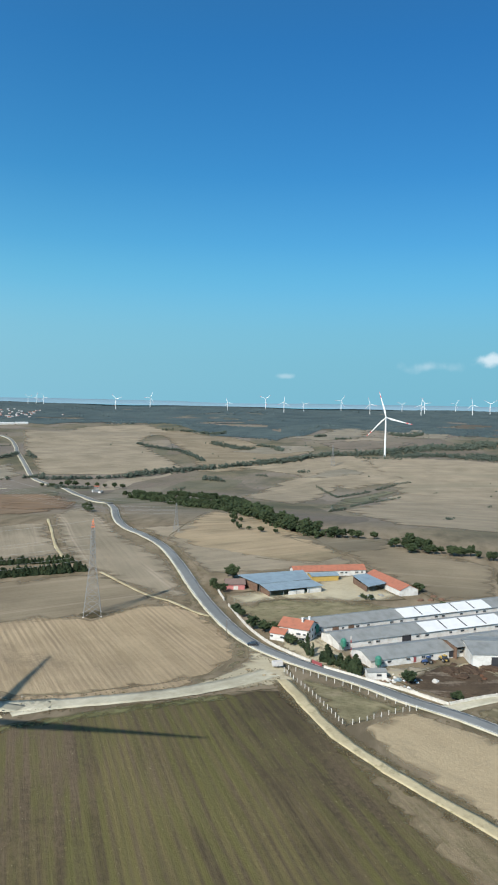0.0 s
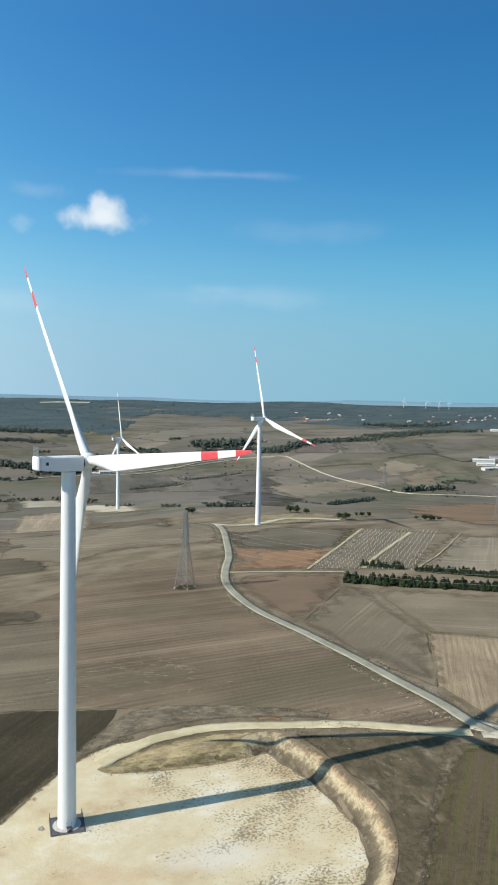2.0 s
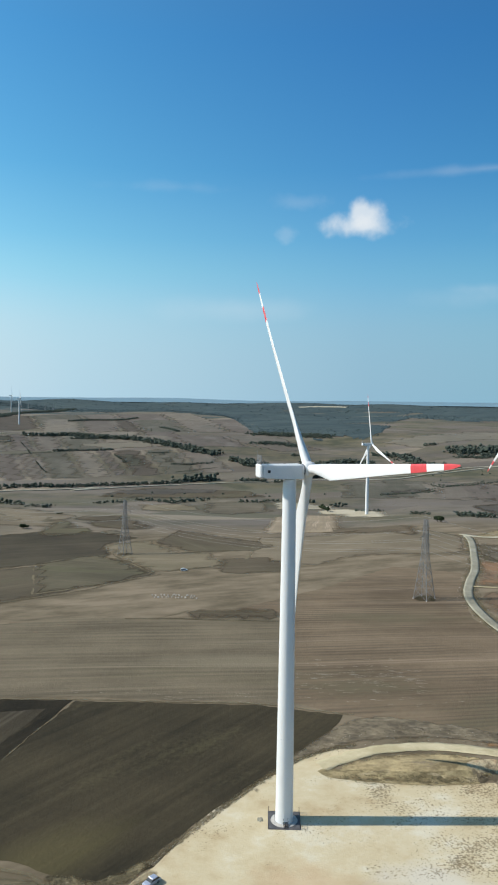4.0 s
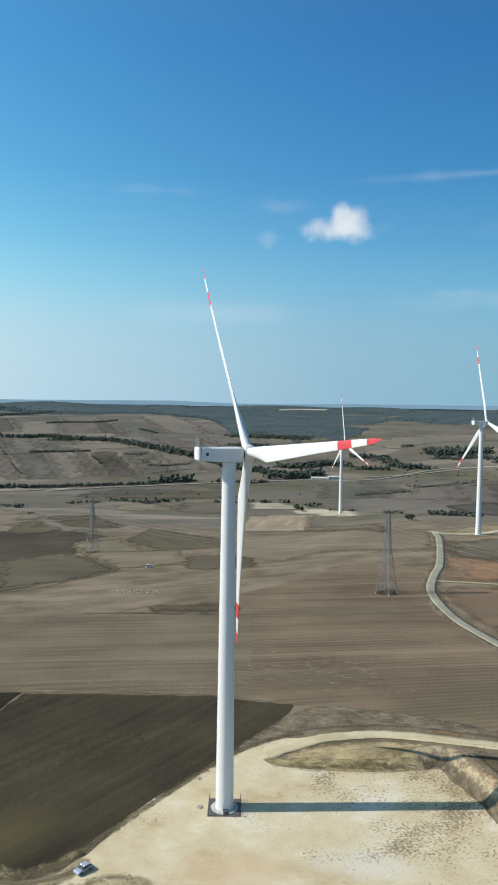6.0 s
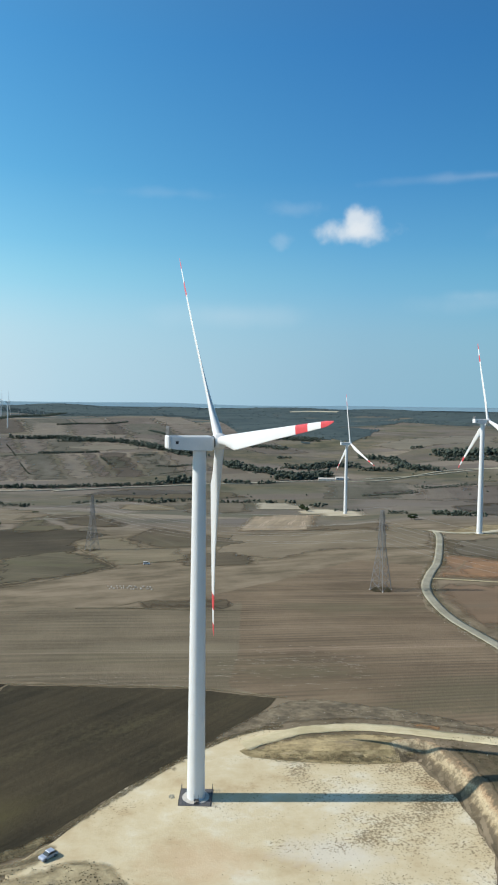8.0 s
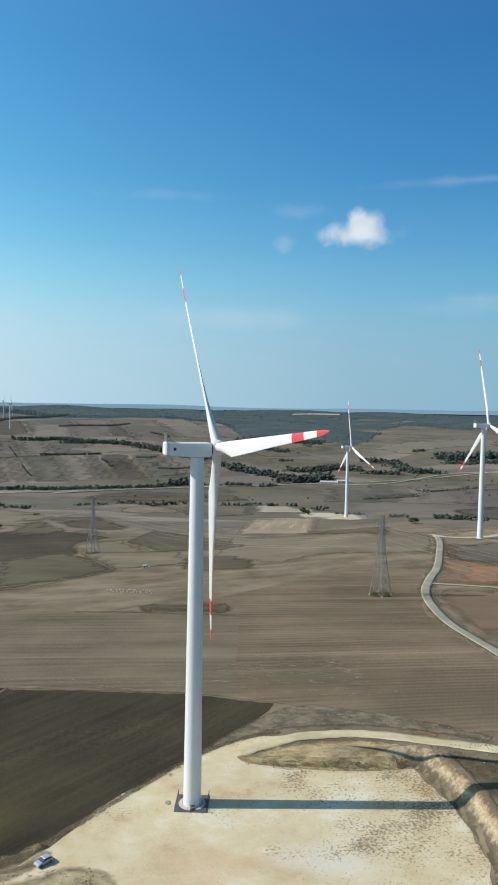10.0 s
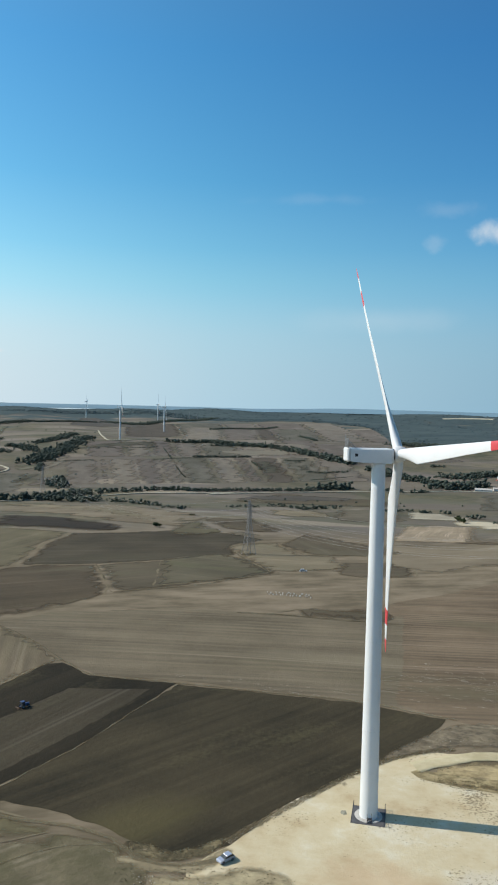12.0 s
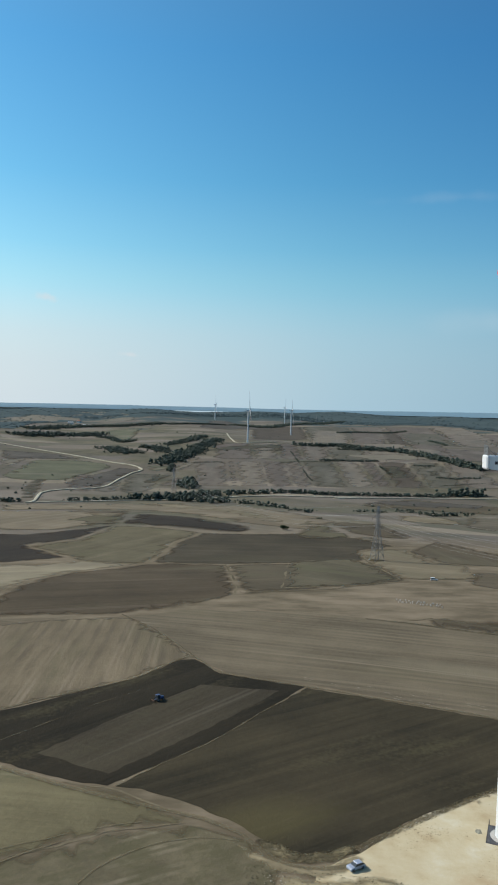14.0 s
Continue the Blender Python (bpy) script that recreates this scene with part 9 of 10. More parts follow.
wall_line("white_wall", "white garden wall by the pink cottage", ((303.1, 83.3), (290.5, 69.7), (280.0, 57.7)), 1.3, 0.28, M_ROADWALL)
wall_line("red_gate", "red-painted metal gate between white walls", ((229.4, -27.2), (228.1, -32.3)), 1.5, 0.12, M_GATE)


def fence(label, line, gap):
    """White concrete posts with two wires."""
    t = thing("post_fence", label, "fence", (0, 0, 0), 0)
    pts = along(line, gap)
    tops = []
    for p in pts:
        g = ground(*p)
        bm = bmesh.new()
        box(bm, p[0], p[1], g + 0.75, 0.2, 0.2, 1.9, None, 0.03)
        part("post", bm, M_POST, t)
        tops.append(Vector((p[0], p[1], g)))
    for z in (0.6, 1.2):
        for a, b in zip(tops, tops[1:]):
            bm = bmesh.new()
            rod(bm, a + Vector((0, 0, z)), b + Vector((0, 0, z)), 0.015, None, 3)
            part("fence_wire", bm, M_STEEL, t)


fence("white concrete post fence along the road", ((217.2, -24.5), (217.4, -37.4), (216.4, -51.7), (215.4, -65.3), (214.8, -77.0)), 3.0)
fence("white concrete post fence along the dirt lane", ((214.1, -24.6), (209.5, -31.9), (204.8, -39.8), (199.5, -47.8), (194.2, -55.4), (189.0, -62.7), (186.9, -66.4)), 2.5)
fence("white concrete post fence round the rough triangle", ((186.9, -66.4), (195.6, -69.1), (207.5, -73.0), (214.4, -77.2)), 2.6)


# ---- vehicles ----
def wheel(parent, x, y, r, w):
    bm = bmesh.new()
    rod(bm, (x, y - w / 2, r), (x, y + w / 2, r), r, None, 16)
    tyre = part("wheel", bm, M_TYRE, parent)
    bm = bmesh.new()
    rod(bm, (x, y - w / 2 - 0.015, r), (x, y + w / 2 + 0.015, r), r * 0.6, None, 12)
    part("rim", bm, M_STEEL, tyre)


def car(x, y, turn, mat, label, length=4.4, tall=1.5, van=False, lift=0.15):
    t = thing("van" if van else "car", label, "van" if van else "car", (x, y, ground(x, y) + lift), turn)
    w, l = 1.76, length / 2
    side = [(-l, 0.35), (l, 0.35), (l, 0.72), (l - 0.25, 0.86), (l - 1.15, 0.96), (-l + 0.35, 0.98), (-l, 0.85)]
    bm = bmesh.new()
    loft(bm, [[(px, yy * (0.97 if k in (0, 3) else 1), pz) for px, pz in side] for k, yy in enumerate((-w / 2, -w / 2 + 0.08, w / 2 - 0.08, w / 2))])
    part("body", bm, mat, t)
    cab = [(-l + 0.1, 0.95), (l - 1.1, 0.95), (l - 1.75, tall - 0.06), (-l + (0.15 if van else 0.75), tall - 0.06)]
    bm = bmesh.new()
    loft(bm, [[(px, yy if pz < 1 else yy * 0.86, pz) for px, pz in cab] for yy in (-w / 2 + 0.06, w / 2 - 0.06)])
    part("glazing", bm, M_GLASS, t)
    bm = bmesh.new()
    box(bm, (-l + (0.15 if van else 0.75) + l - 1.75) / 2, 0, tall - 0.02, abs(l - 1.75 + l - (0.15 if van else 0.75)), w * 0.84, 0.09, None, 0.03)
    part("roof", bm, mat, t)
    for s in (-0.62, 0.62):
        bm = bmesh.new()
        box(bm, l - 0.02, s, 0.66, 0.08, 0.3, 0.14)
        part("headlight", bm, M_WHITETIN, t)
        bm = bmesh.new()
        box(bm, -l + 0.02, s, 0.72, 0.08, 0.26, 0.16)
        part("tail_light", bm, M_RED, t)
    for px in (-l + 0.8, l - 0.85):
        for s in (-1, 1):
            wheel(t, px, s * (w / 2 - 0.08), 0.32, 0.22)
    return t


def tractor(x, y, turn, mat, label, lift=0.1, loader=False):
    t = thing("loader_tractor" if loader else "tractor", label, "tractor", (x, y, ground(x, y) + lift), turn)
    bm = bmesh.new()
    box(bm, 1.2, 0, 1.25, 2.4, 0.9, 0.8, None, 0.1)
    box(bm, 0, 0, 0.85, 4.0, 0.6, 0.4, None, 0.05)
    part("bonnet", bm, mat, t)
    bm = bmesh.new()
    loft(bm, [[(-1.3 * k, -0.75 * k, z), (0.3 * k, -0.75 * k, z), (0.3 * k, 0.75 * k, z), (-1.3 * k, 0.75 * k, z)] for k, z in ((1.0, 1.2), (0.9, 2.55))])
    part("cab", bm, M_GLASS, t)
    bm = bmesh.new()
    box(bm, -0.5, 0, 2.62, 1.7, 1.5, 0.14, None, 0.04)
    part("cab_roof", bm, mat, t)
    bm = bmesh.new()
    rod(bm, (1.4, 0.3, 1.6), (1.4, 0.3, 2.5), 0.05)
    part("exhaust", bm, M_DARK, t)
    for s in (-1, 1):
        wheel(t, -0.9, s * 0.95, 0.85, 0.5)
        wheel(t, 1.8, s * 0.85, 0.55, 0.35)
    bm = bmesh.new()
    if loader:
        box(bm, 3.6, 0, 0.6, 0.9, 2.0, 0.8, None, 0.1)
        for s in (-0.6, 0.6):
            rod(bm, (0.6, s, 1.5), (3.3, s, 0.7), 0.1)
        part("front_bucket", bm, mat, t)
    else:
        box(bm, -3.0, 0, 0.8, 0.25, 2.6, 0.25)
        for k in range(6):
            rod(bm, (-3.0, -1.2 + 0.48 * k, 0.8), (-3.3, -1.2 + 0.48 * k, 0.05), 0.06)
        rod(bm, (-1.6, 0, 0.8), (-3.0, 0, 0.8), 0.08)
        part("plough", bm, M_RUST, t)
    return t


car(-28.1, -27.7, 234, M_CARBLUE, "pale blue car parked at the edge of the pad", 4.0, 1.45)
car(-74.5, 293, 20, M_CARWHITE, "white van parked in the open field", 4.5, 1.75, True)
car(230.8, 2.7, 135, M_CARDARK, "black car driving on the asphalt road", 4.4, 1.45, False, 0.45)
tractor(-115.7, 32.1, 65, M_BLUE, "dark blue tractor ploughing the dark field").scale = (0.8, 0.8, 0.8)
tractor(260.5, -60.5, 150, M_BLUE, "blue tractor parked before the barn")
tractor(267.2, -64.5, 60, M_YELLOW, "yellow loader tractor parked before the barn", 0.1, True)


def caravan():
    t = thing("site_trailer", "small white box trailer on the gravel junction", "trailer", (216.3, -20.0, ground(216.3, -20.0) + 0.3), -38)
    bm = bmesh.new()
    box(bm, 0, 0, 1.3, 4.0, 2.0, 1.8, None, 0.12)
    part("cabin", bm, M_FARWALL, t)
    bm = bmesh.new()
    box(bm, 0.6, 1.02, 1.5, 1.0, 0.06, 0.6)
    part("window", bm, M_GLASS, t)
    bm = bmesh.new()
    rod(bm, (2.0, 0, 0.5), (3.2, 0, 0.45), 0.07)
    part("tow_bar", bm, M_DARK, t)
    for s in (-1, 1):
        wheel(t, 0, s * 1.0, 0.35, 0.22)


caravan()


# ---- small things in the yards ----
def heap(name, label, x, y, w, h, mat, seed, category="heap"):
    """A loose uneven heap."""
    rng = random.Random(seed)
    bm = bmesh.new()
    bmesh.ops.create_icosphere(bm, subdivisions=3, radius=1.0)
    for v in bm.verts:
        n = noise.noise(v.co * 2.3 + Vector((seed, 0, 0)))
        v.co = Vector((v.co.x * w * (0.8 + 0.4 * n), v.co.y * w * 0.7 * (0.8 + 0.4 * n), max(-0.3, v.co.z * h * (0.8 + 0.5 * n))))
    ob = part(name, bm, mat)
    ob.matrix_basis = pose(x, y, ground(x, y), 0, 0, rng.uniform(0, 360))
    return tagged(ob, label, category, name + "s")


M_REDMUCK = soil("red_muck", (0.17, 0.085, 0.055), (0.10, 0.055, 0.04), 0, 1.0, 2.0, 0.3)
M_MUCK = soil("farm_muck", (0.11, 0.07, 0.052), (0.055, 0.04, 0.032), 0, 1.0, 2.0, 0.3)
for k, (hx, hy, hw) in enumerate(((259, -71, 5.0), (265, -76, 6.0), (255, -77, 4.0), (271, -82, 5.0))):
    heap("muck_heap", "dark brown heap of farm muck", hx, hy, hw, 1.5, M_MUCK, k)
for k, (hx, hy) in enumerate(((352, -22), (357, -26), (348, -18), (360, -20), (343, 2), (338, 6), (334, 9))):
    heap("scrap_heap", "rusty heap of old farm scrap", hx, hy, 2.4, 1.3, M_RUST if k < 4 else M_TIN, k + 20)
for k, (hx, hy) in enumerate(((236, -60), (233, -57), (240, -64), (244, -71))):
    heap("rubble_heap", "pale heap of rubble and blue tarpaulin", hx, hy, 2.2, 1.0, M_CONCRETE if k % 2 else M_BLUETIN, k + 40)
for k, (hx, hy) in enumerate(((206, -14), (205, -22), (208, -24))):
    heap("spoil_heap", "low pale spoil heap beside the junction", hx, hy, 1.6, 0.6, M_BANK, k + 60)

YARD_RND = random.Random(31)
for k in range(22):
    hx, hy = 233 + YARD_RND.uniform(-4, 9), -60 + YARD_RND.uniform(-9, 4)
    heap("rubble_heap", "small pale heap of rubble and rubbish by the wall", hx, hy, YARD_RND.uniform(0.4, 1.1), YARD_RND.uniform(0.3, 0.7), (M_CONCRETE, M_TIN, M_WHITETIN, M_RUST)[k % 4], k + 80)
for k in range(12):
    hx, hy = 262 + YARD_RND.uniform(-9, 9), -76 + YARD_RND.uniform(-8, 8)
    heap("muck_heap", "low brown mound of farm muck", hx, hy, YARD_RND.uniform(1.2, 2.6), YARD_RND.uniform(0.4, 0.9), M_MUCK if k % 3 else M_REDMUCK, k + 120)
heap("gravel_heap", "low grey heap of gravel beside the turbine base", -6.1, -0.2, 1.5, 0.35, M_GREYGRAVEL, 77)


def utility_pole(x, y, h):
    """A wooden line pole with a cross arm and insulators."""
    t = thing("utility_pole", "weathered wooden utility pole beside the road", "pole", (x, y, ground(x, y)), 40)
    bm = bmesh.new()
    rod(bm, (0, 0, -0.5), (0, 0, h), 0.16, 0.10, 8)
    part("pole", bm, M_BARK, t)
    bm = bmesh.new()
    box(bm, 0, 0, h - 0.5, 1.8, 0.12, 0.12, None, 0.01)
    part("cross_arm", bm, M_BARK, t)
    for k in (-0.8, 0.0, 0.8):
        bm = bmesh.new()
        rod(bm, (k, 0, h - 0.44), (k, 0, h - 0.2), 0.07, 0.04, 6)
        part("insulator", bm, M_CONCRETE, t)


utility_pole(232.6, 17.8, 8.5)


def lattice_mast(x, y, h):
    """A slim braced mast in red and white bands."""
    t = thing("lattice_mast", "slim red and white lattice mast beside the barns", "mast", (x, y, ground(x, y)), 15)
    n = 6
    for k in range(n):
        a, b = h * k / n, h * (k + 1) / n
        bm = bmesh.new()
        for i in range(3):
            u, w = 2.094 * i, 2.094 * (i + 1)
            rod(bm, (0.3 * math.cos(u), 0.3 * math.sin(u), a), (0.3 * math.cos(u), 0.3 * math.sin(u), b), 0.05, None, 4)
            rod(bm, (0.3 * math.cos(u), 0.3 * math.sin(u), a), (0.3 * math.cos(w), 0.3 * math.sin(w), b), 0.03, None, 4)
        part("mast_section", bm, M_GATE if k % 2 == 0 else M_WALL, t)


lattice_mast(245.7, -34.8, 9.0)

# ---- posts, hives and far buildings ----
def post_rows(corner, along_row, along_next, rows, per_row):
    """Rows of white vine posts, thousands in all, as one piece of planting."""
    rng = np.random.default_rng(2)
    bm_v, bm_f = [], []
    base = np.array([(-1, -1, 0), (1, -1, 0), (1, 1, 0), (-1, 1, 0), (-1, -1, 1), (1, -1, 1), (1, 1, 1), (-1, 1, 1)], float)
    quad = np.array([(0, 1, 5, 4), (1, 2, 6, 5), (2, 3, 7, 6), (3, 0, 4, 7), (4, 5, 6, 7)])
    for a in range(rows):
        for b in range(per_row):
            u, v = (a + 0.5) / rows, (b + 0.5) / per_row
            p = np.array(corner) + np.array(along_next) * u + np.array(along_row) * v + rng.normal(size=2) * 0.25
            v8 = base * np.array((0.10, 0.10, rng.uniform(1.0, 1.5))) + np.array((p[0], p[1], ground(*p)))
            bm_f.append(quad + 8 * len(bm_v))
            bm_v.append(v8)
    me = from_arrays("vine_posts", np.concatenate(bm_v).tolist(), np.concatenate(bm_f).tolist(), M_WALL)
    return tagged(new("vine_posts", me), "rows of short white posts in a planted field", "posts", "", "stuff")


post_rows((150.9, 248.5), (90.6, 130.4), (62.0, -14.5), 18, 26)


def hive(x, y, turn):
    t = thing("beehive", "small white beehive standing in a field row", "beehive", (x, y, ground(x, y) + 0.1), turn, "beehives in rows")
    bm = bmesh.new()
    box(bm, 0, 0, 0.4, 0.45, 0.5, 0.55, None, 0.02)
    part("hive_box", bm, M_CONCRETE, t)
    bm = bmesh.new()
    box(bm, 0, 0, 0.7, 0.52, 0.58, 0.08, None, 0.02)
    part("lid", bm, M_CONCRETE, t)
    return t


HIVE_RNG = np.random.default_rng(14)
HIVES = np.array(((-78.7, 213.1), (-55.8, 213.3)))
FIRST_HIVE = hive(*HIVES[0], 12)
for r in range(2):
    for k in range(15):
        if r or k:
            q = HIVES[0] + (HIVES[1] - HIVES[0]) * (k + 0.3 * r) / 14 + np.array((1.5, -5.0)) * r + HIVE_RNG.normal(size=2) * 0.6
            copy_thing(FIRST_HIVE, pose(q[0], q[1], ground(*q) + 0.1, 0, 0, 12 + 7 * (k % 3)))


def foundation():
    t = thing("foundation_slab", "dark square foundation slab with corner rails", "slab", (0, 0, 0.1), 3)
    bm = bmesh.new()
    box(bm, 0, 0, 0.02, 8.2, 8.2, 0.24, None, 0.04)
    part("slab", bm, M_PLATE, t)
    for sx in (-1, 1):
        for sy in (-1, 1):
            bm = bmesh.new()
            rod(bm, (sx * 3.9, sy * 3.9, 0), (sx * 3.9, sy * 3.9, 1.5), 0.08)
            part("rail_post", bm, M_DARK, t)
    for s in (-3.9, 3.9):
        for z in (0.8, 1.4):
            bm = bmesh.new()
            rod(bm, (s, -3.9, z), (s, 3.9, z), 0.05)
            part("rail", bm, M_DARK, t)


foundation()
gable("farm_shed", "distant white farm shed with white roof", 876, 1249, -24, 45, 16, 5, 7, M_WALL, M_WHITETIN, "building", 0.5, 4, group="far buildings")
gable("farm_shed", "distant white farm shed with white roof", 860, 1208, -24, 36, 12, 4, 6, M_WALL, M_WHITETIN, "building", 0.5, 4, group="far buildings")
gable("farm_shed", "distant white livestock shed", 844, 1152, 5, 34, 14, 5, 7, M_WALL, M_WHITETIN, "building", 0.5, 4, group="far buildings")
gable("farm_shed", "distant white livestock shed", 895, 1181, 5, 30, 12, 4, 6, M_WALL, M_WHITETIN, "building", 0.5, 4, group="far buildings")
gable("farm_shed", "distant grey-roofed farm shed", 943, 1290, -24, 26, 12, 4, 6, M_WALL, M_TIN, "building", 0.5, 4, group="far buildings")
gable("factory_hall", "long white factory hall on the horizon", 1432, 2052, -25, 60, 22, 6, 8, M_WALL, M_WHITETIN, "building", 0.5, 4, group="far buildings")
gable("factory_hall", "long white factory hall on the horizon", 1484, 2031, -25, 64, 22, 6, 8, M_WALL, M_WHITETIN, "building", 0.5, 4, group="far buildings")
gable("factory_hall", "long white factory hall on the horizon", 1548, 2004, -25, 40, 22, 6, 8, M_WALL, M_WHITETIN, "building", 0.5, 4, group="far buildings")
gable("house", "small white roadside house by the bridge", 766, 714, -20, 9, 6, 2.4, 3.6, M_FARWALL, M_TIN, "building", 0.5, 4, group="far buildings")
gable("house", "small white roadside house by the bridge", 758, 688, 10, 7, 5, 2.4, 3.4, M_FARWALL, M_TIN, "building", 0.5, 4, group="far buildings")
gable("house", "small white roadside house by the bridge", 815, 769, -30, 9, 6, 2.6, 3.8, M_FARWALL, M_TILE, "building", 0.5, 4, group="far buildings")
gable("farm_shed", "pale quarry building on the valley track", 55, 1246, 0, 30, 12, 4, 6, M_WALL, M_CONCRETE, "building", 0.5, 4, group="far buildings")
gable("farm_shed", "pale quarry building on the valley track", 89, 1268, 8, 24, 10, 4, 6, M_WALL, M_CONCRETE, "building", 0.5, 4, group="far buildings")
gable("farm_shed", "distant white village building", -1766, 2138, 10, 30, 14, 5, 7, M_WALL, M_WHITETIN, "building", 0.5, 4, group="far buildings")
gable("farm_shed", "distant white village building", -1977, 2319, 30, 22, 12, 5, 7, M_WALL, M_WHITETIN, "building", 0.5, 4, group="far buildings")
gable("farm_shed", "distant white village building", -2121, 2560, 0, 20, 12, 8, 10, M_WALL, M_TILE, "building", 0.5, 4, group="far buildings")
gable("village_house", "tiny pale house of the far village", 1989, 2548, 70, 12, 8, 3.5, 7, M_FARWALL, M_TIN, "building", 0.5, 4, group="far buildings")
gable("village_house", "tiny pale house of the far village", 2065, 2618, -20, 9, 8, 3.5, 7, M_FARWALL, M_TIN, "building", 0.5, 4, group="far buildings")
gable("village_house", "tiny pale house of the far village", 2070, 3349, -20, 12, 8, 4, 6, M_FARWALL, M_TIN, "building", 0.5, 4, group="far buildings")
gable("village_house", "tiny pale house of the far village", 2317, 3139, 70, 9, 8, 5.5, 6, M_FARWALL, M_TILE, "building", 0.5, 4, group="far buildings")
gable("village_house", "tiny pale house of the far village", 2263, 3180, 10, 9, 8, 4, 7, M_FARWALL, M_TIN, "building", 0.5, 4, group="far buildings")
gable("village_house", "tiny pale house of the far village", 2313, 3053, -20, 9, 8, 4, 7, M_FARWALL, M_TIN, "building", 0.5, 4, group="far buildings")
gable("village_house", "tiny pale house of the far village", 1963, 2638, -20, 9, 8, 5.5, 7, M_FARWALL, M_TILE, "building", 0.5, 4, group="far buildings")
gable("village_house", "tiny pale house of the far village", 1940, 3007, 10, 15, 8, 5.5, 7, M_FARWALL, M_TIN, "building", 0.5, 4, group="far buildings")
gable("village_house", "tiny pale house of the far village", 1889, 2801, 70, 15, 8, 4, 6, M_FARWALL, M_TILE, "building", 0.5, 4, group="far buildings")
gable("village_house", "tiny pale house of the far village", 2377, 2783, 40, 12, 8, 4, 6, M_FARWALL, M_TILE, "building", 0.5, 4, group="far buildings")
gable("village_house", "tiny pale house of the far village", 2000, 2564, 10, 9, 8, 4, 6, M_FARWALL, M_TILE, "building", 0.5, 4, group="far buildings")
gable("village_house", "tiny pale house of the far village", 1515, 2324, 70, 12, 8, 4, 6, M_FARWALL, M_TILE, "building", 0.5, 4, group="far buildings")
gable("village_house", "tiny pale house of the far village", 1823, 2724, 10, 15, 8, 4, 6, M_FARWALL, M_TILE, "building", 0.5, 4, group="far buildings")
gable("village_house", "tiny pale house of the far village", 2403, 2993, 70, 9, 8, 3.5, 6, M_FARWALL, M_TILE, "building", 0.5, 4, group="far buildings")
gable("village_house", "tiny pale house of the far village", 1915, 2964, 70, 12, 8, 5.5, 6, M_FARWALL, M_TILE, "building", 0.5, 4, group="far buildings")
gable("village_house", "tiny pale house of the far village", 2312, 2917, 70, 9, 8, 5.5, 6, M_FARWALL, M_TILE, "building", 0.5, 4, group="far buildings")
gable("village_house", "tiny pale house of the far village", 1823, 2783, 40, 15, 8, 4, 7, M_FARWALL, M_TIN, "building", 0.5, 4, group="far buildings")
gable("village_house", "tiny pale house of the far village", 2180, 3082, 70, 15, 8, 5.5, 7, M_FARWALL, M_TILE, "building", 0.5, 4, group="far buildings")
gable("village_house", "tiny pale house of the far village", 2289, 3095, 40, 15, 8, 3.5, 6, M_FARWALL, M_TILE, "building", 0.5, 4, group="far buildings")
gable("village_house", "tiny pale house of the far village", 1767, 2461, -20, 15, 8, 3.5, 6, M_FARWALL, M_TIN, "building", 0.5, 4, group="far buildings")
gable("village_house", "tiny pale house of the far village", 2382, 2997, 40, 9, 8, 5.5, 6, M_FARWALL, M_TIN, "building", 0.5, 4, group="far buildings")
gable("village_house", "tiny pale house of the far village", 2248, 3174, 40, 9, 8, 4, 6, M_FARWALL, M_TILE, "building", 0.5, 4, group="far buildings")
gable("village_house", "tiny pale house of the far village", 2141, 3117, 40, 12, 8, 3.5, 6, M_FARWALL, M_TIN, "building", 0.5, 4, group="far buildings")
gable("village_house", "tiny pale house of the far village", 1927, 2982, 40, 9, 8, 4, 6, M_FARWALL, M_TILE, "building", 0.5, 4, group="far buildings")
gable("village_house", "tiny pale house of the far village", 1828, 2730, 70, 9, 8, 3.5, 6, M_FARWALL, M_TILE, "building", 0.5, 4, group="far buildings")
gable("village_house", "tiny pale house of the far village", 2233, 3201, 10, 9, 8, 4, 7, M_FARWALL, M_TILE, "building", 0.5, 4, group="far buildings")
gable("village_house", "tiny pale house of the far village", 2240, 3110, 40, 15, 8, 3.5, 7, M_FARWALL, M_TILE, "building", 0.5, 4, group="far buildings")
gable("village_house", "tiny pale house of the far village", 1766, 2736, 10, 9, 8, 5.5, 7, M_FARWALL, M_TILE, "building", 0.5, 4, group="far buildings")
gable("village_house", "tiny pale house of the far village", 1840, 2472, 70, 12, 8, 4, 6, M_FARWALL, M_TILE, "building", 0.5, 4, group="far buildings")
gable("village_house", "tiny pale house of the far village", 2121, 3173, 10, 9, 8, 5.5, 6, M_FARWALL, M_TILE, "building", 0.5, 4, group="far buildings")
gable("village_house", "tiny pale house of the far village", 1454, 2357, 70, 15, 8, 5.5, 6, M_FARWALL, M_TILE, "building", 0.5, 4, group="far buildings")
gable("village_house", "tiny pale house of the far village", 2221, 3058, 10, 9, 8, 5.5, 7, M_FARWALL, M_TIN, "building", 0.5, 4, group="far buildings")
gable("village_house", "tiny pale house of the far village", 2315, 3022, 70, 12, 8, 3.5, 7, M_FARWALL, M_TIN, "building", 0.5, 4, group="far buildings")
gable("village_house", "tiny pale house of the far village", 2343, 3125, 40, 9, 8, 4, 6, M_FARWALL, M_TIN, "building", 0.5, 4, group="far buildings")
gable("village_house", "tiny pale house of the far village", 1814, 2487, 10, 15, 8, 4, 7, M_FARWALL, M_TILE, "building", 0.5, 4, group="far buildings")
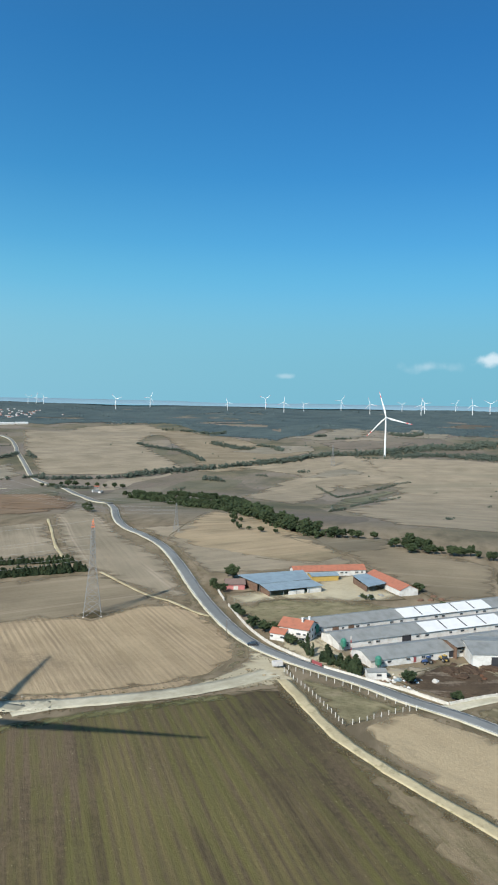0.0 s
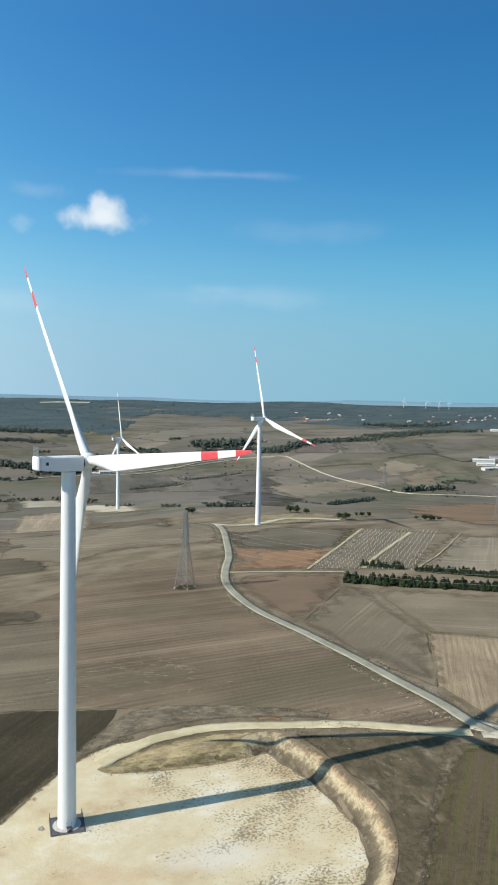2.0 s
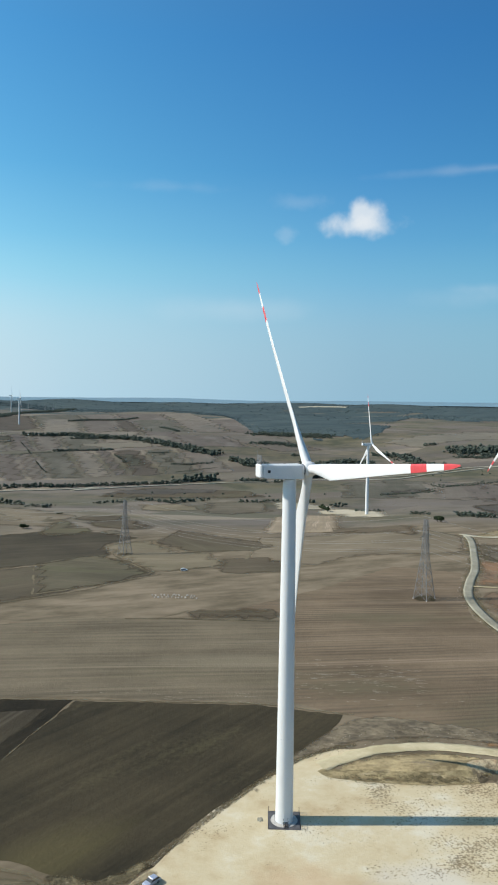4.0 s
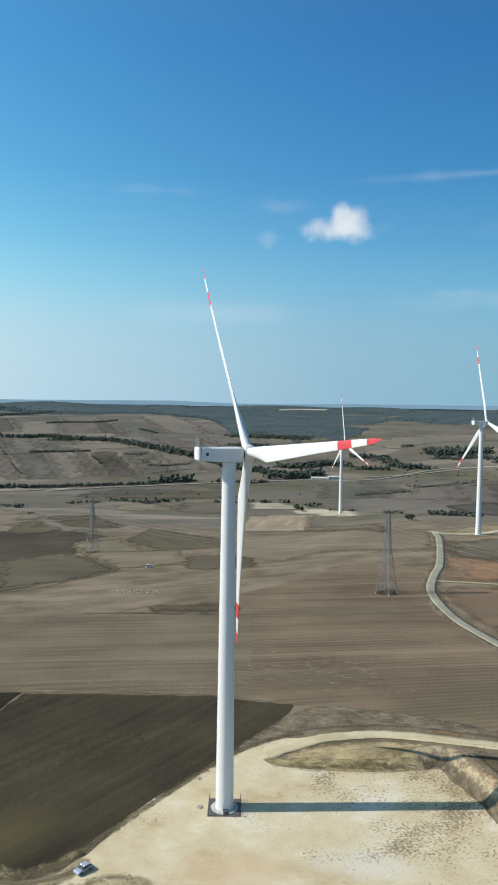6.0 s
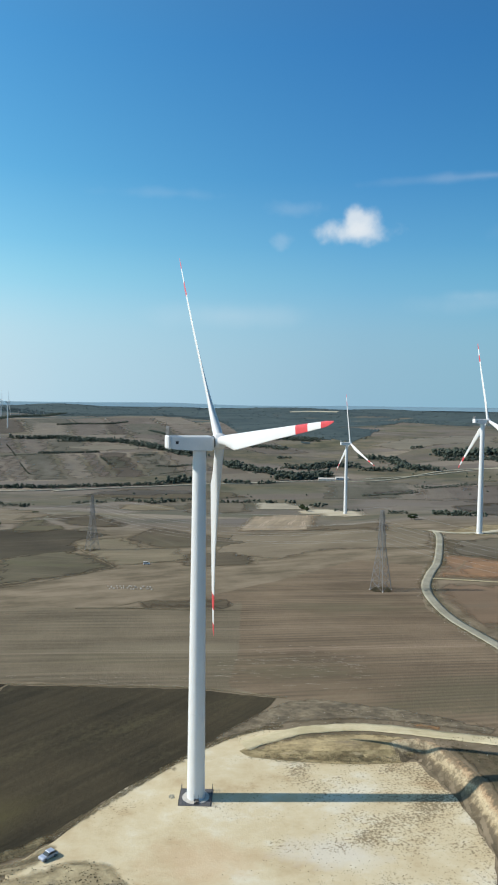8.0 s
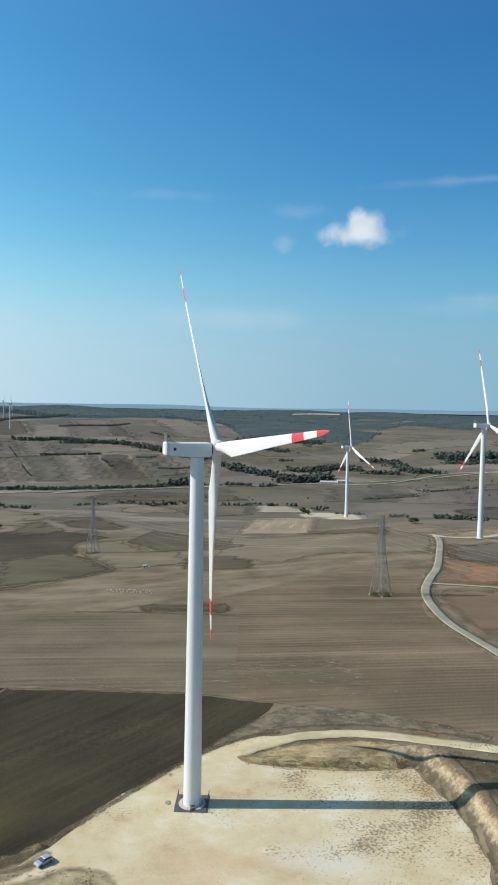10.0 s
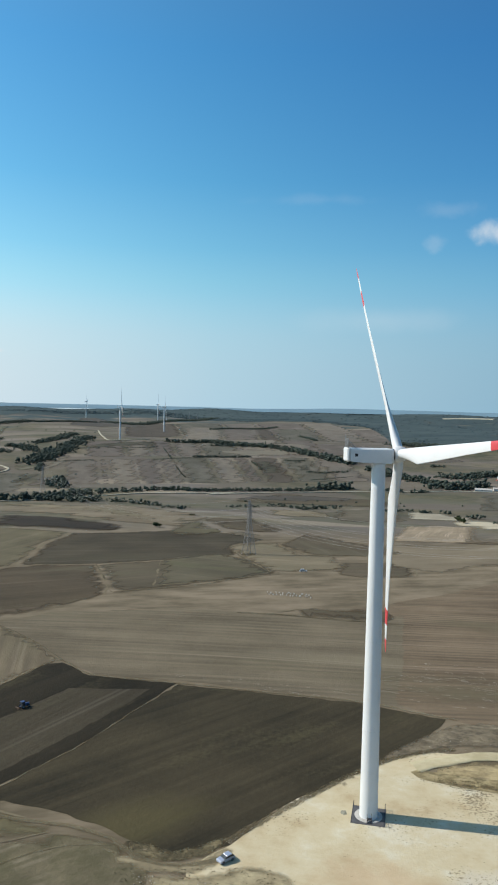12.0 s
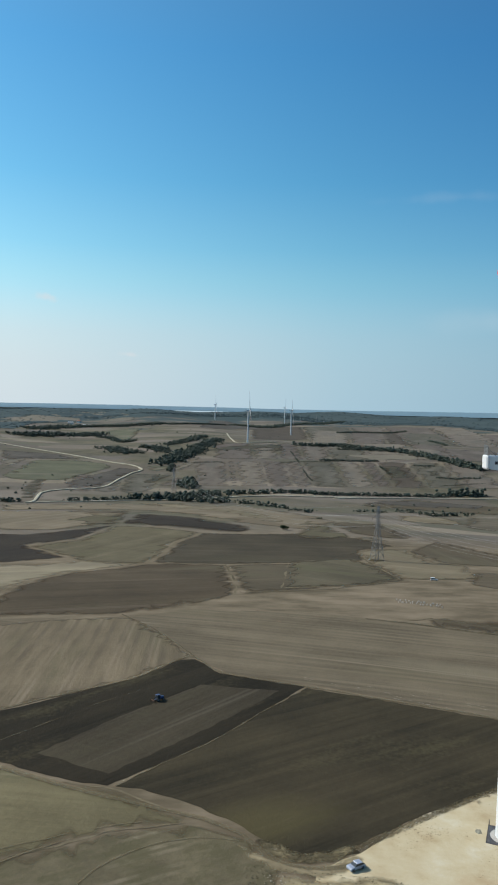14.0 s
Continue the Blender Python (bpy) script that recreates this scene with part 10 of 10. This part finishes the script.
gable("village_house", "tiny pale house of the far village", 2030, 2569, 10, 9, 8, 3.5, 6, M_FARWALL, M_TILE, "building", 0.5, 4, group="far buildings")
gable("village_house", "tiny pale house of the far village", 1950, 2677, 40, 12, 8, 4, 7, M_FARWALL, M_TILE, "building", 0.5, 4, group="far buildings")
gable("village_house", "tiny pale house of the far village", 2370, 2988, 10, 15, 8, 5.5, 7, M_FARWALL, M_TILE, "building", 0.5, 4, group="far buildings")
gable("village_house", "tiny pale house of the far village", 2187, 3236, 10, 9, 8, 4, 6, M_FARWALL, M_TIN, "building", 0.5, 4, group="far buildings")
gable("village_house", "tiny pale house of the far village", 2206, 3187, 10, 15, 8, 4, 6, M_FARWALL, M_TILE, "building", 0.5, 4, group="far buildings")
gable("village_house", "tiny pale house of the far village", 1825, 2436, 70, 15, 8, 5.5, 6, M_FARWALL, M_TIN, "building", 0.5, 4, group="far buildings")
gable("village_house", "tiny pale house of the far village", 2267, 3143, -20, 9, 8, 4, 6, M_FARWALL, M_TILE, "building", 0.5, 4, group="far buildings")
gable("village_house", "tiny pale house of the far village", 1491, 2375, 10, 9, 8, 3.5, 7, M_FARWALL, M_TILE, "building", 0.5, 4, group="far buildings")
gable("village_house", "tiny pale house of the far village", 2251, 2979, -20, 15, 8, 3.5, 6, M_FARWALL, M_TIN, "building", 0.5, 4, group="far buildings")
gable("village_house", "tiny pale house of the far village", 1689, 2217, 70, 12, 8, 5.5, 7, M_FARWALL, M_TIN, "building", 0.5, 4, group="far buildings")
gable("village_house", "tiny pale house of the far village", 2167, 3223, -20, 15, 8, 4, 6, M_FARWALL, M_TILE, "building", 0.5, 4, group="far buildings")
gable("village_house", "tiny pale house on the far hills", 1362, 2504, 40, 12, 9, 4, 6, M_FARWALL, M_WHITETIN, "building", 0.5, 4, group="far buildings")
gable("village_house", "tiny pale house on the far hills", 1495, 3317, -20, 12, 9, 4, 6, M_FARWALL, M_TILE, "building", 0.5, 4, group="far buildings")
gable("village_house", "tiny pale house on the far hills", 1411, 2439, 10, 12, 9, 4, 6, M_FARWALL, M_TILE, "building", 0.5, 4, group="far buildings")
gable("village_house", "tiny pale house on the far hills", 1124, 2764, 40, 12, 9, 4, 6, M_FARWALL, M_WHITETIN, "building", 0.5, 4, group="far buildings")
gable("village_house", "tiny pale house on the far hills", 1703, 3388, 40, 12, 9, 4, 6, M_FARWALL, M_TILE, "building", 0.5, 4, group="far buildings")
gable("village_house", "tiny pale house on the far hills", 1396, 3355, -20, 12, 9, 4, 6, M_FARWALL, M_WHITETIN, "building", 0.5, 4, group="far buildings")
gable("village_house", "tiny pale house on the far hills", 1043, 2830, -20, 12, 9, 4, 6, M_FARWALL, M_WHITETIN, "building", 0.5, 4, group="far buildings")
gable("village_house", "tiny pale house on the far hills", 1843, 3197, 10, 12, 9, 4, 6, M_FARWALL, M_TILE, "building", 0.5, 4, group="far buildings")
gable("village_house", "tiny pale house on the far hills", 1396, 3315, 40, 12, 9, 4, 6, M_FARWALL, M_WHITETIN, "building", 0.5, 4, group="far buildings")
gable("village_house", "tiny pale house on the far hills", 1378, 3435, 40, 12, 9, 4, 6, M_FARWALL, M_TILE, "building", 0.5, 4, group="far buildings")
gable("village_house", "tiny pale house on the far hills", 1396, 3483, -20, 12, 9, 4, 6, M_FARWALL, M_WHITETIN, "building", 0.5, 4, group="far buildings")
gable("village_house", "tiny pale house on the far hills", 1059, 2908, -20, 12, 9, 4, 6, M_FARWALL, M_TILE, "building", 0.5, 4, group="far buildings")
gable("village_house", "tiny pale house on the far hills", 1219, 3491, 10, 12, 9, 4, 6, M_FARWALL, M_WHITETIN, "building", 0.5, 4, group="far buildings")
gable("village_house", "tiny pale house on the far hills", 1221, 2649, -20, 12, 9, 4, 6, M_FARWALL, M_WHITETIN, "building", 0.5, 4, group="far buildings")
gable("village_house", "tiny pale house on the far hills", 1013, 2765, -20, 12, 9, 4, 6, M_FARWALL, M_TILE, "building", 0.5, 4, group="far buildings")
gable("village_house", "tiny pale house on the far hills", 1346, 2486, 10, 12, 9, 4, 6, M_FARWALL, M_WHITETIN, "building", 0.5, 4, group="far buildings")
gable("village_house", "tiny pale house of the far village", 1920, 2631, 40, 13, 9, 4, 6, M_FARWALL, M_TILE, "building", 0.5, 4, group="far buildings")
gable("village_house", "tiny pale house of the far village", 1635, 2176, -20, 13, 9, 4, 6, M_FARWALL, M_TILE, "building", 0.5, 4, group="far buildings")
gable("village_house", "tiny pale house of the far village", 1882, 2464, 10, 13, 9, 4, 6, M_FARWALL, M_TILE, "building", 0.5, 4, group="far buildings")
gable("village_house", "tiny pale house of the far village", 1977, 2526, 40, 13, 9, 4, 6, M_FARWALL, M_TILE, "building", 0.5, 4, group="far buildings")
gable("village_house", "tiny pale house of the far village", 1869, 2359, 40, 13, 9, 4, 6, M_FARWALL, M_TILE, "building", 0.5, 4, group="far buildings")
gable("village_house", "tiny pale house of the far village", 2332, 2959, 10, 13, 9, 4, 6, M_FARWALL, M_TILE, "building", 0.5, 4, group="far buildings")
gable("village_house", "tiny pale house of the far village", 2264, 3032, 40, 13, 9, 4, 6, M_FARWALL, M_TILE, "building", 0.5, 4, group="far buildings")
gable("village_house", "tiny pale house of the far village", 2303, 2957, -20, 13, 9, 4, 6, M_FARWALL, M_TILE, "building", 0.5, 4, group="far buildings")
gable("village_house", "tiny pale house of the far village", 2031, 2636, 10, 13, 9, 4, 6, M_FARWALL, M_TILE, "building", 0.5, 4, group="far buildings")
gable("village_house", "tiny pale house of the far village", 1970, 2586, 40, 13, 9, 4, 6, M_FARWALL, M_TILE, "building", 0.5, 4, group="far buildings")

# ---- weeds, stones and chalk on the near ground ----
def scatter(name, label, category, area, count, low, high, mat, seed, flat=0.6, gather=9.0, lift=0.17):
    """Uncounted small clumps over a plan outline, denser in places."""
    rng = np.random.default_rng(seed)
    ax, ay = np.array([p[0] for p in area]), np.array([p[1] for p in area])
    cs, ss, tries = [], [], 0
    while len(ss) < count and tries < count * 40:
        tries += 1
        x, y = rng.uniform(ax.min(), ax.max()), rng.uniform(ay.min(), ay.max())
        inside = False
        for (px, py), (qx, qy) in zip(area, area[1:] + area[:1]):
            if (py > y) != (qy > y) and x < px + (y - py) * (qx - px) / (qy - py):
                inside = not inside
        if not inside or noise.noise((x / gather, y / gather, seed)) < rng.uniform(-0.5, 0.35):
            continue
        s = rng.uniform(low, high)
        cs.append((x, y, ground(x, y) + lift + s * 0.25))
        ss.append(s)
    v, f = clumps(np.array(cs), ss, rng, flat)
    return tagged(new(name, from_arrays(name, v.tolist(), f.tolist(), mat)), label, category, "", "stuff")


def beside(name, label, category, line, inner, outer, count, low, high, mat, seed, flat=0.6, lift=0.15):
    """Uncounted small clumps in a band beside a line, from inner to outer metres to its left."""
    rng = np.random.default_rng(seed)
    pts = np.array(along(line, 3.0))
    k = rng.integers(0, len(pts) - 1, count * 2)
    t = pts[k + 1] - pts[k]
    n = np.stack((-t[:, 1], t[:, 0]), 1) / (np.linalg.norm(t, axis=1, keepdims=True) + 1e-9)
    q = pts[k] + t * rng.uniform(0, 1, (len(k), 1)) + n * (inner + (outer - inner) * rng.uniform(0, 1, (len(k), 1)))
    keep = [noise.noise((x / 9, y / 9, seed)) > d for (x, y), d in zip(q, rng.uniform(-0.6, 0.4, len(q)))]
    q = q[keep][:count]
    s = rng.uniform(low, high, len(q)) ** 1.0
    v, f = clumps(np.stack((q[:, 0], q[:, 1], land(q[:, 0], q[:, 1]) + lift + s * 0.2), 1), s, rng, flat)
    return tagged(new(name, from_arrays(name, v.tolist(), f.tolist(), mat)), label, category, "", "stuff")


M_WEED = foliage("dead_weeds", (0.17, 0.14, 0.085), (0.065, 0.058, 0.036))
M_STONE = plain("pale_stone", (0.40, 0.37, 0.31), 0.9, vary=0.2)
BANK_TOP = [(62, 31), (74, 9), (79, -14), (75, -31), (66, -46), (70, -50), (84, -30), (92, 0), (106, 12), (80, 34)]
scatter("weed_tufts", "dead brown weeds on the spoil bank", "weeds", BANK_TOP, 1900, 0.06, 0.22, M_WEED, 3, 0.35)
scatter("loose_stones", "pale loose stones on the spoil bank", "stones", BANK_TOP, 40, 0.08, 0.2, M_STONE, 4)
beside("weed_tufts", "dark weeds along the foot of the cutting", "weeds", [(12, 23), (36, 21.5), (58.8, 25), (66, 5), (69.5, -17), (66.5, -31), (58, -44)], -1.8, 0.8, 700, 0.05, 0.17, M_WEED, 5, 0.4, 0.22)
beside("weed_tufts", "dark weeds on the steep side of the mound", "weeds", [(15, 22.4), (24, 22.3), (36, 22.2), (46, 23.0), (57, 25.0)], 0.0, 2.2, 800, 0.05, 0.16, M_WEED, 35, 0.4, 0.24)
beside("weed_tufts", "brown weeds along the top of the mound", "weeds", [(15, 29), (20.6, 31.9), (28.0, 34.5), (37.1, 36.0), (45.4, 35.6), (53.3, 33.6), (62.3, 29.8)], -2.2, 0.5, 800, 0.05, 0.15, M_WEED, 36, 0.4)
scatter("weed_tufts", "brown weeds scattered over the limestone pad", "weeds", [(30, -60), (66, -32), (68, -16), (62, 8), (40, 6), (20, -20), (-10, -50)], 700, 0.04, 0.12, M_WEED, 6, 0.5, 7)
PAD_RIM = [(-30.2, -21.0), (-25.6, -13.0), (-20.9, -4.2), (-14.5, 6.5), (-7.4, 18.0), (2.1, 31.0), (12.5, 38.4), (20.5, 41.5)]
strip("field_margin", "ragged fringe of brown weeds between ploughed field and pad", PAD_RIM, 2.4, soil("rim_weeds", (0.235, 0.19, 0.118), (0.10, 0.083, 0.054), 0, 1.2, 3.0, 0.4, (0.055, 0.050, 0.032), 0.5, 4.0), 0.165, 1.0, 0.45, 0.2, 0, "margin")
beside("weed_tufts", "rough weeds along the ploughed field edge", "weeds", PAD_RIM, -0.9, 1.4, 900, 0.06, 0.2, M_WEED, 7, 0.4)
beside("loose_stones", "pale clods pushed up at the pad edge", "stones", PAD_RIM, -1.2, 0.3, 260, 0.05, 0.15, M_STONE, 31, 0.5)
beside("weed_tufts", "dry weeds at the corner of the dark field", "weeds", [(-52, -29), (-46, -28.5), (-40, -30), (-36, -27), (-31, -21)], -1.4, 1.8, 700, 0.06, 0.22, M_WEED, 33, 0.4)
scatter("weed_tufts", "rough weeds beside the parked car", "weeds", [(-50, -37), (-30, -31.5), (-20, -27.5), (-11, -29.5), (-4, -40), (-2, -55), (-45, -58)], 1200, 0.05, 0.2, M_WEED, 8, 0.4, 4.0, 0.2)
scatter("loose_stones", "pale stones in the rough ground beside the parked car", "stones", [(-46, -38), (-30, -35), (-24, -40), (-40, -48)], 110, 0.05, 0.18, M_STONE, 38, 0.5, 4.0, 0.2)
beside("weed_tufts", "weeds on the bank behind the pad track", "weeds", PAD_TRACK, -14.0, -3.2, 2600, 0.05, 0.18, M_WEED, 9, 0.35)
beside("loose_stones", "pale stones on the bank behind the pad track", "stones", PAD_TRACK, -13.0, -3.2, 160, 0.06, 0.2, M_STONE, 37, 0.5)
for sgn in (-1, 1):
    beside("loose_stones", "pale stones thrown up beside the farm track", "stones", MAIN_TRACK, 3.2 * sgn, 6.5 * sgn, 220, 0.07, 0.25, M_STONE, 12 + sgn)
    beside("weed_tufts", "weeds along the edges of the farm track", "weeds", MAIN_TRACK, 2.8 * sgn, 5.5 * sgn, 420, 0.10, 0.30, M_WEED, 15 + sgn)
    beside("weed_tufts", "dark weeds along the sandy lane", "weeds", LANE, 2.6 * sgn, 5.0 * sgn, 420, 0.10, 0.33, M_WEED, 18 + sgn)
    beside("weed_tufts", "weeds beside the country road", "weeds", ROAD, 6.5 * sgn, 9.5 * sgn, 420, 0.12, 0.39, M_WEED, 21 + sgn)
    beside("weed_tufts", "weeds along the junction track", "weeds", JUNCTION_TRACK, 4.6 * sgn, 7.0 * sgn, 260, 0.10, 0.28, M_WEED, 24 + sgn)


M_CHALK = plain("turned_up_chalk", (0.36, 0.32, 0.255), 0.95, vary=0.2, scale=0.6)


def chalk_streaks(area, count, seed):
    """Chalk dragged out along the furrows by the plough: short broken streaks of clods."""
    rng = np.random.default_rng(seed)
    ax, ay = [p[0] for p in area], [p[1] for p in area]
    cs, ss = [], []
    for k in range(count):
        x, y, n = rng.uniform(min(ax), max(ax)), rng.uniform(min(ay), max(ay)), int(rng.integers(4, 16))
        if noise.noise((x / 7, y / 5, seed)) < rng.uniform(-0.4, 0.3):
            continue
        for q in range(n):
            px, py, r = x + q * 0.28, y - q * 0.02 + rng.normal(0, 0.09), rng.uniform(0.06, 0.17)
            cs.append((px, py, ground(px, py) + 0.14 + r * 0.2))
            ss.append(r)
    v, f = clumps(np.array(cs), ss, rng, 0.3)
    me = from_arrays("chalk_clods", v.tolist(), f.tolist(), M_CHALK)
    return tagged(new("chalk_clods", me), "pale chalk clods turned up in streaks along the furrows", "clods", "", "stuff")


for k, area in enumerate(([(-6, 82), (24, 104)], [(20, 84), (48, 110)], [(4, 100), (44, 122)], [(-80, 72), (60, 80)])):
    chalk_streaks(area, (90, 110, 80, 60)[k], 70 + k)
beside("chalk_clods", "pale stones along the edge of the farm track", "clods", [(132, 20), (117, 24), (112.5, 49), (108, 85)], -1.0, 1.0, 120, 0.12, 0.4, M_CHALK, 81, 0.4)

for place in (PYLON_A, PYLON_B, PYLON_D):
    x, y = place
    scatter("weed_tufts", "dark weeds left standing under a pylon", "weeds", [(x - 5, y - 5), (x + 5, y - 5), (x + 5, y + 5), (x - 5, y + 5)], 700, 0.15, 0.42, M_WEED, int(abs(x)), 0.5, 5)


M_STRAW = foliage("bleached_straw", (0.40, 0.36, 0.25), (0.20, 0.17, 0.105))
scatter("straw_tufts", "bleached straw and stones between the sprouting rows", "straw", [(105, 9), (147, -16), (187, -35), (167, -83), (151, -126), (142, -129), (69, -48)], 600, 0.04, 0.12, M_STRAW, 61, 0.4, 14.0)
